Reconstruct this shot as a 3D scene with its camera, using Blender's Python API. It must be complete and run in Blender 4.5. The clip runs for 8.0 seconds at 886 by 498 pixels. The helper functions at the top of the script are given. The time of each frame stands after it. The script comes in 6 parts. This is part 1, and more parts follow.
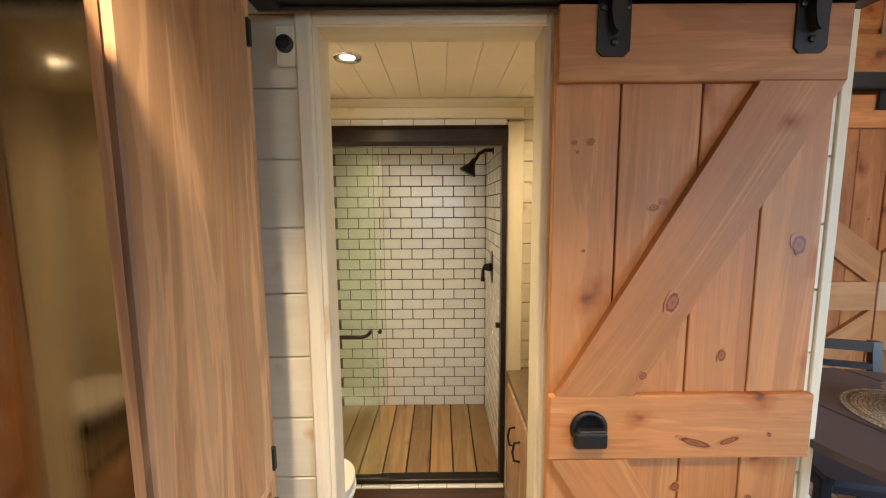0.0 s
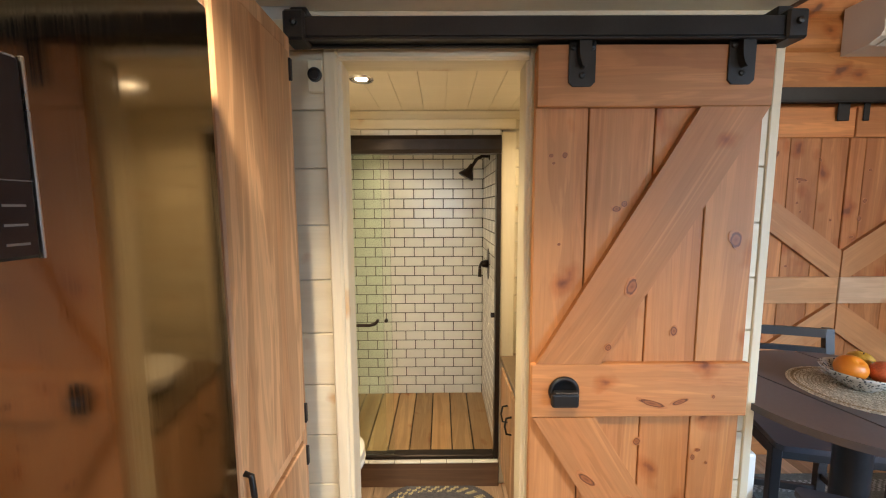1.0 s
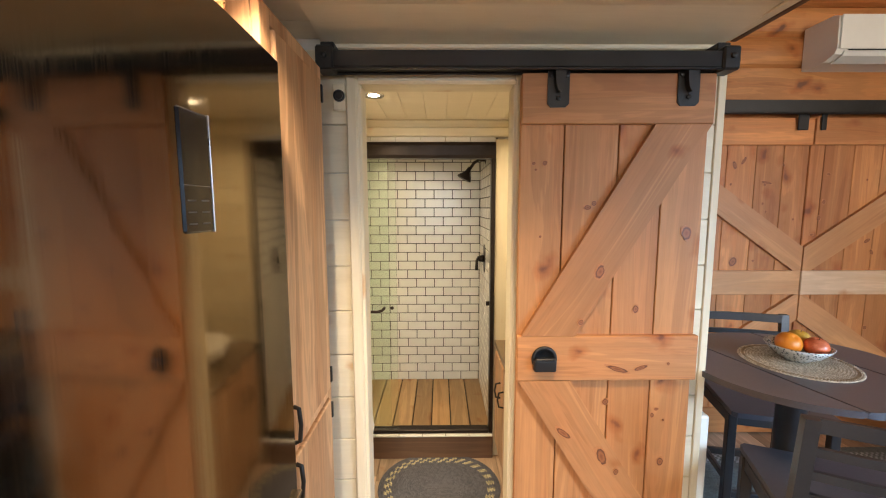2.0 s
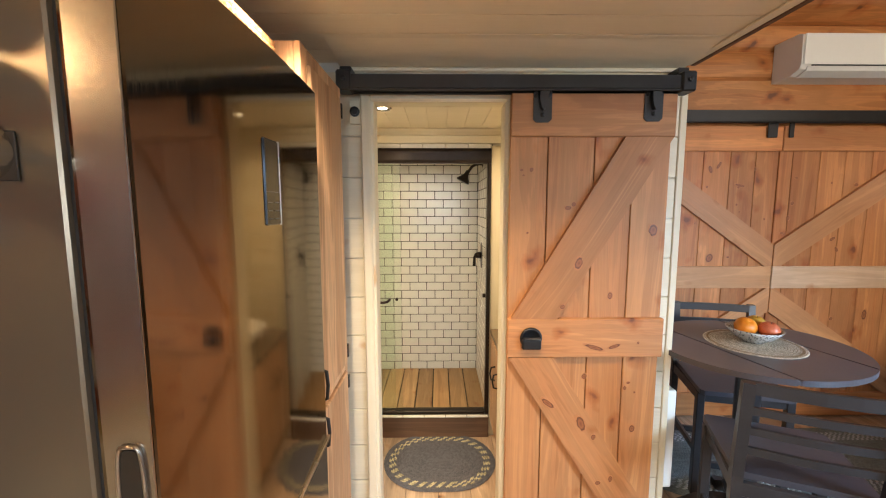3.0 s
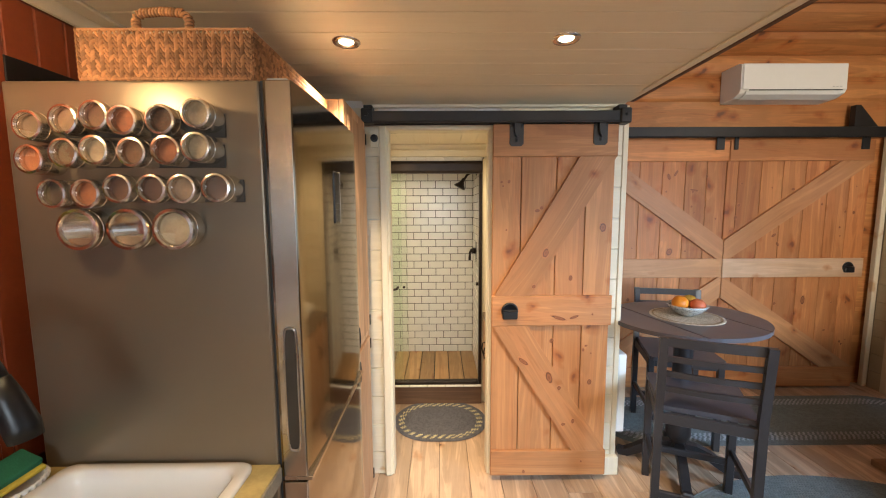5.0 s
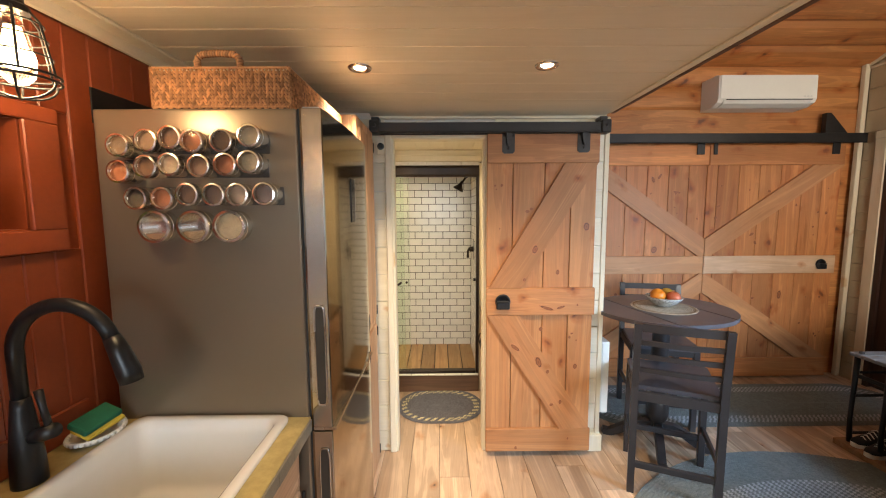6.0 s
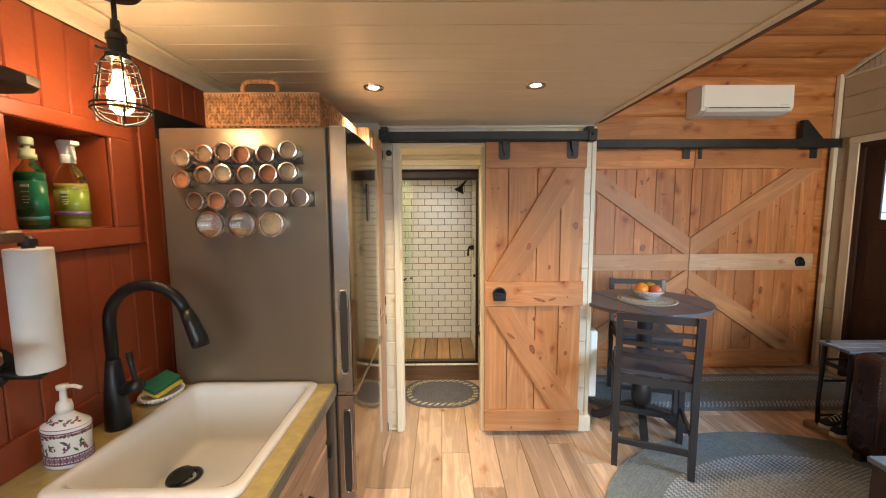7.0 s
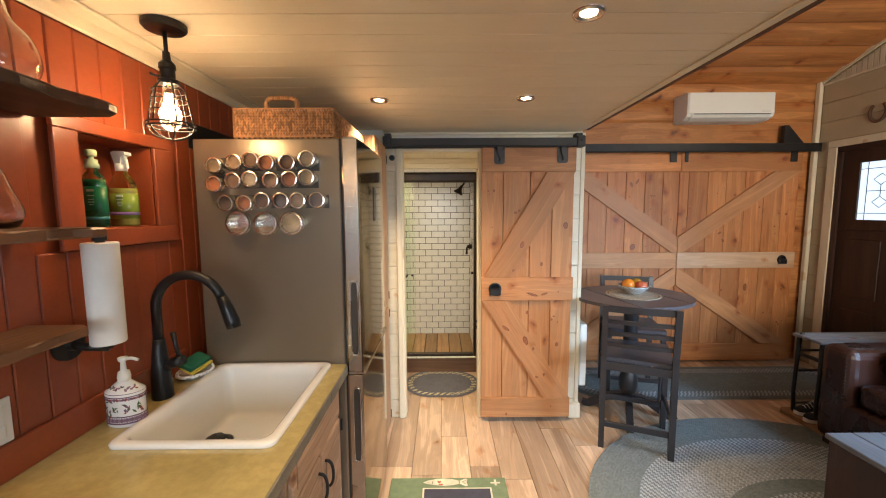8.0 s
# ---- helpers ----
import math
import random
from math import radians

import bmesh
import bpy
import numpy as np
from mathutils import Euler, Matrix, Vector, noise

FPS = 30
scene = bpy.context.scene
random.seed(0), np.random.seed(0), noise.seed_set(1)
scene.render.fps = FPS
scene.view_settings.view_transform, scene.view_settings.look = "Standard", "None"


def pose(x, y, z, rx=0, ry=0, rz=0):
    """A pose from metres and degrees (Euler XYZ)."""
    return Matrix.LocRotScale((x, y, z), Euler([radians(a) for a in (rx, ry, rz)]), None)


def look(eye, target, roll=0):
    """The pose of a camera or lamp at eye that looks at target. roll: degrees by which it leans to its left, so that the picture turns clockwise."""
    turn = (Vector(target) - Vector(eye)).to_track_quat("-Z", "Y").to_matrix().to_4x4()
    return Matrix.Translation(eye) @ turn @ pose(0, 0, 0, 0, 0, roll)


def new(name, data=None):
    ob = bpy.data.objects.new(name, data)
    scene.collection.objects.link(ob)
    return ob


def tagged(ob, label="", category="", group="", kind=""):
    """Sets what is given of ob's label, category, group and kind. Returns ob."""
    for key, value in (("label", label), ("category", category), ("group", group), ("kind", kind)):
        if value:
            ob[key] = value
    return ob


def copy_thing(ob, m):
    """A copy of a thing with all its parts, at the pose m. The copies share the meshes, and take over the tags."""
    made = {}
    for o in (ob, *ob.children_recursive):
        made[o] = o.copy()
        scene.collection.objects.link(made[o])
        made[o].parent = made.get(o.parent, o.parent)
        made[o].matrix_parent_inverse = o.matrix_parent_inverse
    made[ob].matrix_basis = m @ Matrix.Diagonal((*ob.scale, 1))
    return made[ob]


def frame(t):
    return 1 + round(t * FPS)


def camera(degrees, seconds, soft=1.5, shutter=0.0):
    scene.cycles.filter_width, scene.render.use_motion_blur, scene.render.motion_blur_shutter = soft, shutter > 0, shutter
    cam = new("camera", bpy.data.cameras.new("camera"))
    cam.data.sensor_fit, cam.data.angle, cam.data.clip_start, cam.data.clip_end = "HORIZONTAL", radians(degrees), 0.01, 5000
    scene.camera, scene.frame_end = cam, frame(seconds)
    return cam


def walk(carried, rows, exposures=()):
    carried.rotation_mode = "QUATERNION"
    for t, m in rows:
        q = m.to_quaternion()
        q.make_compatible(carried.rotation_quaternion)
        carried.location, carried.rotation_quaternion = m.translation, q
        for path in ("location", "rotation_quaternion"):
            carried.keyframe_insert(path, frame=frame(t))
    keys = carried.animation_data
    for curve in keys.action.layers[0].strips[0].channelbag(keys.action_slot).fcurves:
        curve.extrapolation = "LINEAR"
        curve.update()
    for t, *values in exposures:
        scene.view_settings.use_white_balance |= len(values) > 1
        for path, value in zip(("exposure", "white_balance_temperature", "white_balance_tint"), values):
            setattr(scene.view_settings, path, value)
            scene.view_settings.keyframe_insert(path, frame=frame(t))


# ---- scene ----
cam = camera(98.0, 8.0, soft=1.1)
PATH = [
    (0, (0.000, -0.046, 1.594), (0.010, 1.942, 1.370), -0.4),
    (0.5, (-0.004, -0.147, 1.596), (0.009, 1.842, 1.376), -0.3),
    (1, (-0.004, -0.255, 1.594), (0.007, 1.734, 1.377), -0.3),
    (1.5, (-0.008, -0.379, 1.588), (0.006, 1.610, 1.372), -0.2),
    (3, (-0.023, -0.727, 1.587), (-0.002, 1.261, 1.373), -0.0),
    (3.5, (-0.023, -0.848, 1.587), (-0.001, 1.141, 1.378), -0.0),
    (4, (-0.018, -0.980, 1.590), (0.003, 1.009, 1.379), -0.0),
    (4.5, (-0.017, -1.109, 1.595), (-0.001, 0.879, 1.385), -0.2),
    (6, (-0.015, -1.467, 1.600), (-0.000, 0.522, 1.396), -0.3),
    (6.5, (-0.020, -1.593, 1.598), (-0.008, 0.396, 1.393), -0.3),
    (7, (-0.024, -1.711, 1.600), (-0.015, 0.279, 1.400), -0.3),
    (7.5, (-0.021, -1.815, 1.606), (-0.013, 0.175, 1.405), -0.3),
    (8, (-0.019, -1.907, 1.601), (-0.011, 0.084, 1.404), -0.3),
]
walk(cam, [(t, look(eye, target, roll)) for t, eye, target, roll in PATH], [(0, -0.04), (1.5, 0.18), (3, 0.27), (6, 0.21), (8, 0.12)])

# ---------------- world and lights ----------------
world = bpy.data.worlds.new("world")
scene.world = world
world.use_nodes = True
wn = world.node_tree.nodes
sky = wn.new("ShaderNodeTexSky")
sky.sky_type, sky.sun_disc = "NISHITA", False
sky.sun_elevation, sky.sun_rotation = radians(38), radians(70)
wn["Background"].inputs["Strength"].default_value = 0.1
world.node_tree.links.new(sky.outputs[0], wn["Background"].inputs["Color"])

WARM, COOL, SOFT = (1.0, 0.765, 0.51), (0.42, 0.67, 1.0), (1.0, 0.90, 0.76)


def lamp(name, kind, place, power, colour, size=0.05, aim=None, angle=None, height=None, spread=180):
    data = bpy.data.lights.new(name, kind)
    data.energy, data.color = power, colour
    if kind == "AREA":
        data.size, data.spread = size, radians(spread)
        if height:
            data.shape, data.size_y = "RECTANGLE", height
    elif kind != "SUN":
        data.shadow_soft_size = size
    if angle:
        data.spot_size, data.spot_blend = radians(angle), 0.8
    ob = new(name, data)
    ob.matrix_world = look(place, aim) if aim else Matrix.Translation(place)
    return ob


# the last two, at y -1.56, are unseen extras lighting counter and floor
SPOTS = [(-0.345, 0.21, 120), (0.43, 0.185, 68), (0.427, -0.69, 36), (0.427, -1.56, 30), (-0.345, -1.56, 38)]
LOFT_Z, BATH_Z = 2.19, 2.10
for sx, sy, watts in SPOTS:
    lamp("spot_light", "SPOT", (sx, sy, LOFT_Z - 0.012), watts, WARM, 0.03, (sx, sy + 0.001, 0), 108)
lamp("bath_spot_light", "SPOT", (-0.315, 1.335, BATH_Z - 0.012), 58, (1.0, 0.80, 0.52), 0.03, (-0.315, 1.336, 0), 150)
lamp("bath_spot_light", "SPOT", (0.50, 1.45, BATH_Z - 0.012), 18, (1.0, 0.78, 0.48), 0.03, (0.50, 1.451, 0), 150)
for py, watts in ((-0.632, 8.0), (-2.25, 3.5)):
    lamp("pendant_light", "POINT", (-0.885, py, 1.918), watts, (1.0, 0.69, 0.38), 0.03)
lamp("shower_spot_light", "SPOT", (-0.25, 2.28, BATH_Z - 0.012), 11, (1.0, 0.82, 0.56), 0.03, (-0.25, 2.281, 0), 150)
# area lamps at window openings, all out of view
lamp("window_daylight", "AREA", (3.74, -1.7, 1.55), 62, COOL, 1.5, (1.8, 0.8, 0.0), None, 1.3, 72)
# added fills from behind: soft for the back doors, cool for sink and counter
lamp("rear_window_daylight", "AREA", (2.2, -3.9, 1.7), 22, SOFT, 1.6, (3.2, 2.1, 1.6), None, 1.2, 68)
lamp("kitchen_window_daylight", "AREA", (0.0, -3.9, 1.55), 12, (0.78, 0.90, 1.0), 1.1, (-0.3, -0.9, 0.3), None, 0.9, 80)
# added warm fill for the upper right, set at an unseen gable window
lamp("gable_window_daylight", "AREA", (3.74, -0.3, 3.0), 6, (1.0, 0.84, 0.64), 0.9, (2.4, 2.1, 1.2), None, 0.7, 120)


# ---------------- materials ----------------
def shader(name):
    m = bpy.data.materials.new(name)
    m.use_nodes = True
    return m, m.node_tree.nodes, m.node_tree.links, m.node_tree.nodes["Principled BSDF"]


def coords(n, l, stretch=(1, 1, 1), vary=True):
    """Object coordinates, shifted at random from object to object."""
    tc, mp = n.new("ShaderNodeTexCoord"), n.new("ShaderNodeMapping")
    mp.inputs["Scale"].default_value = stretch
    l.new(tc.outputs["Object"], mp.inputs["Vector"])
    if vary:
        info, mul = n.new("ShaderNodeObjectInfo"), n.new("ShaderNodeVectorMath")
        mul.operation = "SCALE"
        mul.inputs[0].default_value = (37.1, 21.7, 53.3)
        l.new(info.outputs["Random"], mul.inputs["Scale"])
        l.new(mul.outputs[0], mp.inputs["Location"])
    return mp.outputs[0]


def noise_tex(n, l, vec, scale, detail=4, rough=0.6, distort=0.0):
    t = n.new("ShaderNodeTexNoise")
    t.inputs["Scale"].default_value, t.inputs["Detail"].default_value = scale, detail
    t.inputs["Roughness"].default_value, t.inputs["Distortion"].default_value = rough, distort
    l.new(vec, t.inputs["Vector"])
    return t.outputs["Fac"]


def ramp(n, l, fac, stops):
    r = n.new("ShaderNodeValToRGB")
    e = r.color_ramp.elements
    while len(e) < len(stops):
        e.new(0.5)
    for k, (p, c) in enumerate(stops):
        e[k].position, e[k].color = p, (*c, 1) if len(c) == 3 else c
    l.new(fac, r.inputs["Fac"])
    return r.outputs["Color"]


def grey(v):
    return (v, v, v)


def mix(n, l, a, b, fac, mode="MIX"):
    m = n.new("ShaderNodeMix")
    m.data_type, m.blend_type = "RGBA", mode
    for socket, value in ((m.inputs["Factor"], fac), (m.inputs["A"], a), (m.inputs["B"], b)):
        if isinstance(value, (int, float)):
            socket.default_value = value
        elif isinstance(value, tuple):
            socket.default_value = (*value, 1)
        else:
            l.new(value, socket)
    return m.outputs["Result"]


def bump(n, l, bsdf, height, strength, distance=0.002):
    b = n.new("ShaderNodeBump")
    b.inputs["Strength"].default_value, b.inputs["Distance"].default_value = strength, distance
    l.new(height, b.inputs["Height"])
    l.new(b.outputs[0], bsdf.inputs["Normal"])


def scaled(c, k):
    return tuple(min(1.0, v * k) for v in c)


def plain(name, colour, rough=0.5, metal=0.0, vary=0.12, scale=12.0, relief=0.1, coat=0.0, island=0.0):
    """Paint, plastic, metal, leather: two scales of tone, wear in the gloss, fine relief."""
    m, n, l, b = shader(name)
    v = coords(n, l)
    big = noise_tex(n, l, v, scale * 0.25, 3)
    fine = noise_tex(n, l, v, scale * 6, 3)
    c = ramp(n, l, big, [(0.3, scaled(colour, 1 - vary)), (0.7, scaled(colour, 1 + vary))])
    c = mix(n, l, c, ramp(n, l, fine, [(0.35, grey(1 - vary)), (0.65, grey(1.0))]), 0.6, "MULTIPLY")
    if island:
        geo = n.new("ShaderNodeNewGeometry")
        c = mix(n, l, c, ramp(n, l, geo.outputs["Random Per Island"], [(0, grey(1 - island)), (1, grey(1.0))]), 1.0, "MULTIPLY")
    l.new(c, b.inputs["Base Color"])
    l.new(ramp(n, l, big, [(0.0, grey(max(0.03, rough - 0.12))), (1.0, grey(min(1, rough + 0.12)))]), b.inputs["Roughness"])
    b.inputs["Metallic"].default_value = metal
    b.inputs["Coat Weight"].default_value = coat
    if relief:
        bump(n, l, b, fine, relief, 0.001)
    return m


def wood(name, light, dark, axis="Z", rough=0.5, knots=0.0, knot_colour=(0.16, 0.055, 0.025), fine=1.0, tone=0.12, band=0.6, coat=0.0, grainy=0.45):
    """Sawn timber: streaks and cathedral figure along one axis, knots, tone that differs from board to board."""
    m, n, l, b = shader(name)
    k = "XYZ".index(axis)
    s1, s2 = [1.0] * 3, [1.0] * 3
    s1[k], s2[k] = 0.09, 0.03
    v = coords(n, l)
    f1, f2 = n.new("ShaderNodeMapping"), n.new("ShaderNodeMapping")
    for f, s in ((f1, s1), (f2, s2)):
        f.inputs["Scale"].default_value = s
        l.new(v, f.inputs["Vector"])
    figure = noise_tex(n, l, f1.outputs[0], 9, 4, 0.55, 1.1)
    rings = n.new("ShaderNodeMath")
    rings.operation = "SINE"
    mulr = n.new("ShaderNodeMath")
    mulr.operation = "MULTIPLY"
    mulr.inputs[1].default_value = 34
    l.new(figure, mulr.inputs[0])
    l.new(mulr.outputs[0], rings.inputs[0])
    grain = noise_tex(n, l, f2.outputs[0], 130 * fine, 3, 0.7)
    c = ramp(n, l, figure, [(0.3, dark), (0.72, light)])
    c = mix(n, l, c, ramp(n, l, rings.outputs[0], [(0.0, grey(0.80)), (0.75, grey(1.0))]), band, "MULTIPLY")
    c = mix(n, l, c, ramp(n, l, grain, [(0.3, grey(0.72)), (0.62, grey(1.0))]), grainy, "MULTIPLY")
    blot = noise_tex(n, l, v, 3.5, 3)
    c = mix(n, l, c, ramp(n, l, blot, [(0.3, grey(0.86)), (0.7, grey(1.06))]), 0.8 if grainy > 0.2 else 0.25, "MULTIPLY")
    info = n.new("ShaderNodeObjectInfo")
    c = mix(n, l, c, ramp(n, l, info.outputs["Random"], [(0, grey(1 - tone)), (1, grey(1 + tone * 0.5))]), 1.0, "MULTIPLY")
    if knots:
        km = n.new("ShaderNodeMapping")
        ks = [1.0] * 3
        ks[k] = 0.62
        km.inputs["Scale"].default_value = ks
        warp, push = n.new("ShaderNodeTexNoise"), n.new("ShaderNodeVectorMath")
        warp.inputs["Scale"].default_value = 7.0
        l.new(v, warp.inputs["Vector"])
        push.operation = "MULTIPLY_ADD"
        push.inputs[1].default_value = (0.16, 0.16, 0.16)
        l.new(warp.outputs["Color"], push.inputs[0])
        l.new(v, push.inputs[2])
        l.new(push.outputs[0], km.inputs["Vector"])
        vor = n.new("ShaderNodeTexVoronoi")
        vor.inputs["Scale"].default_value = 6.0
        l.new(km.outputs[0], vor.inputs["Vector"])
        wob = n.new("ShaderNodeMath")
        wob.operation = "MULTIPLY_ADD"
        wob.inputs[1].default_value = 0.09
        l.new(noise_tex(n, l, v, 40, 2), wob.inputs[0])
        size = n.new("ShaderNodeMath")
        size.operation = "MULTIPLY_ADD"
        size.inputs[1].default_value = 0.08 * knots
        l.new(vor.outputs["Color"], size.inputs[0])
        l.new(vor.outputs["Distance"], size.inputs[2])
        l.new(size.outputs[0], wob.inputs[2])
        halo = ramp(n, l, wob.outputs[0], [(0.12 + 0.13 * knots, (0.84, 0.66, 0.52)), (0.22 + 0.2 * knots, grey(1))])
        c = mix(n, l, c, halo, 1.0, "MULTIPLY")
        spot = ramp(n, l, wob.outputs[0], [(0.06 + 0.085 * knots, grey(1)), (0.085 + 0.10 * knots, grey(0.55)), (0.115 + 0.13 * knots, grey(0))])
        c = mix(n, l, c, knot_colour, spot)
    l.new(c, b.inputs["Base Color"])
    l.new(ramp(n, l, grain, [(0.2, grey(min(1, rough + 0.15))), (0.8, grey(rough))]), b.inputs["Roughness"])
    b.inputs["Coat Weight"].default_value = coat
    b.inputs["Coat Roughness"].default_value = 0.25
    bump(n, l, b, grain, 0.25, 0.0012)
    return m


def glassy(name, colour=(1, 1, 1), rough=0.0):
    m, n, l, b = shader(name)
    b.inputs["Base Color"].default_value = (*colour, 1)
    b.inputs["Roughness"].default_value = rough
    b.inputs["Transmission Weight"].default_value = 1.0
    b.inputs["IOR"].default_value = 1.45
    return m


def glowing(name, colour, power):
    m, n, l, b = shader(name)
    b.inputs["Base Color"].default_value = (*colour, 1)
    b.inputs["Emission Color"].default_value = (*colour, 1)
    b.inputs["Emission Strength"].default_value = power
    return m


def brushed(name, colour, rough, axis="Z"):
    """Brushed sheet metal."""
    m, n, l, b = shader(name)
    s = [1.0] * 3
    s["XYZ".index(axis)] = 0.01
    v = coords(n, l, s)
    g = noise_tex(n, l, v, 500, 2)
    smear = noise_tex(n, l, coords(n, l), 3, 3)
    l.new(ramp(n, l, smear, [(0.3, scaled(colour, 0.9)), (0.7, colour)]), b.inputs["Base Color"])
    l.new(ramp(n, l, g, [(0.3, grey(max(0.02, rough - 0.03))), (0.7, grey(rough + 0.05))]), b.inputs["Roughness"])
    b.inputs["Metallic"].default_value = 1.0
    return m


PINE = (0.58, 0.266, 0.096), (0.44, 0.172, 0.056)
pine_v = wood("pine_upright", *PINE, "Z", 0.5, 0.42, (0.15, 0.042, 0.012), band=0.65, grainy=0.42, tone=0.2)
pine_h = wood("pine_level", *PINE, "X", 0.5, 0.42, (0.15, 0.042, 0.012), band=0.65, grainy=0.42, tone=0.2)
PINE2 = (0.72, 0.310, 0.105), (0.48, 0.165, 0.047)
old_pine_v = wood("aged_pine_upright", *PINE2, "Z", 0.45, 0.85, (0.17, 0.050, 0.016), band=0.6, grainy=0.4, tone=0.26)
old_pine_h = wood("aged_pine_level", *PINE2, "X", 0.45, 0.6, (0.17, 0.050, 0.016), band=0.6, grainy=0.4, tone=0.26)
log_pine = wood("log_siding_pine", (0.70, 0.310, 0.100), (0.46, 0.165, 0.046), "X", 0.40, 1.0, (0.15, 0.05, 0.018), band=0.75, grainy=0.25)
brace_pine = wood("pale_brace_pine", (0.60, 0.295, 0.125), (0.43, 0.185, 0.068), "X", 0.42, 0.5, (0.20, 0.07, 0.03), band=0.4, grainy=0.25, tone=0.15)
# middle rails: the window's grey-white sheen is put into these paler pines
sheen_pine_h = wood("rail_sheen_pine", (0.70, 0.37, 0.17), (0.52, 0.25, 0.10), "X", 0.42, 0.5, (0.24, 0.09, 0.04), band=0.4, grainy=0.25)
pale_pine_h = wood("pale_sheen_pine", (0.72, 0.50, 0.33), (0.58, 0.36, 0.21), "X", 0.4, 0.4, (0.30, 0.14, 0.08), band=0.3, grainy=0.25)
cab_pine = wood("pantry_maple", (0.84, 0.55, 0.32), (0.48, 0.245, 0.115), "Z", 0.45, 0.0, band=1.0, grainy=0.4)
vanity_top = plain("brown_stone_top", (0.17, 0.115, 0.065), 0.35, 0, 0.25, 20, 0.1)
wash_pine = wood("washed_pine", (0.56, 0.37, 0.235), (0.36, 0.22, 0.135), "Y", 0.6, 0.4, (0.17, 0.08, 0.04), band=0.8)
floor_oak = wood("floor_oak", (0.72, 0.515, 0.35), (0.44, 0.285, 0.175), "Y", 0.36, 0.22, (0.075, 0.038, 0.018), tone=0.36, band=0.9, coat=0.3)
slat_cedar = wood("shower_cedar", (0.66, 0.42, 0.20), (0.42, 0.23, 0.09), "Y", 0.4, 0.3, tone=0.42)
curb_wood = wood("curb_walnut", (0.20, 0.11, 0.06), (0.12, 0.06, 0.03), "X", 0.5)
dark_wood = wood("door_walnut", (0.055, 0.024, 0.014), (0.028, 0.012, 0.008), "Z", 0.4, 0.0)
shelf_dark = wood("shelf_walnut", (0.13, 0.07, 0.04), (0.06, 0.03, 0.018), "Y", 0.5, 0.1)
shelf_live = wood("live_edge_shelf", (0.27, 0.13, 0.06), (0.11, 0.05, 0.024), "Y", 0.32, 0.3)
grey_wood = wood("weathered_grey_wood", (0.30, 0.29, 0.29), (0.18, 0.17, 0.17), "X", 0.45, 0.1)
white_trim = wood("white_stained_trim", (0.784, 0.699, 0.516), (0.725, 0.624, 0.430), "Z", 0.45, 0.12, (0.588, 0.416, 0.224), tone=0.04, band=0.12, grainy=0.12)
white_trim_h = wood("white_stained_board", (0.784, 0.709, 0.533), (0.725, 0.633, 0.447), "X", 0.45, 0.1, (0.588, 0.416, 0.224), tone=0.05, band=0.12, grainy=0.12)
ceiling_white = wood("ceiling_white_board", (0.86, 0.765, 0.585), (0.83, 0.73, 0.545), "X", 0.36, 0.0, tone=0.05, band=0.08, grainy=0.08)
beige_paint = plain("beige_wall_paint", (0.475, 0.383, 0.245), 0.5, 0, 0.06)
red_paint = plain("barn_red_paint", (0.285, 0.060, 0.021), 0.33, 0, 0.14, 9, 0.12)
plaster = plain("white_plaster", (0.72, 0.68, 0.60), 0.7, 0, 0.05)
tile_white = plain("glazed_white_tile", (0.80, 0.77, 0.70), 0.22, 0, 0.05, 20, 0.03)
grout = plain("dark_grout", (0.065, 0.052, 0.042), 0.9, 0, 0.15)
iron = plain("black_iron", (0.028, 0.027, 0.027), 0.40, 0.5, 0.2, 30, 0.15)
bronze = plain("oiled_bronze", (0.035, 0.025, 0.020), 0.34, 0.7, 0.25, 30, 0.1)
matte_black = plain("matte_black_metal", (0.014, 0.014, 0.015), 0.38, 0.2, 0.15, 30, 0.05)
fridge_side = plain("fridge_grey_enamel", (0.25, 0.20, 0.142), 0.30, 0.6, 0.008, 5, 0.03)
for k in [k for k in fridge_side.node_tree.links if k.to_socket.name == "Roughness"]:
    fridge_side.node_tree.links.remove(k)
fridge_side.node_tree.nodes["Principled BSDF"].inputs["Roughness"].default_value = 0.30
strip_grey = plain("magnet_strip_grey", (0.062, 0.052, 0.042), 0.38, 0.2)
steel = plain("satin_steel", (0.55, 0.50, 0.44), 0.26, 1.0, 0.08, 6, 0.02)
fridge_front = brushed("fridge_dark_steel", (0.280, 0.228, 0.165), 0.085, "Z")
tin_steel = plain("tin_steel", (0.80, 0.76, 0.70), 0.2, 1.0, 0.08, 10, 0.02)
enamel = plain("white_enamel", (0.80, 0.78, 0.73), 0.16, 0, 0.02, 6, 0.0, 0.3)
concrete = plain("ochre_concrete", (0.50, 0.395, 0.165), 0.22, 0, 0.26, 7, 0.05, 0.3)
concrete_edge = plain("grey_concrete_edge", (0.20, 0.18, 0.14), 0.75, 0, 0.25, 30, 0.6)
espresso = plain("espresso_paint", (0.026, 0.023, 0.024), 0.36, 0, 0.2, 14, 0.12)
# grey paint of seat and table top, lightened to hold their sheen
seat_paint = plain("seat_sheen_grey", (0.060, 0.054, 0.061), 0.34, 0, 0.15, 14, 0.12)
table_paint = plain("table_sheen_grey", (0.098, 0.088, 0.096), 0.34, 0, 0.15, 14, 0.12)
leather = plain("brown_leather", (0.040, 0.015, 0.010), 0.28, 0, 0.3, 14, 0.4)
plastic_white = plain("white_plastic", (0.78, 0.755, 0.69), 0.35, 0, 0.02, 8, 0.0)
plastic_grey = plain("grey_plastic", (0.42, 0.42, 0.40), 0.4, 0, 0.04, 8, 0.0)
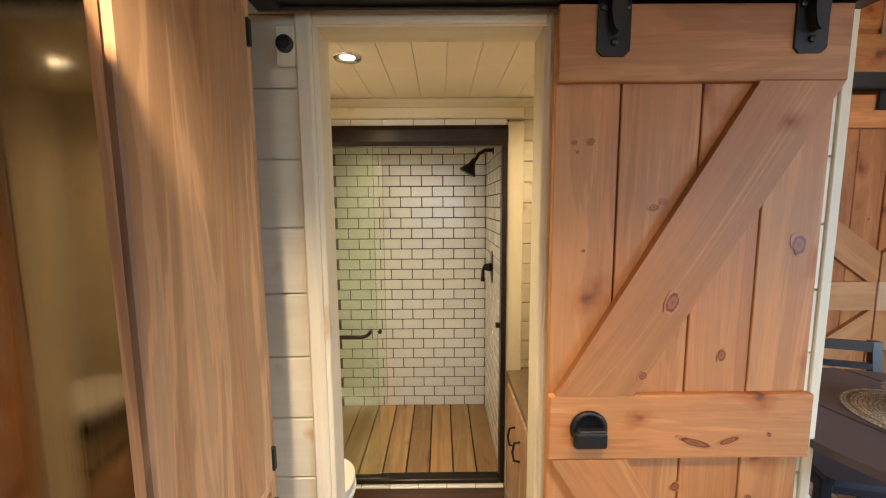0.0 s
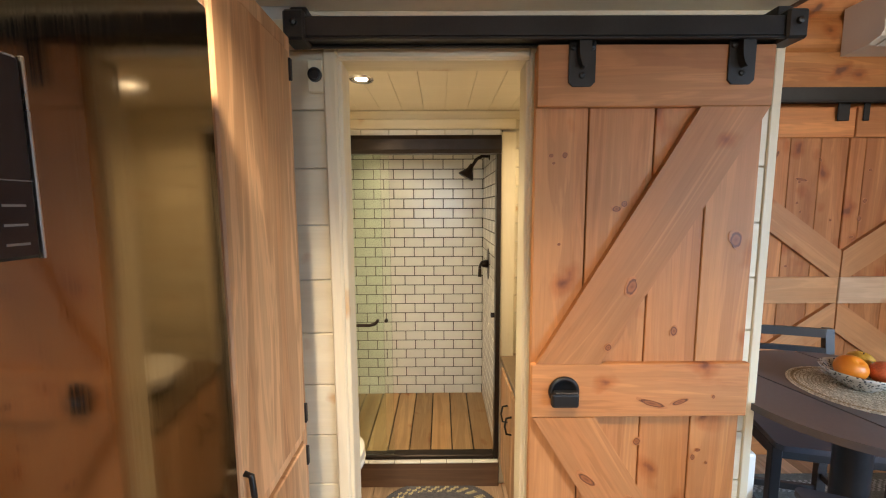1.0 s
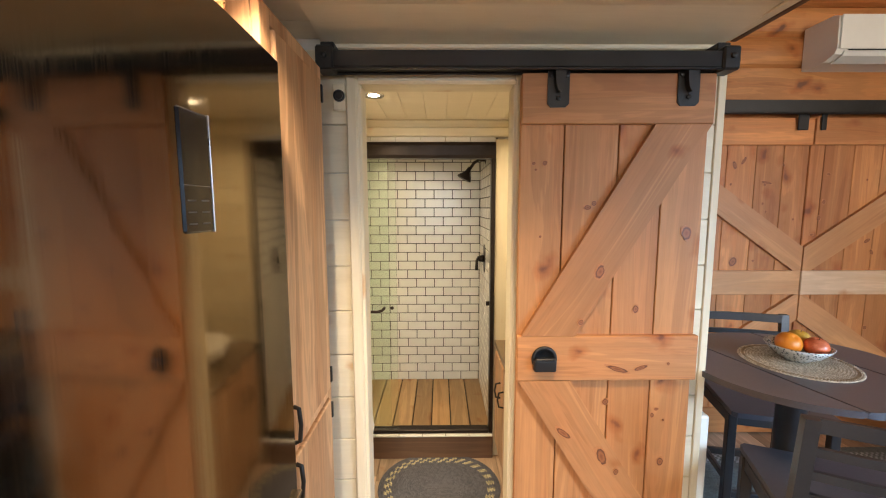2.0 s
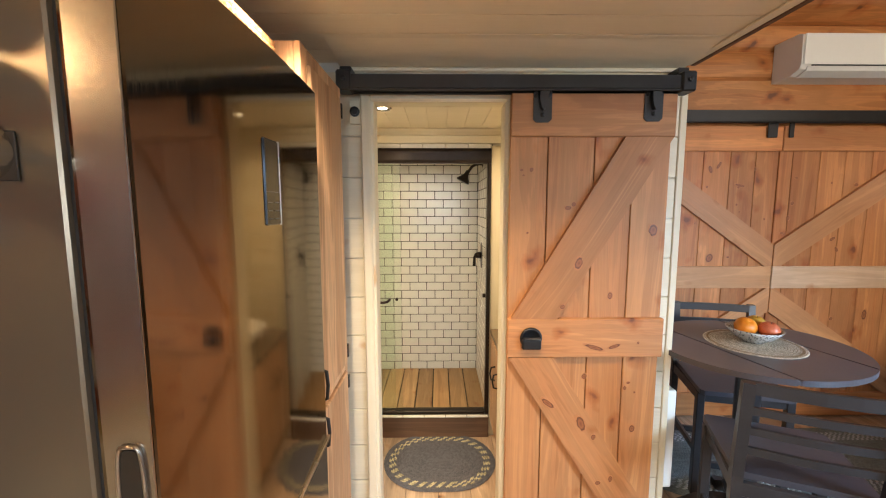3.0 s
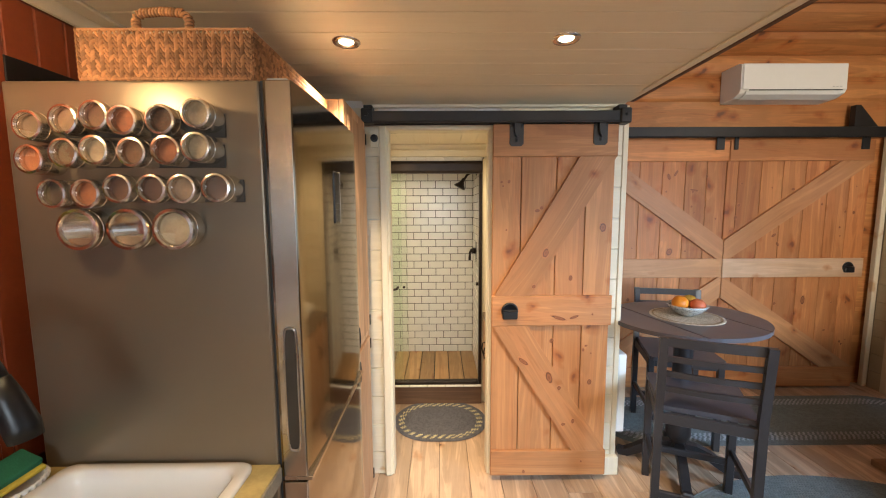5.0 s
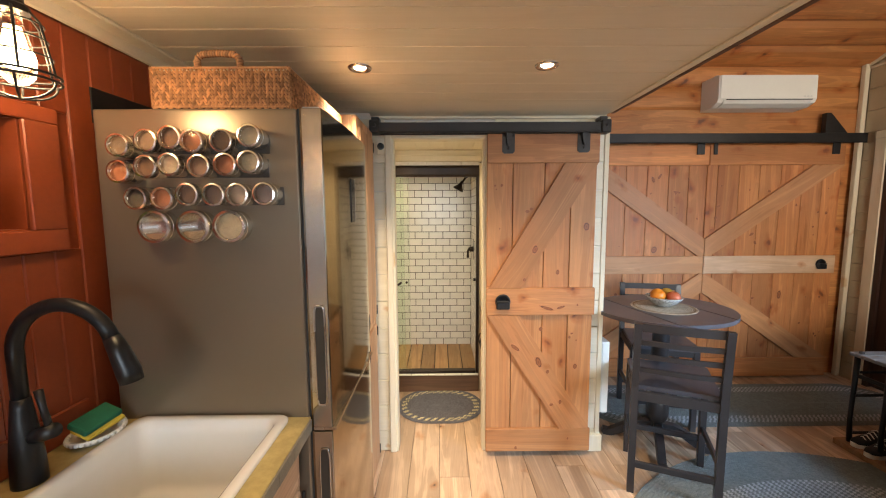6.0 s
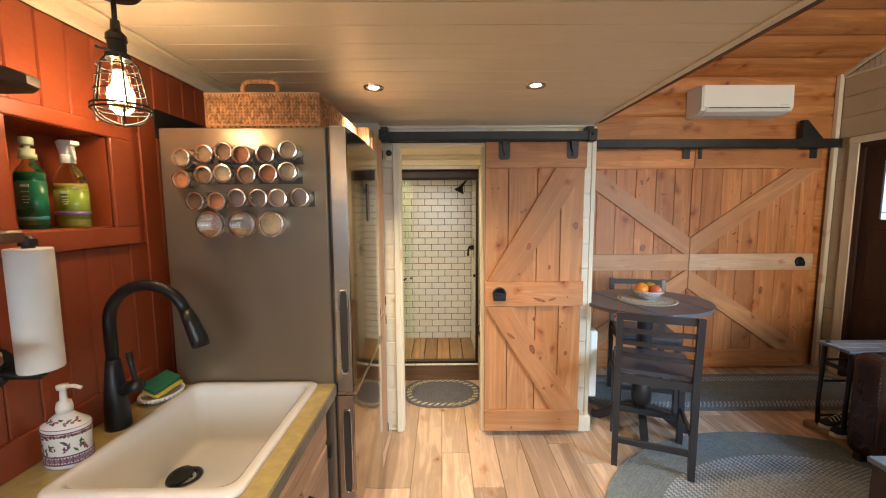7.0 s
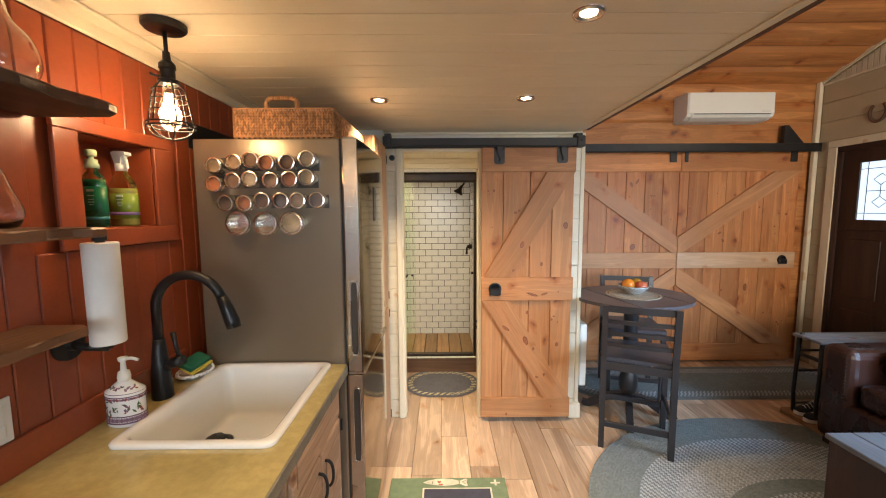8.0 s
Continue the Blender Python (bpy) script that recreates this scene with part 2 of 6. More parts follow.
paper = plain("paper_towel", (0.82, 0.80, 0.76), 0.95, 0, 0.03, 60, 0.5)
rubber = plain("black_rubber", (0.02, 0.02, 0.02), 0.7)
screen = plain("black_glass_panel", (0.012, 0.013, 0.018), 0.10, 0, 0.05, 8, 0.0)
clear = glassy("clear_glass")
pane_glass = glassy("shower_glass", (0.90, 0.97, 0.90))
bulb_glow = glowing("bulb_glow", (1.0, 0.66, 0.30), 22)
spot_glow = glowing("spot_glow", (1.0, 0.86, 0.64), 22)
sky_glow = glowing("daylight_pane", (0.66, 0.82, 1.0), 1.05)


# ---------------- mesh helpers ----------------
def finish(ob, material, parent=None, label=""):
    if material is not None and not ob.data.materials:
        ob.data.materials.append(material)
    if parent is not None:
        ob.parent = parent
        ob.matrix_parent_inverse = parent.matrix_basis.inverted()
    if label:
        ob["label"] = label
    return ob


def part(name, bm, material, parent=None, label="", smooth=False, at=None):
    me = bpy.data.meshes.new(name)
    bmesh.ops.recalc_face_normals(bm, faces=bm.faces)
    bm.to_mesh(me)
    bm.free()
    if smooth:
        for p in me.polygons:
            p.use_smooth = True
    ob = new(name, me)
    if at is not None:
        ob.matrix_basis = at if isinstance(at, Matrix) else Matrix.Translation(at)
    return finish(ob, material, parent, label)


def thing(name, place, label, category, group="", kind=""):
    ob = new(name)
    ob.location = place
    ob.empty_display_size = 0.05
    return tagged(ob, label, category, group, kind)


def box_bm(size, bevel=0.0, centre=(0, 0, 0), bm=None, seg=1):
    bm = bm or bmesh.new()
    made = bmesh.ops.create_cube(bm, size=1, matrix=Matrix.Translation(centre) @ Matrix.Diagonal((*size, 1)))
    if bevel:
        edges = {e for v in made["verts"] for e in v.link_edges}
        bmesh.ops.bevel(bm, geom=list(edges), offset=bevel, segments=seg, affect="EDGES", profile=0.5)
    return bm


BOXES = {}


def board(name, lo, hi, material, parent=None, bevel=0.002, label="", turn=None, seg=1):
    """One bevelled piece from its two corners; turn: degrees about its middle (x, y, z)."""
    size = tuple(round(b - a, 4) for a, b in zip(lo, hi))
    mid = [(a + b) / 2 for a, b in zip(lo, hi)]
    key = (size, bevel, material.name, seg)
    if key not in BOXES:
        me = bpy.data.meshes.new(name)
        bm = box_bm(size, min(bevel, min(size) * 0.45), seg=seg)
        bm.to_mesh(me)
        bm.free()
        me.materials.append(material)
        BOXES[key] = me
    ob = new(name, BOXES[key])
    ob.matrix_basis = pose(*mid, *(turn or (0, 0, 0)))
    return finish(ob, None, parent, label)


def boxes_bm(pairs, bevel=0.0):
    bm = bmesh.new()
    for lo, hi in pairs:
        box_bm([b - a for a, b in zip(lo, hi)], bevel, [(a + b) / 2 for a, b in zip(lo, hi)], bm)
    return bm


def lathe_bm(profile, seg=32, bm=None, centre=(0, 0, 0), squash=1.0):
    """A turned form from (radius, height) pairs."""
    bm = bm or bmesh.new()
    rings = []
    for r, z in profile:
        if r < 1e-5:
            rings.append([bm.verts.new((centre[0], centre[1], centre[2] + z))])
        else:
            rings.append([bm.verts.new((centre[0] + r * math.cos(a), centre[1] + squash * r * math.sin(a), centre[2] + z)) for a in (2 * math.pi * k / seg for k in range(seg))])
    for a, b in zip(rings, rings[1:]):
        for k in range(seg):
            f = [a[k % len(a)], a[(k + 1) % len(a)], b[(k + 1) % len(b)], b[k % len(b)]]
            f = list(dict.fromkeys(f))
            if len(f) > 2:
                bm.faces.new(f)
    for ring in (rings[0], rings[-1]):
        if len(ring) > 2:
            bm.faces.new(ring)
    return bm


def tube_bm(points, radius, seg=12, closed=False, bm=None):
    bm = bm or bmesh.new()
    pts = [Vector(p) for p in points]
    radii = radius if isinstance(radius, (list, tuple)) else [radius] * len(pts)
    rings, up = [], None
    for k, p in enumerate(pts):
        a = pts[k - 1] if (k or closed) else pts[k]
        b = pts[(k + 1) % len(pts)] if (k + 1 < len(pts) or closed) else pts[k]
        d = (b - a).normalized()
        if up is None:
            up = d.orthogonal().normalized()
        up = (up - d * up.dot(d)).normalized()
        side = d.cross(up)
        rings.append([bm.verts.new(p + radii[k] * (math.cos(t) * up + math.sin(t) * side)) for t in (2 * math.pi * j / seg for j in range(seg))])
    n = len(rings)
    for k in range(n if closed else n - 1):
        a, b = rings[k], rings[(k + 1) % n]
        for j in range(seg):
            bm.faces.new((a[j], a[(j + 1) % seg], b[(j + 1) % seg], b[j]))
    if not closed:
        bm.faces.new(rings[0])
        bm.faces.new(rings[-1])
    return bm


def prism_bm(outline, lo, hi, axis=1, bm=None):
    """A flat outline of (a, b) pairs pulled from lo to hi along an axis (0 x, 1 y, 2 z)."""
    bm = bm or bmesh.new()

    def at(a, b, c):
        return [(c, a, b), (a, c, b), (a, b, c)][axis]
    low, high = [bm.verts.new(at(a, b, lo)) for a, b in outline], [bm.verts.new(at(a, b, hi)) for a, b in outline]
    bm.faces.new(low)
    bm.faces.new(high)
    for k in range(len(outline)):
        j = (k + 1) % len(outline)
        bm.faces.new((low[k], low[j], high[j], high[k]))
    return bm


def oval(cx, cy, a, b, count=40, power=2.0):
    out = []
    for k in range(count):
        t = 2 * math.pi * k / count
        c, s = math.cos(t), math.sin(t)
        out.append((cx + a * math.copysign(abs(c) ** (2 / power), c), cy + b * math.copysign(abs(s) ** (2 / power), s)))
    return out


def stadium(half, radius, count=24):
    """An oblong with round ends, about its middle; half: half the straight length."""
    pts = [(half + radius * math.cos(t), radius * math.sin(t)) for t in (-math.pi / 2 + math.pi * k / count for k in range(count + 1))]
    return pts + [(-x, -y) for x, y in pts]


def stitches(verts, faces, mats, ring, width, length, height, slot, z, lean=0.55):
    """One plaited ring: two rows of leaning strands along a closed outline."""
    pts = [Vector((*p, 0)) for p in ring]
    acc = [0.0]
    for a, b in zip(pts, pts[1:] + pts[:1]):
        acc.append(acc[-1] + (b - a).length)
    count = max(6, int(acc[-1] / length))
    i = 0
    for k in range(count):
        s = acc[-1] * (k + 0.5) / count
        while acc[i + 1] < s:
            i += 1
        a, b = pts[i], pts[(i + 1) % len(pts)]
        d = (b - a).normalized()
        p, side = a + d * (s - acc[i]), Vector((-d.y, d.x, 0))
        for sign in (1, -1):
            c = p + side * sign * width * 0.25 + d * (0.25 * length * sign)
            u = (d + side * sign * lean).normalized() * length * 0.72
            w = Vector((-u.y, u.x, 0)).normalized() * width * 0.26
            base = len(verts)
            for q, h in ((c - u, 0), (c - u * 0.4 - w, 0), (c + u * 0.4 - w, 0), (c + u, 0), (c + u * 0.4 + w, 0), (c - u * 0.4 + w, 0), (c - u * 0.35, 1), (c + u * 0.35, 1)):
                verts.append((q.x, q.y, z + h * height))
            for f in ((0, 1, 6), (1, 2, 7, 6), (2, 3, 7), (3, 4, 7), (4, 5, 6, 7), (5, 0, 6)):
                faces.append([base + j for j in f])
                mats.append(slot if isinstance(slot, int) else slot[k % len(slot)])


def plait_mesh(name, rings, width, length, height, z, materials, parent=None, at=None):
    """rings: (outline, slot) pairs."""
    verts, faces, mats = [], [], []
    for ring, slot in rings:
        stitches(verts, faces, mats, ring, width, length, height, slot, z)
    me = bpy.data.meshes.new(name)
    me.from_pydata(verts, [], faces)
    for m in materials:
        me.materials.append(m)
    me.polygons.foreach_set("material_index", mats)
    me.polygons.foreach_set("use_smooth", [True] * len(faces))
    ob = new(name, me)
    if at:
        ob.location = at
    ob["kind"] = "stuff"
    return finish(ob, None, parent)


# ---------------- the large structure ----------------
LEFT, RIGHT, REAR, BACK = -1.10, 3.80, -4.0, 2.12
ROOF0, SLOPE = 2.86, 0.36


def structure(name, pairs, material, label, category, bevel=0.0):
    return tagged(part(name, boxes_bm(pairs, bevel), material), label, category, kind="structure")


floor = structure("floor", [((LEFT - 0.3, REAR - 0.2, -0.12), (RIGHT + 0.2, 2.95, -0.013))], grout, "warm oak plank floor with grain and knots", "floor")
# barn-red side wall with a recessed niche
NY0, NY1, NZ0, NZ1 = -0.74, -0.44, 1.55, 1.84
wall_left = structure("wall_left", [
    ((LEFT - 0.2, REAR, 0), (LEFT - 0.012, NY0, 2.6)), ((LEFT - 0.2, NY1, 0), (LEFT - 0.012, 2.9, 2.6)),
    ((LEFT - 0.2, NY0, 0), (LEFT - 0.012, NY1, NZ0)), ((LEFT - 0.2, NY0, NZ1), (LEFT - 0.012, NY1, 2.6)),
    ((LEFT - 0.2, NY0, NZ0), (LEFT - 0.15, NY1, NZ1))], red_paint, "barn-red painted tongue-and-groove wall with a recessed niche", "wall")
# partition with the bathroom doorway
DX0, DX1, DTOP = -0.298, 0.256, 2.03
wall_bath = structure("wall_bathroom", [
    ((LEFT, 0.97, 0), (DX0 - 0.018, 1.035, 2.6)), ((DX1 + 0.018, 0.97, 0), (1.018, 1.035, 2.6)),
    ((DX0 - 0.018, 0.97, DTOP + 0.018), (DX1 + 0.018, 1.035, 2.6)),
    ((0.93, 1.035, 0), (1.018, BACK, 2.6))], plaster, "cream painted shiplap partition with a bathroom doorway", "wall")
bath_walls = structure("wall_bathroom_inner", [
    ((-0.98, 1.035, 0), (-0.88, 2.9, 2.6)), ((-0.98, 2.745, 0), (1.0, 2.9, 2.6)),
    ((0.80, 1.035, 0), (0.93, 2.745, 2.6)), ((0.335, 1.865, 0), (0.80, 2.745, 2.6))], plaster, "cream bathroom walls and shower surround", "wall")
structure("ceiling_bathroom", [((-0.88, 1.035, BATH_Z + 0.012), (0.93, 2.745, BATH_Z + 0.06))] + [
    ((-0.88 + k * 0.113 + 0.001, 1.035, BATH_Z), (-0.88 + k * 0.113 + 0.112, 2.745, BATH_Z + 0.012)) for k in range(16)], ceiling_white,
    "cream painted board ceiling of the bathroom", "ceiling")
wall_back = structure("wall_back", [((1.018, BACK, 0), (RIGHT + 0.2, BACK + 0.15, 3.2))], log_pine, "log-siding pine wall with horizontal courses", "wall")
# right wall with the entrance door and two windows
EY0, EY1, EZ = 0.92, 1.83, 2.16
wall_right = structure("wall_right", [
    ((RIGHT + 0.012, EY1, 0), (RIGHT + 0.16, BACK, 4.4)), ((RIGHT + 0.012, EY0, EZ), (RIGHT + 0.16, EY1, 4.4)),
    ((RIGHT + 0.012, 0.1, 0), (RIGHT + 0.16, EY0, 4.4)), ((RIGHT + 0.012, -0.8, 0), (RIGHT + 0.16, 0.1, 2.6)), ((RIGHT + 0.012, -0.8, 3.4), (RIGHT + 0.16, 0.1, 4.4)),
    ((RIGHT + 0.012, -1.0, 0), (RIGHT + 0.16, -0.8, 4.4)),
    ((RIGHT + 0.012, -2.5, 0), (RIGHT + 0.16, -1.0, 0.9)), ((RIGHT + 0.012, -2.5, 2.2), (RIGHT + 0.16, -1.0, 4.4)),
    ((RIGHT + 0.012, REAR, 0), (RIGHT + 0.16, -2.5, 4.4))], beige_paint, "beige painted board wall beside the entrance door", "wall")
# closing wall out of view; pine colour picked so the steel reflects warm
wall_rear = structure("wall_rear", [
    ((LEFT, REAR - 0.15, 0), (-0.6, REAR, 4.4)), ((0.6, REAR - 0.15, 0), (1.35, REAR, 4.4)), ((-0.6, REAR - 0.15, 0), (0.6, REAR, 1.05)), ((-0.6, REAR - 0.15, 2.05), (0.6, REAR, 4.4)), ((3.05, REAR - 0.15, 0), (RIGHT, REAR, 4.4)),
    ((1.35, REAR - 0.15, 0), (3.05, REAR, 1.1)), ((1.35, REAR - 0.15, 2.3), (3.05, REAR, 4.4))], log_pine, "unseen closing wall, pine for warm reflections, with two added windows", "wall")
# loft floor over the kitchen, boarded below
LY0, LX1 = REAR, 1.035
n_boards = 36
structure("ceiling_loft", [((LEFT, LY0, LOFT_Z + 0.010), (LX1, 0.97, LOFT_Z + 0.25))] + [
    ((LEFT, 0.965 - (k + 1) * 0.138 + 0.004, LOFT_Z), (LX1 - 0.02, 0.965 - k * 0.138, LOFT_Z + 0.010)) for k in range(n_boards)], ceiling_white,
    "white painted tongue-and-groove boards under the loft", "ceiling", 0.0015)
tagged(board("trim_loft_edge", (LX1, LY0, LOFT_Z - 0.012), (LX1 + 0.022, 0.955, LOFT_Z + 0.26), wood("loft_edge_walnut", (0.17, 0.08, 0.04), (0.09, 0.04, 0.02), "Y", 0.45), None, 0.003),
       "dark stained wooden edge board of the loft", "trim", kind="structure")
tagged(board("trim_loft_lip", (LX1 - 0.035, LY0, LOFT_Z - 0.010), (LX1 - 0.001, 0.955, LOFT_Z - 0.001), ceiling_white, None, 0.002), "white strip along the loft edge", "trim", kind="structure")
tagged(board("trim_crown", (LEFT, LY0, LOFT_Z - 0.05), (LEFT + 0.016, 0.5, LOFT_Z - 0.001), ceiling_white, None, 0.003), "white crown strip over the red wall", "trim", kind="structure")
tagged(board("trim_cove", (LEFT + 0.016, LY0, LOFT_Z - 0.014), (LEFT + 0.075, 0.5, LOFT_Z - 0.001), ceiling_white, None, 0.004), "white cove strip under the loft ceiling", "trim", kind="structure")
tagged(part("trim_cover", prism_bm([(0.72, LOFT_Z - 0.0012), (0.968, LOFT_Z - 0.0012), (0.968, 2.166), (0.93, 2.166)], -0.43, 1.0, 0), ceiling_white), "cream cover board where the ceiling meets the partition", "trim", kind="structure")
tagged(board("trim_head", (-0.43, 0.94, 2.150), (1.0, 0.968, 2.1655), ceiling_white, None, 0.003), "cream strip where partition and ceiling meet", "trim", kind="structure")
# pitched roof of pine boards
roof = bmesh.new()
RIDGE = -0.9


def roof_z(y):
    return ROOF0 + SLOPE * (BACK - y) if y > RIDGE else ROOF0 + SLOPE * (BACK - RIDGE) - SLOPE * (RIDGE - y)


rb = 0.24
for side in (1, -1):
    span = BACK - RIDGE if side > 0 else RIDGE - REAR
    for k in range(int(span / rb) + 1):
        y0 = BACK - k * rb if side > 0 else RIDGE - k * rb
        y1 = max(y0 - rb, RIDGE if side > 0 else REAR)
        if y0 - y1 < 0.02:
            continue
        rows = []
        for j in range(7):
            u = j / 6
            y = y0 + (y1 - y0) * u
            rows.append((y, roof_z(y - 1e-4 if side < 0 else y + 1e-4) - 0.030 * math.sin(math.pi * u) ** 0.35))
        rows += [(y1, roof_z(y1) + 0.06), (y0, roof_z(y0) + 0.06)]
        prism_bm(rows, LEFT, RIGHT + 0.2, 0, roof)
tagged(part("ceiling_roof", roof, log_pine, smooth=False), "pitched ceiling of rounded honey-coloured pine boards", "ceiling", kind="structure")
# log-siding courses
for k, (z0, z1) in enumerate(((2.485, 2.685), (2.685, 2.90), (2.265, 2.485), (0.0, 2.265))):
    if k < 3:
        rows = [(BACK, z0)] + [(BACK - 0.030 * math.sin(math.pi * j / 8) ** 0.5, z0 + (z1 - z0) * j / 8) for j in range(1, 8)] + [(BACK, z1)]
        if k == 2:
            rows = [(BACK, z0 + 0.002), (BACK - 0.03, z0 + 0.004), (BACK - 0.032, z1 - 0.006), (BACK, z1 - 0.002)]
        zc = (z0 + z1) / 2
        part("log_course", prism_bm([(y, z - zc) for y, z in rows], -1.38, 1.38, 0), log_pine, wall_back, at=(2.41, 0, zc))

# doorway casing and jambs
door_trim = thing("trim_doorway", (0, 0.95, 0), "cream stained pine casing round the bathroom doorway", "door frame", kind="structure")
board("casing", (-0.351, 0.935, 0), (DX0 - 0.012, 0.969, 2.095), white_trim, door_trim, 0.006)
board("casing", (DX1 + 0.010, 0.945, 0), (0.345, 0.969, 2.095), white_trim, door_trim, 0.006)
board("head_casing", (DX0 - 0.012, 0.940, DTOP + 0.004), (DX1 + 0.010, 0.969, 2.095), white_trim_h, door_trim, 0.005)
board("jamb", (DX0 - 0.018, 0.95, 0), (DX0, 1.045, DTOP), white_trim, door_trim, 0.003)
board("jamb", (DX1, 0.95, 0), (DX1 + 0.018, 1.045, DTOP), white_trim, door_trim, 0.003)
board("head_jamb", (DX0 - 0.018, 0.95, DTOP), (DX1 + 0.018, 1.045, DTOP + 0.018), white_trim_h, door_trim, 0.003)
post = thing("trim_corner", (1.02, 0.95, 0), "cream corner boards with a square base block", "trim", kind="structure")
board("corner_board", (1.004, 0.950, 0), (1.034, 1.05, LOFT_Z - 0.03), white_trim, post, 0.003)
board("base_block", (0.955, 0.925, 0), (1.044, 1.06, 0.115), white_trim, post, 0.004)

# shower front: casing, curb
shower_trim = thing("trim_shower", (0, 1.82, 0), "cream stained casing round the shower opening", "trim", kind="structure")
board("casing", (0.318, 1.815, 0), (0.398, 1.864, 1.985), white_trim, shower_trim, 0.005)
board("head_casing", (-0.70, 1.812, 2.000), (0.398, 1.864, 2.052), white_trim_h, shower_trim, 0.005)
for k in range(8):
    board("head_tile", (-0.86 + k * 0.147, 1.822, 1.968), (-0.86 + k * 0.147 + 0.144, 1.864, 1.998), tile_white, shower_trim, 0.002)
board("head_strip", (-0.86, 1.835, 2.053), (0.79, 1.864, BATH_Z - 0.002), white_trim_h, shower_trim, 0.003)
curb = thing("shower_curb", (0, 1.82, 0), "dark stained shower curb capped with white tile", "shower curb", kind="structure")
board("face_board", (-0.86, 1.790, 0), (0.318, 1.86, 0.148), curb_wood, curb, 0.003)
for k in range(8):
    board("cap_tile", (-0.86 + k * 0.147, 1.782, 0.149), (-0.86 + k * 0.147 + 0.144, 1.862, 0.160), tile_white, curb, 0.002)
structure("shower_pan", [((-0.88, 1.86, 0), (0.335, 2.745, 0.078))], rubber, "dark shower pan under the slats", "shower floor")


# ---------------- shower ----------------
enclosure = thing("shower_enclosure", (0, 1.83, 0.16), "black-framed sliding glass shower door, partly open", "shower door")
part("header", prism_bm([(1.800, 1.872), (1.792, 1.892), (1.792, 1.945), (1.800, 1.966), (1.862, 1.966), (1.862, 1.872)], -0.86, 0.316, 0), bronze, enclosure)
board("side_rail", (0.293, 1.80, 0.162), (0.317, 1.862, 1.871), bronze, enclosure, 0.003)
board("sill_rail", (-0.86, 1.800, 0.161), (0.292, 1.860, 0.186), bronze, enclosure, 0.004)
glass = board("glass_panel", (-0.80, 1.806, 0.19), (-0.275, 1.813, 1.8715), pane_glass, enclosure, 0.001, "greenish clear glass panel")
glass2 = board("glass_panel", (-0.86, 1.842, 0.19), (-0.325, 1.849, 1.8715), pane_glass, enclosure, 0.001)
glass.visible_shadow = glass2.visible_shadow = False
part("towel_bar", tube_bm([(-0.70, 1.806, 0.962), (-0.70, 1.77, 0.962), (-0.39, 1.765, 0.962), (-0.365, 1.77, 0.967), (-0.353, 1.79, 0.975), (-0.353, 1.806, 0.977)], 0.009), bronze, enclosure, smooth=True)
part("knob", lathe_bm([(0, 0), (0.010, 0), (0.010, 0.012), (0, 0.014)], 16), bronze, enclosure, at=pose(-0.305, 1.806, 0.977, 90))
part("stop", lathe_bm([(0, 0), (0.014, 0), (0.014, 0.02), (0, 0.022)], 16), bronze, enclosure, at=pose(0.293, 1.85, 0.99, 0, -90))

head = thing("wall_shower", (0.335, 2.35, 1.93), "oil-rubbed bronze bell shower head on a bent arm", "shower")
part("arm", tube_bm([(0.326, 2.33, 1.925), (0.27, 2.33, 1.925), (0.235, 2.33, 1.905), (0.205, 2.33, 1.86)], 0.011), bronze, head, smooth=True)
part("flange", lathe_bm([(0, 0), (0.032, 0), (0.028, 0.008), (0.012, 0.014), (0, 0.014)], 20), bronze, head, at=pose(0.326, 2.33, 1.925, 0, -90), smooth=True)
part("bell", lathe_bm([(0, 0.09), (0.014, 0.088), (0.018, 0.055), (0.030, 0.035), (0.052, 0.005), (0.054, -0.004), (0.045, -0.008), (0, -0.008)], 28), bronze, head, at=pose(0.165, 2.33, 1.795, 0, 28), smooth=True)
valve = thing("shower_valve", (0.335, 2.36, 1.2), "bronze shower valve with lever and oblong plate", "shower valve")
part("plate", prism_bm(oval(0, 0, 0.058, 0.105, 32, 2.4), 0, 0.008, 2), bronze, valve, at=pose(0.3255, 2.36, 1.205, 90, 0, -90))
part("hub", lathe_bm([(0, 0), (0.028, 0), (0.024, 0.03), (0.016, 0.05), (0, 0.052)], 20), bronze, valve, at=pose(0.318, 2.36, 1.205, 0, -90), smooth=True)
part("lever", tube_bm([(0.272, 2.36, 1.205), (0.262, 2.34, 1.19), (0.26, 2.335, 1.12)], [0.011, 0.010, 0.013]), bronze, valve, smooth=True)

# vanity beside the doorway
vanity = thing("bathroom_vanity", (0.55, 1.6, 0), "honey pine vanity with a brown top and basin", "vanity")
board("body", (0.345, 1.18, 0.08), (0.79, 1.855, 0.735), cab_pine, vanity, 0.004)
board("countertop", (0.325, 1.165, 0.736), (0.795, 1.860, 0.766), vanity_top, vanity, 0.004)
for y0, hy in ((1.21, 1.49), (1.535, 1.60)):
    d = board("door", (0.330, y0, 0.12), (0.345, y0 + 0.315, 0.70), cab_pine, vanity, 0.003)
    part("handle", tube_bm([(0.330, hy, 0.59), (0.305, hy, 0.585), (0.297, hy, 0.545), (0.305, hy, 0.505), (0.330, hy, 0.50)], 0.005, 8), iron, d, smooth=True)
part("basin", lathe_bm([(0.0, 0.0), (0.05, 0.0), (0.14, 0.05), (0.18, 0.115), (0.174, 0.118), (0.13, 0.06), (0.0, 0.02)], 36), enamel, vanity, "white vessel basin", True, at=(0.555, 1.46, 0.767))

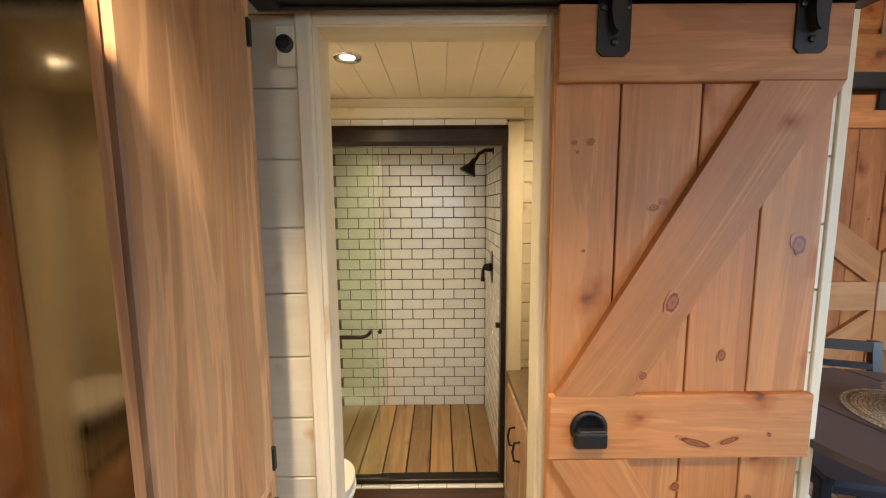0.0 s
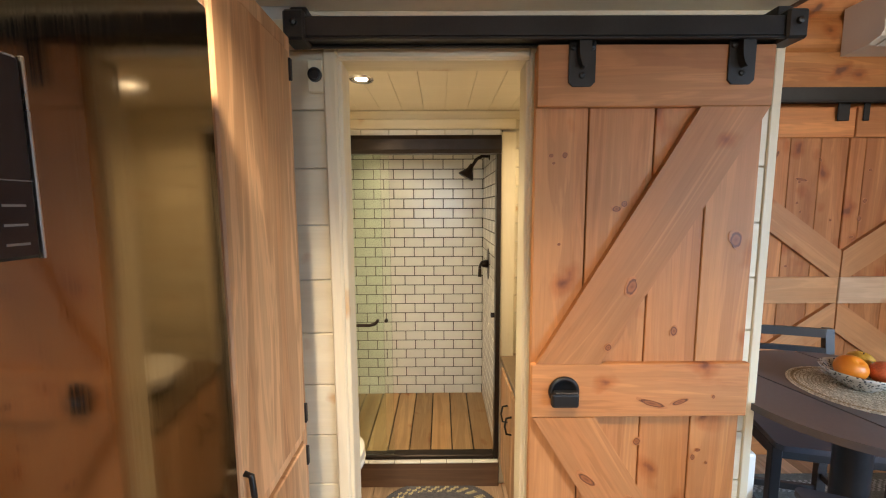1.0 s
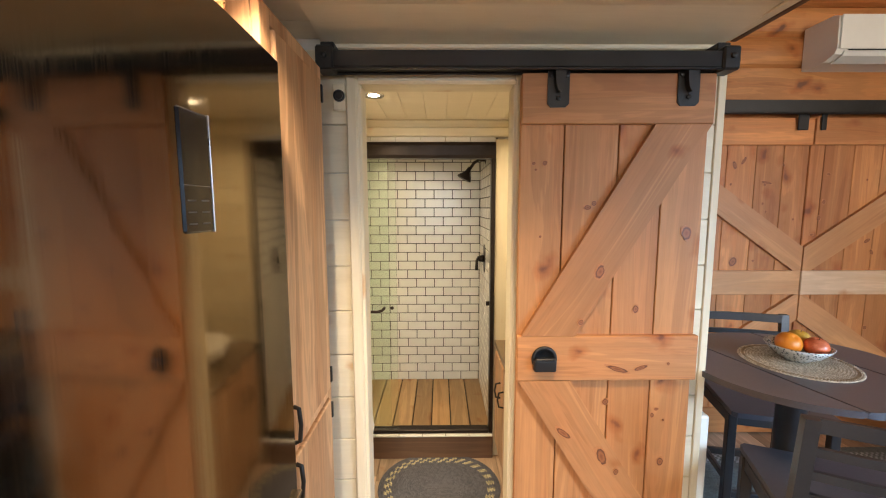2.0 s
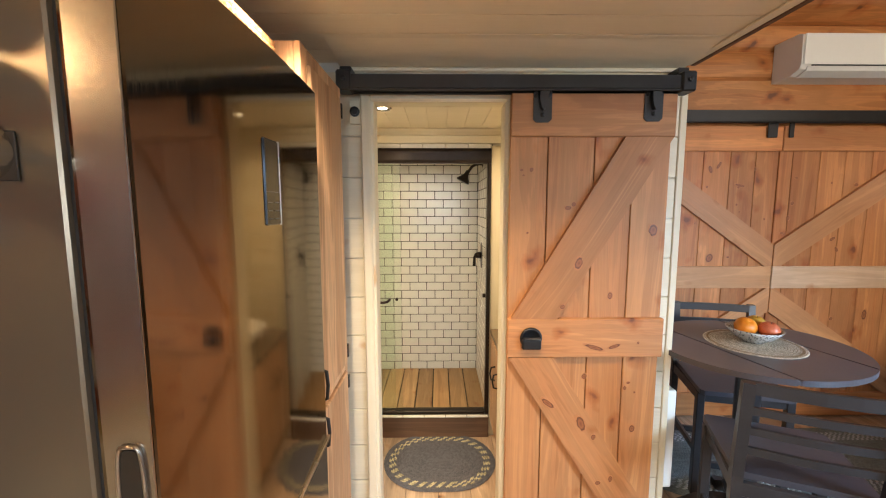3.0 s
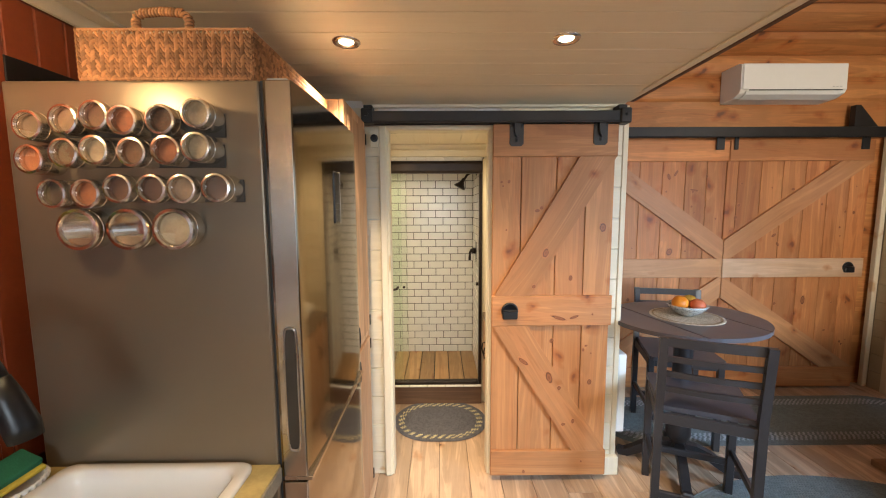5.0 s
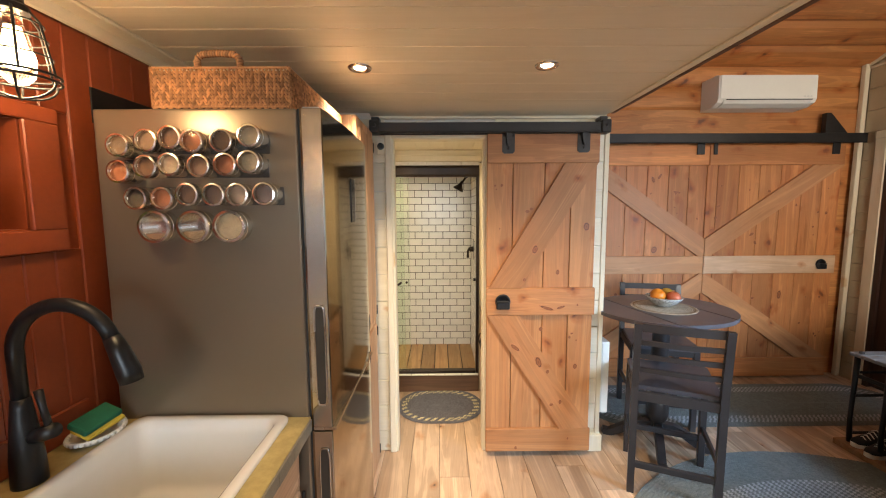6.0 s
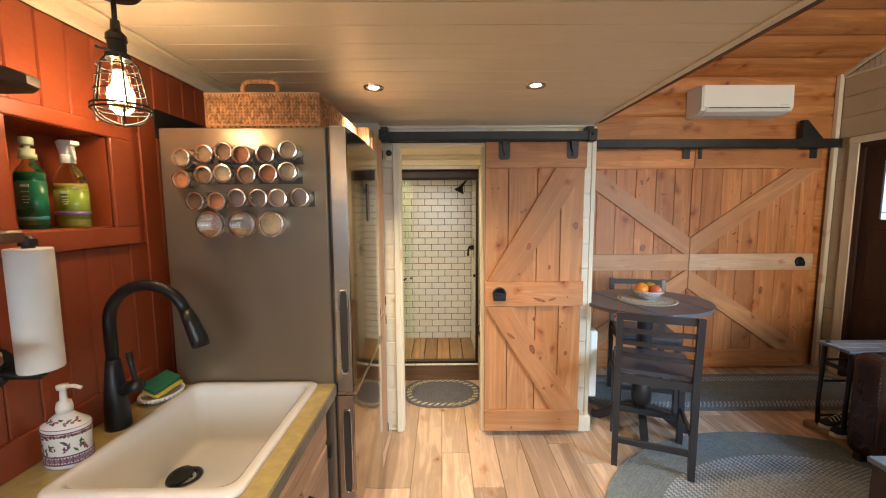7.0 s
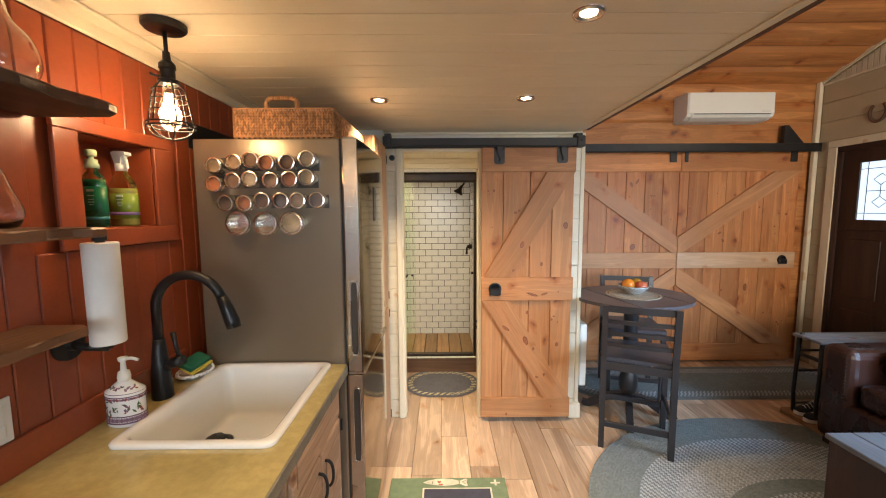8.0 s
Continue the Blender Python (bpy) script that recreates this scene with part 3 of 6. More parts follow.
toilet = thing("toilet", (-0.6, 1.48, 0), "white ceramic toilet with closed lid", "toilet")
part("pedestal", lathe_bm([(0, 0), (0.11, 0), (0.115, 0.03), (0.10, 0.15), (0.14, 0.28), (0.185, 0.37), (0.19, 0.40), (0, 0.40)], 36, squash=0.85), enamel, toilet, smooth=True, at=pose(-0.585, 1.48, 0) @ Matrix.Diagonal((1.12, 1, 1, 1)))
part("lid", prism_bm(oval(0, 0, 0.225, 0.175, 40, 2.3), 0, 0.034, 2), plastic_white, toilet, "white closed lid", at=(-0.605, 1.48, 0.401))
part("tank", box_bm((0.09, 0.36, 0.36), 0.02, seg=3), enamel, toilet, at=(-0.832, 1.48, 0.58))


# ---------------- sliding barn doors ----------------
def knot(parent, x, y, z, a, b, tilt=0):
    """A dark knot, barely proud of its board."""
    turn = x * 97 + z * 41
    ring = []
    for j in range(24):
        u = 2 * math.pi * j / 24
        f = 1 + 0.13 * math.sin(2 * u + turn) + 0.09 * math.sin(3 * u + 2.3 * turn) + 0.05 * math.sin(7 * u + turn)
        ring.append((a * f * math.cos(u), b * f * math.sin(u)))
    ob = part("knot", prism_bm(ring, 0, 0.0016, 2), knot_wood, parent, at=pose(x, y, z, 90, 0, 0) @ pose(0, 0, 0, 0, 0, tilt))
    return ob


knot_wood, kn, kl, kb = shader("knot_wood")
kpos, klen, kadd = coords(kn, kl, vary=False), kn.new("ShaderNodeVectorMath"), kn.new("ShaderNodeMath")
kuv = kn.new("ShaderNodeTexCoord")
kgen = kn.new("ShaderNodeVectorMath")
kgen.operation, kgen.inputs[1].default_value = "MULTIPLY_ADD", (2, 2, 0)
kgen.inputs[2].default_value = (-1, -1, 0)
kl.new(kuv.outputs["Generated"], kgen.inputs[0])
klen.operation = "LENGTH"
kl.new(kgen.outputs[0], klen.inputs[0])
kadd.operation, kadd.inputs[1].default_value = "MULTIPLY_ADD", 0.35
kl.new(noise_tex(kn, kl, kpos, 90, 3), kadd.inputs[0])
kl.new(klen.outputs["Value"], kadd.inputs[2])
kl.new(ramp(kn, kl, kadd.outputs[0], [(0.25, (0.20, 0.060, 0.018)), (0.62, (0.31, 0.105, 0.033)), (0.84, (0.09, 0.024, 0.008)), (0.95, (0.25, 0.085, 0.026)), (1.0, (0.44, 0.17, 0.058))]), kb.inputs["Base Color"])
kb.inputs["Roughness"].default_value = 0.5
DF = 0.878


def brace_bm(x0, z0, x1, z1, width, thick, box, centre):
    """A slanting board from corner to corner, cut off level by the rails."""
    d = Vector((x1 - x0, 0, z1 - z0))
    ln = d.length
    bm = box_bm((ln + 0.5, thick, width), 0.0)
    m = Matrix.Translation(((x0 + x1) / 2 - centre[0], 0, (z0 + z1) / 2 - centre[2])) @ Matrix.Rotation(-math.atan2(d.z, d.x), 4, "Y")
    bm.transform(m)
    for co, no in (((box[0] - centre[0], 0, 0), (-1, 0, 0)), ((box[2] - centre[0], 0, 0), (1, 0, 0)), ((0, 0, box[1] - centre[2]), (0, 0, -1)), ((0, 0, box[3] - centre[2]), (0, 0, 1))):
        cut = bmesh.ops.bisect_plane(bm, geom=bm.verts[:] + bm.edges[:] + bm.faces[:], plane_co=co, plane_no=no, clear_outer=True)
        edges = [e for e in cut["geom_cut"] if isinstance(e, bmesh.types.BMEdge)]
        if edges:
            bmesh.ops.edgeloop_fill(bm, edges=edges)
    return bm, m


def brace(parent, x0, z0, x1, z1, width, y, box, mat, thick=0.022):
    mid = ((x0 + x1) / 2, y, (z0 + z1) / 2)
    bm, m = brace_bm(x0, z0, x1, z1, width, thick, box, mid)
    turn = Matrix.Rotation(-math.atan2(z1 - z0, x1 - x0), 4, "Y")
    bm.transform(turn.inverted())
    return part("brace", bm, mat, parent, at=Matrix.Translation(mid) @ turn)


def hanger(parent, x, y, z0, z1, w=0.075):
    h = part("hanger", prism_bm([(x - w / 2, z0 + 0.012), (x - w / 2 + 0.012, z0), (x + w / 2 - 0.012, z0), (x + w / 2, z0 + 0.012), (x + w / 2, z1), (x - w / 2, z1)], y - 0.005, y, 1), iron, parent, "black iron hanger plate")
    part("tongue", prism_bm(oval(x, (z0 + z1) / 2 + 0.035, 0.017, 0.062, 20), y - 0.028, y - 0.0055, 1), iron, h)
    for bx, bz in ((x, z0 + 0.03), (x - 0.026, z0 + 0.105), (x + 0.026, z0 + 0.105)):
        part("bolt", lathe_bm([(0, 0), (0.009, 0), (0.008, 0.005), (0, 0.008)], 12), iron, h, at=pose(bx, y - 0.0055, bz, 90))
    return h


def cup_pull(parent, x, y, z):
    p = part("pull", lathe_bm([(0, 0), (0.046, 0), (0.048, 0.004), (0.044, 0.010), (0.037, 0.011), (0.034, 0.005), (0, 0.004)], 32), matte_black, parent, "black round cup pull", True, at=pose(x, y, z, 90))
    part("grip", box_bm((0.084, 0.022, 0.046), 0.008, seg=2), matte_black, p, at=pose(x, y - 0.0155, z - 0.022))
    part("lip", box_bm((0.072, 0.022, 0.007), 0.003), matte_black, p, at=pose(x, y - 0.0215, z + 0.005))
    return p


barn = thing("barn_door", (0.608, 0.9, 0.04), "slid-open knotty pine Z-brace barn door on black track", "barn door", "sliding barn doors")
X0, X1 = 0.272, 0.942
edges = [X0, 0.430, 0.625, 0.786, X1]
edges_low = [X0, 0.432, 0.610, 0.782, X1]
for a, b in zip(edges, edges[1:]):
    board("plank", (a + 0.0022, 0.900, 0.042), (b - 0.0022, 0.925, 2.04), pine_v, barn, 0.002)
board("top_rail", (X0, DF, 1.876), (X1 + 0.004, 0.8995, 2.046), pine_h, barn, 0.003)
board("middle_rail", (X0, DF, 0.940), (X1 + 0.004, 0.8995, 1.112), pine_h, barn, 0.003)
board("bottom_rail", (X0, DF, 0.038), (X1 + 0.002, 0.8995, 0.190), pine_h, barn, 0.003)
brace(barn, 0.385, 1.112, 0.842, 1.876, 0.170, 0.8885, (X0, 1.113, X1, 1.875), pine_h)
brace(barn, 0.375, 0.940, 0.842, 0.190, 0.165, 0.8885, (X0, 0.191, X1, 0.939), pine_h)
hanger(barn, 0.396, DF - 0.0005, 1.930, 2.075)
hanger(barn, 0.846, DF - 0.0005, 1.935, 2.075)
cup_pull(barn, 0.372, DF - 0.0005, 1.028)
for kx, kz, ka, kb, kt in ((0.322, 1.742, 0.007, 0.007, 0), (0.362, 1.744, 0.009, 0.010, 0), (0.330, 1.720, 0.005, 0.005, 0), (0.544, 1.600, 0.012, 0.010, 20), (0.520, 1.585, 0.014, 0.011, 0),
                             (0.888, 1.493, 0.021, 0.030, 0), (0.905, 1.075, 0.014, 0.026, 0), (0.716, 1.207, 0.013, 0.017, 0), (0.352, 1.48, 0.005, 0.005, 0), (0.80, 0.79, 0.008, 0.012, 0),
                             (0.842, 0.60, 0.015, 0.018, 0), (0.618, 0.845, 0.013, 0.015, 0), (0.815, 0.815, 0.010, 0.006, 0), (0.845, 0.77, 0.005, 0.006, 0)):
    knot(barn, kx, 0.8995, kz, ka, kb, kt)
for kx, kz, ka, kb, kt in ((0.565, 1.352, 0.019, 0.030, -20), (0.503, 1.165, 0.010, 0.014, -30), (0.452, 0.735, 0.046, 0.012, -38), (0.602, 0.640, 0.020, 0.044, 20), (0.66, 0.575, 0.012, 0.014, 0),
                             (0.690, 0.355, 0.014, 0.010, 0), (0.745, 0.375, 0.011, 0.016, 0), (0.650, 0.985, 0.050, 0.011, -16), (0.735, 0.99, 0.034, 0.008, 18), (0.838, 1.005, 0.006, 0.007, 0), (0.465, 0.063, 0.010, 0.012, 0), (0.80, 0.125, 0.006, 0.009, 0)):
    knot(barn, kx, DF - 0.0003 if (0.94 < kz < 1.11 or kz < 0.19) else 0.877, kz, ka, kb, kt)

track = thing("door_track", (0.29, 0.88, 2.1), "black box track over the bathroom door", "door track", "door tracks")
board("rail", (-0.405, 0.845, 2.054), (0.985, 0.905, 2.108), iron, track, 0.003)
board("lip", (-0.405, 0.842, 2.046), (0.985, 0.852, 2.0535), iron, track, 0.002)
board("lip", (-0.405, 0.898, 2.046), (0.985, 0.908, 2.0535), iron, track, 0.002)
for bx in (-0.395, 0.965):
    b = board("bracket", (bx - 0.03, 0.835, 2.044), (bx + 0.028, 0.912, 2.122), iron, track, 0.006)
    part("tab", boxes_bm([((bx - 0.024, 0.880, 2.1225), (bx + 0.022, 0.956, 2.148))], 0.003), iron, b)
    part("bolt", lathe_bm([(0, 0), (0.010, 0), (0.009, 0.007), (0, 0.010)], 12), iron, b, at=pose(bx, 0.8345, 2.088, 90))


def z_door(name, xa, xb, flip, y):
    d = thing(name, ((xa + xb) / 2, y, 0.01), "wide knotty pine barn door with slanting braces, closed", "barn door", "sliding barn doors")
    cuts = [0.0, 0.078, 0.24, 0.393, 0.553, 0.714, 0.865, 1.0]
    for k in range(7):
        a, b = xa + cuts[k] * (xb - xa), xa + cuts[k + 1] * (xb - xa)
        board("plank", (a + (0.0013 if k else 0), y, 0.016), (b - (0.0013 if k < 6 else 0), y + 0.024, 2.15), old_pine_v, d, 0.003)
    f = y - 0.024
    for nm, z0, z1 in (("top_rail", 1.985, 2.155), ("middle_rail", 0.998, 1.160), ("bottom_rail", 0.012, 0.192)):
        # middle rail takes the paler pine with the window sheen in its colour
        board(nm, (xa, f, z0), (xb, y - 0.0005, z1), (sheen_pine_h if flip else pale_pine_h) if nm == "middle_rail" else old_pine_h, d, 0.003)
    l, r = (xa, xb) if not flip else (xb, xa)
    s = 1 if not flip else -1
    brace(d, l + s * 0.02, 1.235, r - s * 0.14, 1.975, 0.16, y - 0.0125, (xa, 1.161, xb, 1.984), brace_pine, 0.023)
    brace(d, l + s * 0.02, 0.905, r - s * 0.16, 0.20, 0.16, y - 0.0125, (xa, 0.193, xb, 0.997), brace_pine, 0.023)
    return d


z_left = z_door("barn_door", 1.20, 2.407, True, 2.055)
z_right = z_door("barn_door", 2.408, 3.625, False, 2.047)
for door, yy, spots in ((z_left, 2.055, ((1.92, 1.86, 0.016, 0.028, 20), (1.98, 1.885, 0.012, 0.03, -30), (2.14, 1.745, 0.04, 0.010, -12), (1.96, 1.22, 0.026, 0.042, -20), (2.09, 1.54, 0.010, 0.016, 0), (1.78, 1.69, 0.012, 0.010, 0), (1.62, 0.80, 0.014, 0.02, 0))),
                        (z_right, 2.047, ((3.15, 0.79, 0.024, 0.040, 0), (2.505, 1.51, 0.014, 0.018, 0), (2.54, 1.80, 0.012, 0.010, 0), (2.90, 0.76, 0.018, 0.014, 0), (2.66, 1.43, 0.016, 0.012, 0), (2.85, 1.36, 0.03, 0.012, 30), (2.61, 0.73, 0.012, 0.014, 0), (3.33, 1.90, 0.02, 0.012, 20), (3.52, 1.55, 0.012, 0.016, 0), (3.36, 0.52, 0.012, 0.012, 0), (2.98, 1.75, 0.016, 0.014, 0)))):
    for kx, kz, ka, kb, kt in spots:
        knot(door, kx, yy - 0.0002, kz, ka, kb, kt)
knot_pick = random.Random(21)
for door, xa, yy in ((z_left, 1.20, 2.0548), (z_right, 2.408, 2.0468)):
    for k in range(26):
        kx, kz, ka = xa + 0.05 + 1.11 * knot_pick.random(), 0.25 + 1.68 * knot_pick.random(), 0.006 + 0.009 * knot_pick.random() ** 2
        if not 0.97 < kz < 1.19:
            knot(door, kx, yy, kz, ka, ka * knot_pick.uniform(0.7, 1.7), knot_pick.uniform(-30, 30))
cup_pull(z_right, 3.49, 2.0225, 1.083)
for door, hx in ((z_left, 2.315), (z_right, 2.448), (z_right, 3.53)):
    part("hanger", boxes_bm([((hx - (0.035 if hx != 2.448 else 0.018), 2.012, 2.075), (hx + (0.035 if hx != 2.448 else 0.018), 2.0205, 2.20))], 0.003), iron, door)
track2 = thing("door_track", (2.5, 2.0, 2.2), "long black box track over the double doors", "door track", "door tracks")
board("rail", (1.06, 1.985, 2.178), (3.77, 2.045, 2.255), iron, track2, 0.003)
board("lip", (1.06, 1.982, 2.170), (3.77, 1.992, 2.1775), iron, track2, 0.002)
part("bracket", prism_bm([(3.40, 2.2555), (3.40, 2.43), (3.44, 2.43), (3.60, 2.2555)], 2.0, 2.045, 1), iron, track2)
part("bracket", prism_bm([(1.10, 2.2555), (1.10, 2.43), (1.14, 2.43), (1.24, 2.2555)], 2.0, 2.045, 1), iron, track2)

# ---------------- right wall and entrance ----------------
entry = thing("door_1", (RIGHT, 1.37, 0), "dark walnut entrance door with a leaded glass light, closed", "door", kind="structure")
part("slab", boxes_bm([((RIGHT + 0.02, EY0 + 0.02, 0.01), (RIGHT + 0.06, EY1 - 0.02, 1.50)), ((RIGHT + 0.02, EY0 + 0.02, 2.02), (RIGHT + 0.06, EY1 - 0.02, EZ - 0.02)),
      ((RIGHT + 0.02, 1.66, 1.50), (RIGHT + 0.06, EY1 - 0.02, 2.02)), ((RIGHT + 0.02, EY0 + 0.02, 1.50), (RIGHT + 0.06, 1.09, 2.02))]), dark_wood, entry)
part("frame", boxes_bm([((RIGHT - 0.004, EY1 - 0.02, 0), (RIGHT + 0.10, EY1 + 0.02, EZ)), ((RIGHT - 0.004, EY0 - 0.02, 0), (RIGHT + 0.10, EY0 + 0.02, EZ)), ((RIGHT - 0.004, EY0 - 0.02, EZ - 0.02), (RIGHT + 0.10, EY1 + 0.02, EZ + 0.03))]), dark_wood, entry)
for z0, z1 in ((0.16, 0.66), (0.78, 1.32)):
    for y0, y1 in ((1.02, 1.34), (1.42, 1.72)):
        board("panel", (RIGHT + 0.008, y0, z0), (RIGHT + 0.0195, y1, z1), dark_wood, entry, 0.006)
board("rail", (RIGHT + 0.004, EY0 + 0.03, 1.395), (RIGHT + 0.0195, EY1 - 0.03, 1.412), dark_wood, entry, 0.004)
pane = part("pane", boxes_bm([((RIGHT + 0.036, 1.09, 1.50), (RIGHT + 0.042, 1.66, 2.02))]), sky_glow, entry, "bright frosted glass with lead cames")
came = bmesh.new()
for y in (1.15, 1.375, 1.60):
    tube_bm([(RIGHT + 0.034, y, 1.50), (RIGHT + 0.034, y, 2.02)], 0.003, 6, bm=came)
for z in (1.56, 1.96):
    tube_bm([(RIGHT + 0.034, 1.09, z), (RIGHT + 0.034, 1.66, z)], 0.003, 6, bm=came)
for cy in (1.4875, 1.2625):
    for cz in (1.66, 1.86):
        tube_bm([(RIGHT + 0.034, cy - 0.06, cz), (RIGHT + 0.034, cy, cz + 0.05), (RIGHT + 0.034, cy + 0.06, cz), (RIGHT + 0.034, cy, cz - 0.05)], 0.003, 6, True, came)
    tube_bm([(RIGHT + 0.034, cy, 1.71), (RIGHT + 0.034, cy, 1.81)], 0.003, 6, bm=came)
    tube_bm([(RIGHT + 0.034, cy - 0.1125, 1.76), (RIGHT + 0.034, cy + 0.1125, 1.76)], 0.003, 6, bm=came)
part("lead_came", came, iron, entry)
etrim = thing("trim_entrance", (RIGHT, 1.9, 0), "cream casing boards round the entrance door", "trim", kind="structure")
board("casing", (RIGHT - 0.016, EY1 + 0.021, 0), (RIGHT - 0.002, EY1 + 0.105, EZ + 0.03), white_trim, etrim, 0.003)
board("head_casing", (RIGHT - 0.018, EY0 - 0.1, EZ + 0.031), (RIGHT - 0.002, EY1 + 0.105, EZ + 0.095), white_trim, etrim, 0.003)
board("corner_strip", (RIGHT - 0.045, BACK - 0.075, 0), (RIGHT - 0.002, BACK - 0.034, 2.86), white_trim, etrim, 0.004)
shoe = thing("horseshoe", (RIGHT, 1.4, 2.4), "rusty iron horseshoe hung over the entrance door", "horseshoe")
part("horseshoe_bar", tube_bm([(RIGHT - 0.012, 1.530 + 0.065 * math.cos(t), 2.440 + 0.080 * math.sin(t)) for t in (math.pi * (0.72 + 1.56 * k / 20) for k in range(21))], 0.012, 8), plain("rusty_iron", (0.12, 0.055, 0.03), 0.8, 0.2, 0.3), shoe, smooth=True)
# windows out of view, added to carry the daylight and fill lamps
W = [("window_1", RIGHT + 0.06, -2.5, -1.0, 0.9, 2.2, True), ("window_2", RIGHT + 0.06, -0.8, 0.1, 2.6, 3.4, True), ("window_3", REAR - 0.08, 1.35, 3.05, 1.1, 2.3, False), ("window_4", REAR - 0.08, -0.6, 0.6, 1.05, 2.05, False)]
for nm, p, a, b, z0, z1, along_y in W:
    w = thing(nm, (p, (a + b) / 2, z0) if along_y else ((a + b) / 2, p, z0), "plain white-framed window out of view, with a glowing daylight pane", "window", kind="structure")
    for lo, hi in (((a, z0), (a + 0.05, z1)), ((b - 0.05, z0), (b, z1)), ((a + 0.05, z0), (b - 0.05, z0 + 0.05)), ((a + 0.05, z1 - 0.05), (b - 0.05, z1))):
        c0, c1 = ((p - 0.02, lo[0], lo[1]), (p + 0.02, hi[0], hi[1])) if along_y else ((lo[0], p - 0.02, lo[1]), (hi[0], p + 0.02, hi[1]))
        board("window_frame", c0, c1, white_trim, w, 0.003)
    c0, c1 = ((p + 0.022, a, z0), (p + 0.026, b, z1)) if along_y else ((a, p - 0.026, z0), (b, p - 0.022, z1))
    board("pane", c0, c1, sky_glow, w, 0.0)


# ---------------- kitchen ----------------
def recessed(x, y, z, warm):
    s = thing("ceiling_spot", (x, y, z), "lit recessed spotlight with a brushed ring", "ceiling light", "recessed spotlights")
    part("ring", lathe_bm([(0.022, 0.009), (0.033, -0.004), (0.045, -0.006), (0.050, 0.0), (0.050, 0.004)], 32), tin_steel, s, smooth=True, at=(x, y, z - 0.0012))
    part("lens", lathe_bm([(0, 0), (0.024, 0.0), (0.024, 0.002), (0, 0.002)], 24), spot_glow, s, "glowing lens", at=(x, y, z - 0.0032))


# the two rear fixtures are added out of view, to go with their lamps
for sx, sy, watts in SPOTS:
    recessed(sx, sy, LOFT_Z, WARM)
recessed(-0.315, 1.335, BATH_Z, WARM)
recessed(-0.25, 2.28, BATH_Z, WARM)
recessed(0.50, 1.45, BATH_Z, WARM)

# fridge
# pale grey of the added reflector on the upper door
bounce_grey = plain("pale_bounce_strip", (0.62, 0.59, 0.54), 0.4, 0, 0.05)
recess_grey = plain("recess_grey_metal", (0.07, 0.062, 0.052), 0.35, 0.6, 0.1)
FY0, FY1, FX = -0.29, 0.380, -0.36
fridge = thing("refrigerator", (-0.7, 0.06, 0), "tall dark steel refrigerator with grey enamel side", "refrigerator")
part("body", box_bm((0.60, FY1 - FY0, 1.860), 0.006, seg=2), fridge_side, fridge, at=(-0.738, (FY0 + FY1) / 2, 0.0325 + 0.9375))
for nm, z0, z1, hz0, hz1 in (("upper_door", 0.905, 1.900, 0.985, 1.30), ("lower_door", 0.05, 0.892, 0.50, 0.83)):
    # bowed door front
    n_y = 14
    out = [(-0.430, FY0 + 0.002), (-0.366, FY0 + 0.002)]
    for k in range(n_y + 1):
        u = k / n_y
        out.append((FX - 0.004 + 0.009 * (1 - (2 * u - 1) ** 2), FY0 + 0.004 + (FY1 - FY0 - 0.008) * u))
    out += [(-0.366, FY1 - 0.002), (-0.430, FY1 - 0.002)]
    d = part(nm, prism_bm(out, z0, z1, 2), fridge_front, fridge, "mirror-like dark steel door")
    part("edge_strip", boxes_bm([((-0.424, FY0 - 0.0015, z0 + 0.002), (-0.366, FY0 + 0.0015, z1 - 0.002))], 0.001), steel, d, "brushed steel door edge")
    groove = part("grip_recess", prism_bm(oval(0, 0, 0.013, (hz1 - hz0) / 2, 28, 6), -0.004, 0.0, 1), recess_grey, d, "dark recessed grip", at=(-0.392, FY0 - 0.0005, (hz0 + hz1) / 2))
    part("grip_rim", tube_bm([(x, -0.0025, z) for x, z in oval(0, 0, 0.016, (hz1 - hz0) / 2 + 0.004, 40, 6)], 0.0028, 8, True), steel, d, smooth=True, at=(-0.392, FY0 - 0.001, (hz0 + hz1) / 2))
board("seam_strip", (-0.426, FY0 + 0.003, 0.893), (-0.352, FY1 - 0.003, 0.904), steel, fridge, 0.001)
board("gasket", (-0.4385, FY0 + 0.006, 0.05), (-0.4305, FY1 - 0.006, 1.90), rubber, fridge, 0.001)
# added reflector: bounces the spot above it onto the ceiling
board("top_cap", (-0.429, FY0 + 0.060, 1.9003), (-0.367, FY1 - 0.004, 1.9052), bounce_grey, fridge, 0.001, "pale grey strip added on the door top to bounce light upwards")
board("hinge_cap", (-0.425, FY0 + 0.01, 1.9005), (-0.375, FY0 + 0.05, 1.907), plastic_grey, fridge, 0.002)
panel_mark = plain("panel_mark_grey", (0.16, 0.16, 0.18), 0.4)
ctrl = board("control_panel", (-0.360, 0.016, 1.552), (-0.352, 0.082, 1.720), screen, fridge, 0.003, "black glass control panel with small marks")
board("bezel", (-0.3585, 0.0822, 1.551), (-0.3512, 0.0850, 1.721), steel, ctrl, 0.001, "bright steel bezel")
for k in range(3):
    for j in range(2):
        board("label_bar", (-0.3518, 0.024 + j * 0.030, 1.564 + k * 0.016), (-0.3514, 0.042 + j * 0.030, 1.566 + k * 0.016), panel_mark, ctrl, 0.0)
board("divider", (-0.3518, 0.018, 1.617), (-0.3513, 0.080, 1.6180), panel_mark, ctrl, 0.0)
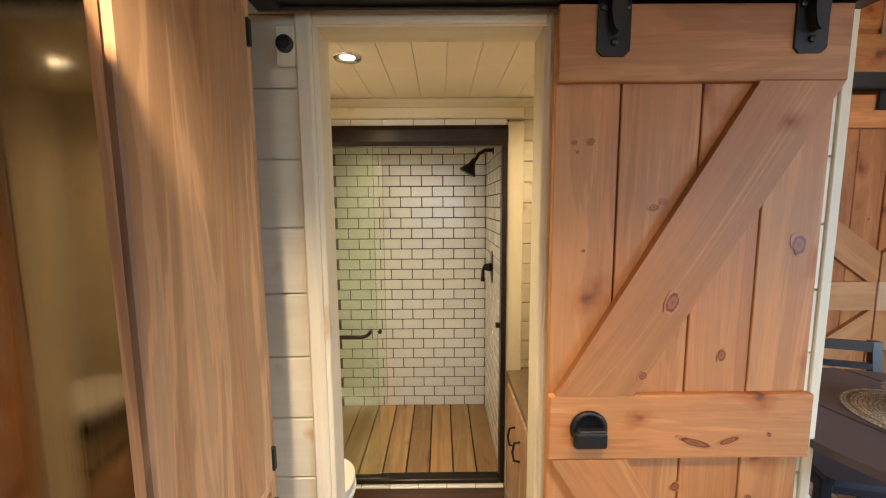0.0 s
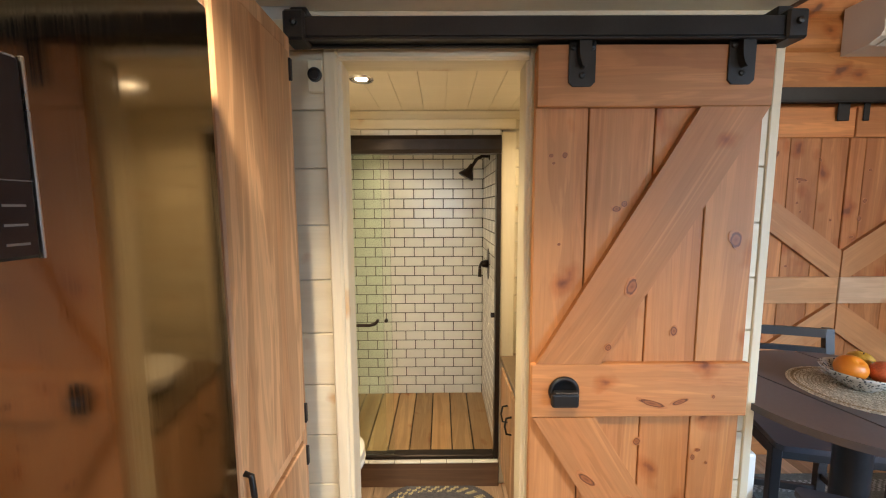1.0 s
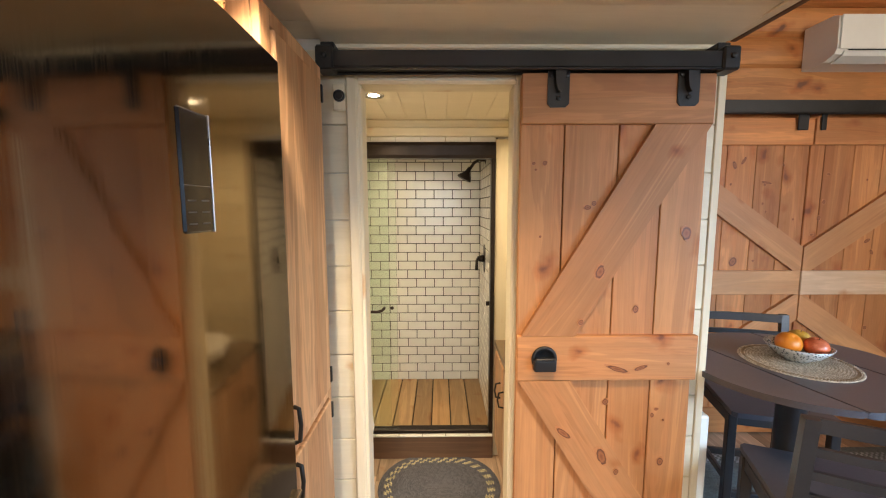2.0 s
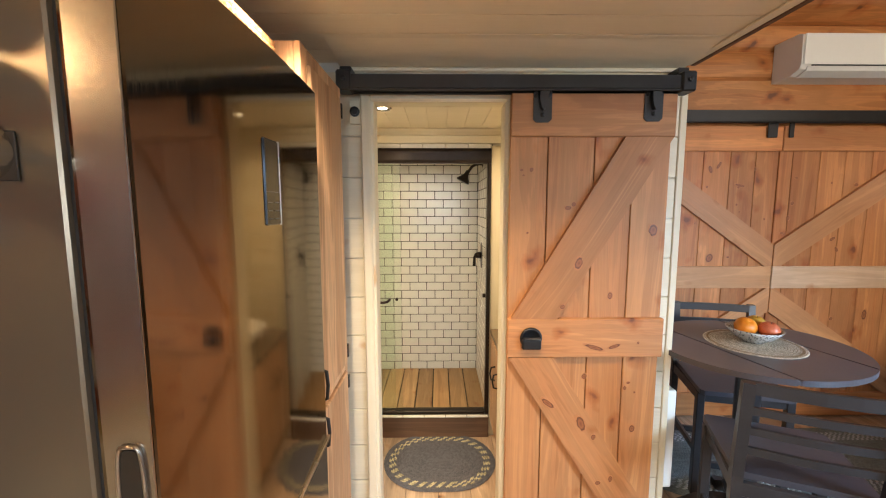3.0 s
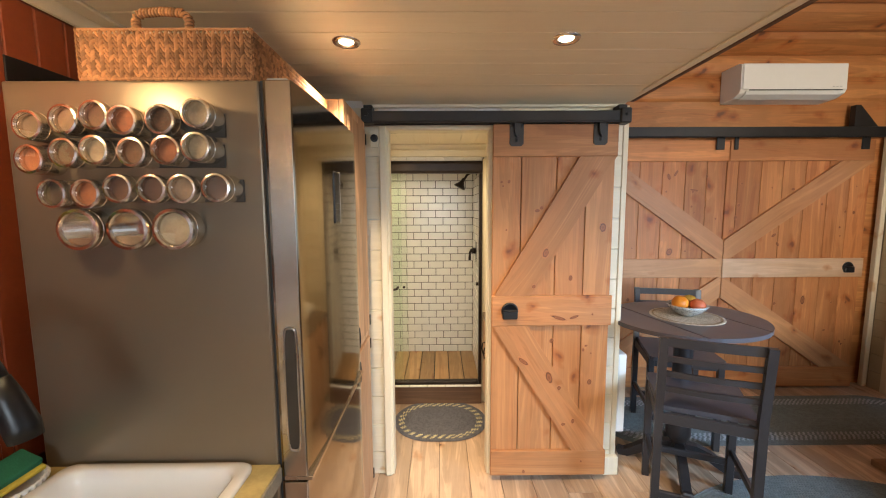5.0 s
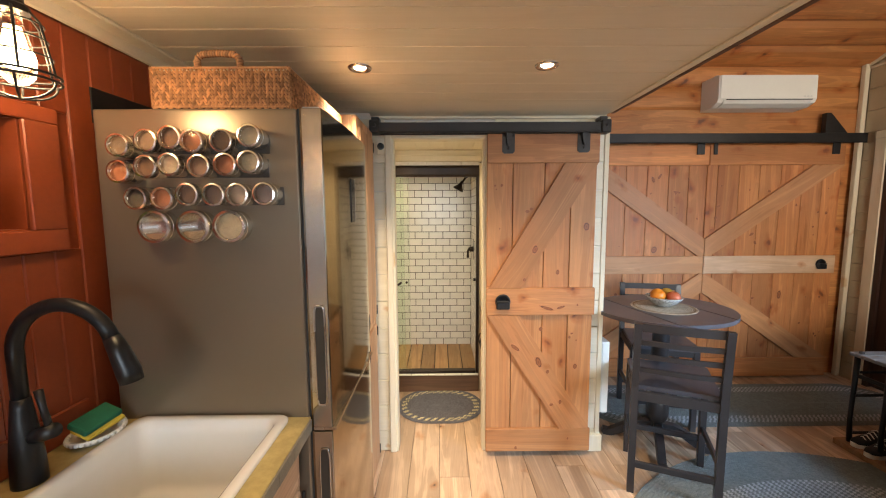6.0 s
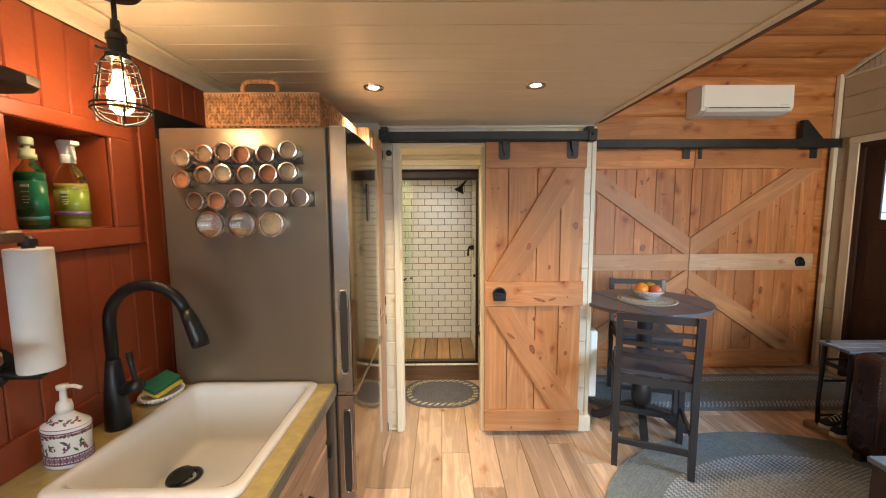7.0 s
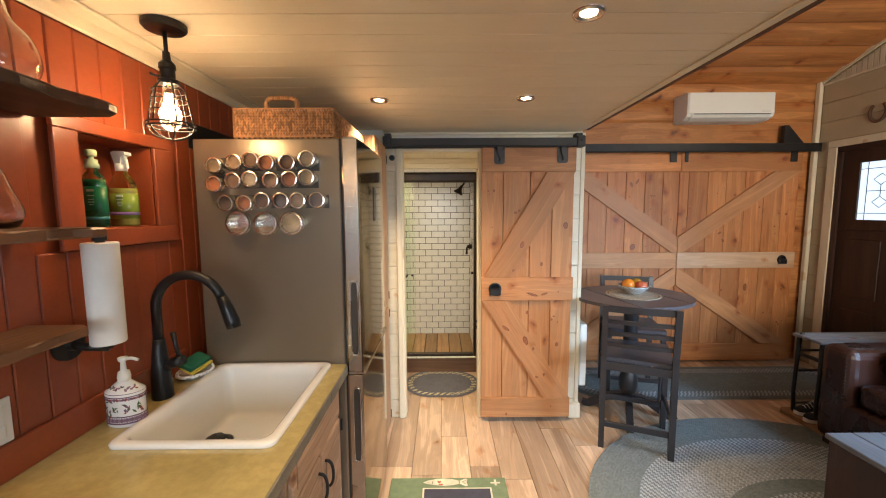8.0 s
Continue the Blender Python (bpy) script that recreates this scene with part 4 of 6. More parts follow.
for hy in (FY0 + 0.06, FY1 - 0.06):
    for hx in (-0.98, -0.5):
        part("foot", lathe_bm([(0, 0), (0.02, 0), (0.02, 0.04), (0, 0.04)], 12), rubber, fridge, at=(hx, hy, 0))

# spice tins on magnetic strips
tin_fill = [plain("spice_" + nm, c, 0.8, 0, 0.35, 60, 0.4) for nm, c in (("rust", (0.27, 0.088, 0.030)), ("tan", (0.22, 0.135, 0.07)), ("umber", (0.075, 0.038, 0.018)), ("cream", (0.36, 0.26, 0.15)), ("brown", (0.14, 0.072, 0.034)))]
RUST, TAN, UMBER, CREAM, BROWN = tin_fill
lid_glass = glassy("tin_lid_glass")


def tin(x, z, r, depth, fill, level=1.0):
    """A can with a rolled lid rim; level under 1 shows the spice lying low behind a mostly clear lid."""
    y = FY0 - 0.004
    t = thing("spice_tin", (x, y, z), "round magnetic steel spice tin with a clear lid", "spice tin", "spice tins")
    floor_d = depth * 0.66 if level == 1 else depth * 0.12
    part("can", lathe_bm([(0, 0), (r, 0), (r, depth * 0.58), (r * 1.03, depth * 0.60), (r * 1.03, depth * 0.64), (r, depth * 0.66), (r, depth * 0.70), (r * 1.04, depth * 0.72), (r * 1.04, depth - 0.004), (r, depth), (r * 0.86, depth + 0.001), (r * 0.80, depth - 0.006), (r * 0.80, floor_d), (0, floor_d)], 36), tin_steel, t, smooth=False, at=pose(x, y, z, 90))
    if level == 1:
        heap = lathe_bm([(0, 0), (r * 0.79, 0), (r * 0.79, 0.003), (0, 0.005)], 24)
    else:
        a0 = math.acos(1 - 2 * level)
        heap = prism_bm([(r * 0.79 * math.sin(u), -r * 0.79 * math.cos(u)) for u in (-a0 + 2 * a0 * k / 16 for k in range(17))], 0, depth * 0.6, 2)
    part("contents", heap, fill, t, "ground spice behind the lid", at=pose(x, y - floor_d - 0.0005, z, 90))
    w = part("lid_window", lathe_bm([(0, 0), (r * 0.795, 0), (r * 0.795, 0.0015), (0, 0.0015)], 24), lid_glass, t, at=pose(x, y - depth + 0.0065, z, 90))
    w.visible_shadow = False


rows = (((-0.947, 1.790, TAN), (-0.865, 1.803, TAN), (-0.796, 1.812, BROWN), (-0.733, 1.801, RUST), (-0.648, 1.802, UMBER), (-0.567, 1.816, CREAM)),
        ((-0.951, 1.715, RUST), (-0.872, 1.729, BROWN), (-0.803, 1.735, CREAM), (-0.718, 1.730, BROWN), (-0.641, 1.734, RUST), (-0.572, 1.741, CREAM)),
        ((-0.908, 1.637, UMBER), (-0.831, 1.637, RUST), (-0.757, 1.648, UMBER), (-0.680, 1.647, UMBER), (-0.611, 1.647, TAN), (-0.532, 1.649, BROWN)))
TK = 0.973
for row in rows:
    for x, z, fill in row:
        tin(x * TK, 1.6 + (z - 1.6) * TK, 0.032, 0.062, fill)
for x, level, fill in ((-0.871, 0.22, BROWN), (-0.754, 0.30, TAN), (-0.647, 1.0, CREAM)):
    tin(x * TK, 1.6 - 0.047 * TK, 0.047, 0.048, fill, level)
for x0, x1, z in ((-0.95, -0.520, 1.795), (-0.955, -0.525, 1.725), (-0.915, -0.484, 1.643)):
    tagged(board("magnet_strip", (x0, FY0 - 0.0038, z - 0.027), (x1, FY0 - 0.0008, z + 0.027), strip_grey, None, 0.001), "thin dark grey steel magnetic strip on the fridge side", "magnetic strip", "magnetic strips")

# woven basket on the fridge
straw = [plain("seagrass_" + nm, c, 0.7, 0, 0.3, 30, 0.5, 0, 0.62) for nm, c in (("tan", (0.72, 0.36, 0.155)), ("dark", (0.10, 0.04, 0.016)))]
basket = thing("basket", (-0.676, 0.06, 1.909), "woven tan seagrass basket tray on top of the fridge", "basket")
BX0, BX1, BY0, BY1, BZ0, BZ1 = -0.886, -0.462, -0.262, 0.37, 1.908, 2.026
# dark sheet behind the strands; its colour gives the shade in the gaps
part("liner", boxes_bm([((BX0 + 0.012, BY0 + 0.012, BZ0), (BX1 - 0.012, BY1 - 0.012, BZ0 + 0.012)), ((BX0 + 0.012, BY0 + 0.012, BZ0), (BX0 + 0.02, BY1 - 0.012, BZ1 - 0.006)), ((BX1 - 0.02, BY0 + 0.012, BZ0), (BX1 - 0.012, BY1 - 0.012, BZ1 - 0.006)),
     ((BX0 + 0.02, BY0 + 0.012, BZ0), (BX1 - 0.02, BY0 + 0.02, BZ1 - 0.006)), ((BX0 + 0.02, BY1 - 0.02, BZ0), (BX1 - 0.02, BY1 - 0.012, BZ1 - 0.006))]), straw[1], basket)


def weave_side(length, high, step=0.0225):
    """Upright plaits of leaning strands on one basket side, in its own plane (x along, z up, y out)."""
    vs, fs = [], []
    count, rowsz = round(length / step), int(high / 0.0108)
    step = length / count
    for k in range(count):
        for j in range(rowsz):
            for sgn in (1, -1):
                cx, cz = (k + 0.5) * step - length / 2 + sgn * step * 0.25, (j + 0.5) * high / rowsz
                ux, uz = sgn * step * 0.27, 0.0108 * 1.05
                wx, wz = -uz * 0.25, ux * 0.25
                b = len(vs)
                for px, pz, h in ((-1, 0, 0), (-0.4, -1, 0), (0.4, -1, 0), (1, 0, 0), (0.4, 1, 0), (-0.4, 1, 0), (-0.35, 0, 1), (0.35, 0, 1)):
                    vs.append((cx + px * ux + pz * wx, -0.0075 * h, cz + px * uz + pz * wz))
                fs += [[b + q for q in f] for f in ((0, 1, 6), (1, 2, 7, 6), (2, 3, 7), (3, 4, 7), (4, 5, 6, 7), (5, 0, 6))]
    me = bpy.data.meshes.new("weave")
    me.from_pydata(vs, [], fs)
    me.polygons.foreach_set("use_smooth", [True] * len(fs))
    me.materials.append(straw[0])
    return me


for ln, px, py, turn in ((BX1 - BX0, (BX0 + BX1) / 2, BY0 + 0.008, 0), (BY1 - BY0, BX1 - 0.008, (BY0 + BY1) / 2, 90), (BX1 - BX0, (BX0 + BX1) / 2, BY1 - 0.008, 180), (BY1 - BY0, BX0 + 0.008, (BY0 + BY1) / 2, -90)):
    ob = new("woven_side", weave_side(ln, BZ1 - BZ0))
    ob.matrix_basis = pose(px, py, BZ0, 0, 0, turn)
    ob["kind"] = "stuff"
    finish(ob, None, basket)
for rz in (BZ0 + 0.006, BZ1 + 0.001):
    part("rim", tube_bm([(BX0 + 0.008, BY0 + 0.006, rz), (BX1 - 0.008, BY0 + 0.006, rz), (BX1 - 0.006, BY0 + 0.008, rz), (BX1 - 0.006, BY1 - 0.008, rz), (BX1 - 0.008, BY1 - 0.006, rz), (BX0 + 0.008, BY1 - 0.006, rz), (BX0 + 0.006, BY1 - 0.008, rz), (BX0 + 0.006, BY0 + 0.008, rz)], 0.0036, 8, True), straw[0], basket, smooth=True)
for hy in (BY0 + 0.02, BY1 - 0.02):
    hp = [(-0.745, hy, 2.010), (-0.748, hy, 2.055), (-0.735, hy, 2.070), (-0.68, hy, 2.074), (-0.632, hy, 2.070), (-0.618, hy, 2.055), (-0.622, hy, 2.010)]
    h = part("handle", tube_bm(hp, 0.008, 10), straw[1], basket, smooth=True)
    wrap = bmesh.new()
    for (a, b) in zip(hp, hp[1:]):
        steps = max(2, int((Vector(b) - Vector(a)).length / 0.007))
        for k in range(steps):
            c = Vector(a).lerp(Vector(b), (k + 0.5) / steps)
            d = (Vector(b) - Vector(a)).normalized()
            q = d.to_track_quat("Z", "Y").to_matrix().to_4x4()
            bmesh.ops.create_uvsphere(wrap, u_segments=8, v_segments=4, radius=1, matrix=Matrix.Translation(c) @ q @ pose(0, 0, 0, 18) @ Matrix.Diagonal((0.0118, 0.0118, 0.0048, 1)))
    part("wrapping", wrap, straw[0], h, smooth=True)["kind"] = "stuff"

# pantry cabinet between fridge and partition
pantry = thing("pantry_cabinet", (-0.7, 0.65, 0), "tall honey maple pantry cabinet with black hinges, closed", "cabinet")
PX = -0.405
part("body", boxes_bm([((LEFT + 0.01, 0.392, 0.0), (PX - 0.02, 0.828, 2.045))], 0.003), cab_pine, pantry)
for nm, lo, hi in (("stile", (PX - 0.0195, 0.392, 0.06), (PX - 0.001, 0.445, 2.045)), ("stile", (PX - 0.0195, 0.798, 0.06), (PX - 0.001, 0.828, 2.045)),
                   ("rail", (PX - 0.0195, 0.4455, 2.005), (PX - 0.001, 0.7975, 2.045)), ("rail", (PX - 0.0195, 0.4455, 0.925), (PX - 0.001, 0.7975, 0.955))):
    board(nm, lo, hi, cab_pine, pantry, 0.002)
for nm, z0, z1, hz in (("upper_door", 0.960, 2.000, 1.02), ("lower_door", 0.075, 0.920, 0.86)):
    d = board(nm, (PX - 0.019, 0.449, z0), (PX + 0.008, 0.795, z1), cab_pine, pantry, 0.004)
    part("handle", tube_bm([(PX + 0.008, 0.459, hz - 0.05), (PX + 0.022, 0.459, hz - 0.045), (PX + 0.026, 0.459, hz), (PX + 0.022, 0.459, hz + 0.045), (PX + 0.008, 0.459, hz + 0.05)], 0.006, 8), iron, d, smooth=True)
    for q in (z0 + 0.045, z1 - 0.045):
        board("hinge", (PX + 0.0005, 0.7955, q - 0.028), (PX + 0.012, 0.809, q + 0.028), iron, d, 0.002)
# counter run
CX1, CZ, CY1, CY0 = -0.432, 0.942, -0.293, -2.6
SX0, SX1, SY0, SY1 = -0.965, -0.492, -0.890, -0.300
counter = thing("countertop", (-0.77, -1.4, 0.9), "mottled ochre concrete countertop with a chipped grey edge", "countertop")
slab = bmesh.new()
ring_o = [(LEFT + 0.002, CY0), (CX1, CY0), (CX1, CY1), (LEFT + 0.002, CY1)]
ring_i = [(SX0 + 0.02, SY0 + 0.02), (SX1 - 0.02, SY0 + 0.02), (SX1 - 0.02, SY1 - 0.004), (SX0 + 0.02, SY1 - 0.004)]
vo, vi = ([[slab.verts.new((*p, z)) for p in ring] for z in (0.900, CZ)] for ring in (ring_o, ring_i))
for k in range(4):
    j = (k + 1) % 4
    for a, b in ((vo[1], vi[1]), (vo[0], vi[0]), (vo[0], vo[1]), (vi[0], vi[1])):
        slab.faces.new((a[k], a[j], b[j], b[k]))
part("slab", slab, concrete, counter)
lipb = bmesh.new()
chip = random.Random(9)
for k in range(46):
    y0 = CY0 + k * 0.05
    if y0 + 0.05 > CY1 + 0.01:
        break
    box_bm((0.006, 0.0505, 0.040 - chip.random() * 0.003), 0.0, (CX1 + 0.002 + chip.random() * 0.0008, y0 + 0.025, 0.9195), lipb)
part("rough_edge", lipb, concrete_edge, counter)
sinkbm = bmesh.new()


def rounded(x0, x1, y0, y1, r, n=5):
    pts = []
    for cx, cy, a in ((x1 - r, y1 - r, 0), (x0 + r, y1 - r, 90), (x0 + r, y0 + r, 180), (x1 - r, y0 + r, 270)):
        pts += [(cx + r * math.cos(radians(a + 90 * k / n)), cy + r * math.sin(radians(a + 90 * k / n))) for k in range(n + 1)]
    return pts


loops = []
for inset, z, r in ((0.0, CZ + 0.001, 0.03), (-0.001, CZ + 0.010, 0.03), (0.004, CZ + 0.015, 0.03), (0.022, CZ + 0.016, 0.035), (0.030, CZ + 0.010, 0.04), (0.034, CZ - 0.03, 0.035), (0.035, CZ - 0.04, 0.035), (0.0435, CZ - 0.176, 0.035), (0.044, CZ - 0.184, 0.035), (0.047, CZ - 0.194, 0.035), (0.055, CZ - 0.201, 0.035), (0.066, CZ - 0.203, 0.03), (0.080, CZ - 0.2035, 0.03)):
    loops.append([sinkbm.verts.new((x, y, z)) for x, y in rounded(SX0 + inset, SX1 - inset, SY0 + inset, SY1 - inset, r)])
for a, b in zip(loops, loops[1:]):
    for k in range(len(a)):
        j = (k + 1) % len(a)
        sinkbm.faces.new((a[k], a[j], b[j], b[k]))
sinkbm.faces.new(loops[-1])
sink = thing("kitchen_sink", (-0.73, -0.6, 0.9), "white enamelled drop-in kitchen sink, empty", "sink")
part("bowl", sinkbm, enamel, sink, smooth=True)
drain = part("drain", lathe_bm([(0, -0.004), (0.03, -0.004), (0.036, 0.002), (0.046, 0.004), (0.050, 0.0), (0.050, -0.003)], 28), matte_black, sink, "black drain", True, at=(-0.862, -0.535, CZ - 0.2015))
part("drain_rim", tube_bm([(0.0515 * math.cos(t), 0.0515 * math.sin(t), 0.0) for t in (2 * math.pi * j / 36 for j in range(36))], 0.0022, 6, True), steel, drain, "thin steel rim", True, at=(-0.862, -0.535, CZ - 0.2010))
part("stopper", lathe_bm([(0, 0.030), (0.012, 0.030), (0.016, 0.024), (0.034, 0.018), (0.040, 0.010), (0.038, 0.004), (0, 0.003)], 28), rubber, drain, "black rubber stopper", True, at=pose(-0.872, -0.540, CZ - 0.2000, 6, -8, 0))
for k in range(6):
    part("flap", box_bm((0.020, 0.007, 0.006), 0.002), rubber, drain, at=pose(-0.862, -0.535, CZ - 0.1985, 0, 0, 60 * k) @ pose(0.016, 0, 0))

base = thing("base_cabinet", (-0.76, -0.57, 0), "washed pine sink cabinet with a false drawer and two doors", "cabinet")
part("body", boxes_bm([((LEFT + 0.01, -0.86, 0.1), (-0.478, -0.84, 0.74)), ((LEFT + 0.01, -0.325, 0.1), (-0.478, CY1, 0.899)), ((LEFT + 0.01, -0.84, 0.1), (-0.478, -0.325, 0.12)), ((LEFT + 0.01, -0.86, 0.0), (-0.53, CY1, 0.099)),
     ((-0.495, -0.86, 0.735), (-0.478, CY1, 0.899)), ((-0.495, -0.60, 0.12), (-0.478, -0.565, 0.735))], 0.0), wash_pine, base)
board("drawer_front", (-0.478, -0.845, 0.735), (-0.460, -0.330, 0.880), wash_pine, base, 0.004)
board("drawer_panel", (-0.4598, -0.815, 0.757), (-0.4545, -0.360, 0.858), wash_pine, base, 0.003)
for y0, hy in ((-0.845, -0.620), (-0.583, -0.545)):
    d = board("door", (-0.478, y0, 0.115), (-0.460, y0 + 0.253, 0.720), wash_pine, base, 0.004)
    board("panel", (-0.4598, y0 + 0.045, 0.165), (-0.4555, y0 + 0.208, 0.670), wash_pine, d, 0.003)
    part("handle", tube_bm([(-0.460 + 0.030 * math.sin(math.pi * j / 10) ** 0.6, hy, 0.62 - 0.052 * math.cos(math.pi * j / 10)) for j in range(11)], 0.006, 8), iron, d, smooth=True)
board("hinge", (-0.4595, -0.329, 0.66), (-0.450, -0.316, 0.71), iron, base, 0.002)
washer = thing("dishwasher", (-0.76, -1.2, 0), "dark under-counter appliance beside the sink cabinet", "dishwasher")
board("front", (LEFT + 0.02, -1.48, 0.09), (-0.50, -0.875, 0.895), matte_black, washer, 0.006)
board("kick_plate", (LEFT + 0.02, -1.48, 0.0), (-0.56, -0.875, 0.088), matte_black, washer, 0.003)
run = thing("base_cabinet", (-0.76, -2, 0), "washed pine base cabinet under the counter", "cabinet")
board("body", (LEFT + 0.01, -2.58, 0.0), (-0.478, -1.50, 0.899), wash_pine, run, 0.003)
board("door", (-0.478, -2.05, 0.115), (-0.460, -1.52, 0.87), wash_pine, run, 0.004)
board("door", (-0.478, -2.56, 0.115), (-0.460, -2.07, 0.87), wash_pine, run, 0.004)

# faucet
faucet = thing("faucet", (-1.02, -0.58, CZ), "matte black gooseneck pull-down kitchen faucet", "faucet")
part("base", lathe_bm([(0, 0), (0.034, 0), (0.034, 0.006), (0.032, 0.07), (0.026, 0.14), (0.021, 0.19), (0.018, 0.215), (0, 0.215)], 28), matte_black, faucet, smooth=True, at=(-1.02, -0.58, CZ + 0.0005))
arc = [(-1.02, -0.58, CZ + 0.21), (-1.02, -0.58, CZ + 0.33)]
arc += [(-0.902 - 0.118 * math.cos(radians(a)), -0.58, CZ + 0.328 + 0.114 * math.sin(radians(a))) for a in range(12, 163, 10)]
part("spout", tube_bm(arc, 0.0165, 16), matte_black, faucet, smooth=True)
ex, ez = arc[-1][0], arc[-1][2]
part("spray_head", tube_bm([(ex, -0.58, ez), (ex + 0.016, -0.58, ez - 0.035), (ex + 0.034, -0.58, ez - 0.085), (ex + 0.039, -0.58, ez - 0.108)], [0.018, 0.022, 0.026, 0.024], 18), matte_black, faucet, smooth=True)
hb = part("handle_hub", tube_bm([(-1.005, -0.58, CZ + 0.115), (-0.955, -0.595, CZ + 0.135), (-0.925, -0.602, CZ + 0.147)], [0.016, 0.018, 0.017], 16), matte_black, faucet, smooth=True)
part("lever", tube_bm([(-0.937, -0.600, CZ + 0.150), (-0.945, -0.602, CZ + 0.20), (-0.952, -0.602, CZ + 0.245)], [0.008, 0.007, 0.009], 12), matte_black, hb, smooth=True)

# soap bottle, dish with sponge
china = plain("glazed_china", (0.78, 0.76, 0.73), 0.14, 0, 0.03, 20, 0.0)
china_mauve = plain("china_mauve", (0.30, 0.20, 0.24), 0.2)
motif_p, motif_r, motif_g = plain("china_purple", (0.17, 0.09, 0.14), 0.2), plain("china_red", (0.28, 0.075, 0.06), 0.2), plain("china_green", (0.07, 0.14, 0.06), 0.2)
soap = thing("soap_dispenser", (-1.012, -0.745, CZ), "flower-painted white china soap dispenser with a pump", "soap dispenser")
bz = CZ + 0.0008
part("bottle", lathe_bm([(0, 0), (0.050, 0), (0.055, 0.004), (0.056, 0.098), (0.058, 0.104), (0.055, 0.110), (0.040, 0.120), (0.020, 0.136), (0.016, 0.140), (0, 0.140)], 36, squash=0.72), china, soap, smooth=True, at=(-1.012, -0.745, bz))
for z0, z1, m in ((0.012, 0.016, motif_p), (0.034, 0.037, motif_p), (0.095, 0.098, motif_p), (0.1045, 0.1075, motif_p)):
    part("painted_band", lathe_bm([(0.0565, z0), (0.0568, (z0 + z1) / 2), (0.0565, z1)], 36, squash=0.725), m, soap, at=(-1.012, -0.745, bz))
deco = random.Random(3)


def on_soap(deg, z, out=0.0565):
    """A pose on the bottle's side, facing outwards."""
    a = radians(deg)
    return pose(-1.012 + out * math.cos(a), -0.745 + out * 0.72 * math.sin(a), bz + z) @ Vector((math.cos(a), math.sin(a) / 0.72, 0)).to_track_quat("Z", "Y").to_matrix().to_4x4()


for k in range(30):
    part("lattice_diamond", prism_bm([(0.0055, 0), (0, 0.0095), (-0.0055, 0), (0, -0.0095)], 0, 0.0005, 2), motif_p if k % 2 else china_mauve, soap, at=on_soap(180 + 7 * k, 0.025))
for k in range(26):
    part("frieze_leaf", prism_bm(oval(0, 0, 0.0052, 0.0036, 10), 0, 0.0005, 2), (motif_r, china_mauve, motif_p)[k % 3], soap, at=on_soap(180 + 8 * k, 0.090) @ pose(0, 0, 0, 0, 0, 40 * k))
for centre in (232, 262, 300, 338):
    for k in range(11):
        f = deco.uniform(0.6, 1.1)
        part("painted_leaf", prism_bm([(0.0085 * f, 0), (0, 0.0030 * f), (-0.0085 * f, 0), (0, -0.0030 * f)], 0, 0.0005, 2), deco.choice((motif_g, motif_r, motif_p, motif_g)), soap,
             at=on_soap(centre + deco.gauss(0, 6), 0.061 + deco.gauss(0, 0.010)) @ pose(0, 0, 0, 0, 0, deco.uniform(0, 180)))
for k in range(20):
    a = radians(190 + k * 8.5 + deco.uniform(-3, 3))
    rr = deco.uniform(0.032, 0.046)
    part("painted_leaf", prism_bm(oval(0, 0, deco.uniform(0.004, 0.007), deco.uniform(0.002, 0.0035), 10), 0, 0.0008, 2), deco.choice((motif_p, motif_r, motif_g, china_mauve)), soap,
         at=pose(-1.012 + rr * math.cos(a), -0.745 + rr * 0.72 * math.sin(a), bz + 0.1267 - (rr - 0.03) * 0.66) @ Vector((0.55 * math.cos(a), 0.76 * math.sin(a), 0.83)).to_track_quat("Z", "Y").to_matrix().to_4x4() @ pose(0, 0, 0, 0, 0, deco.uniform(0, 180)))
pump = part("pump", lathe_bm([(0, 0.138), (0.017, 0.138), (0.018, 0.150), (0.015, 0.166), (0.008, 0.170), (0.007, 0.198), (0.012, 0.200), (0.013, 0.211), (0, 0.213)], 24), plastic_white, soap, "white pump", True, at=(-1.012, -0.745, bz))
part("nozzle", tube_bm([(-1.012, -0.745, bz + 0.206), (-0.985, -0.742, bz + 0.207), (-0.968, -0.740, bz + 0.201)], 0.005, 10), plastic_white, pump, smooth=True)
dish = thing("soap_dish", (-1.022, -0.39, CZ), "white pebble-rimmed oval dish", "dish")
part("tray", lathe_bm([(0, 0.004), (0.045, 0.004), (0.058, 0.018), (0.062, 0.026), (0.058, 0.027), (0.042, 0.010), (0, 0.009)], 36, squash=1.25), china, dish, smooth=True, at=(-1.022, -0.392, CZ - 0.0025))
peb = bmesh.new()
for k in range(30):
    a = 2 * math.pi * k / 30
    bmesh.ops.create_uvsphere(peb, u_segments=8, v_segments=6, radius=0.0072, matrix=Matrix.Translation((0.0575 * math.cos(a), 0.072 * math.sin(a), 0.018)))
part("pebble_rim", peb, china, dish, smooth=True, at=(-1.022, -0.392, CZ))["kind"] = "stuff"
sponge = thing("sponge", (-1.02, -0.39, CZ + 0.03), "green and yellow scrubbing sponge lying in the dish", "sponge")
sg, sy_ = plain("scrub_green", (0.015, 0.14, 0.07), 0.9, 0, 0.2, 60, 0.8), plain("sponge_yellow", (0.65, 0.50, 0.06), 0.9, 0, 0.15, 60, 0.8)
part("scrub_pad", box_bm((0.062, 0.11, 0.020), 0.005, seg=2), sg, sponge, at=pose(-1.022, -0.392, CZ + 0.056, 6, 22, -6))
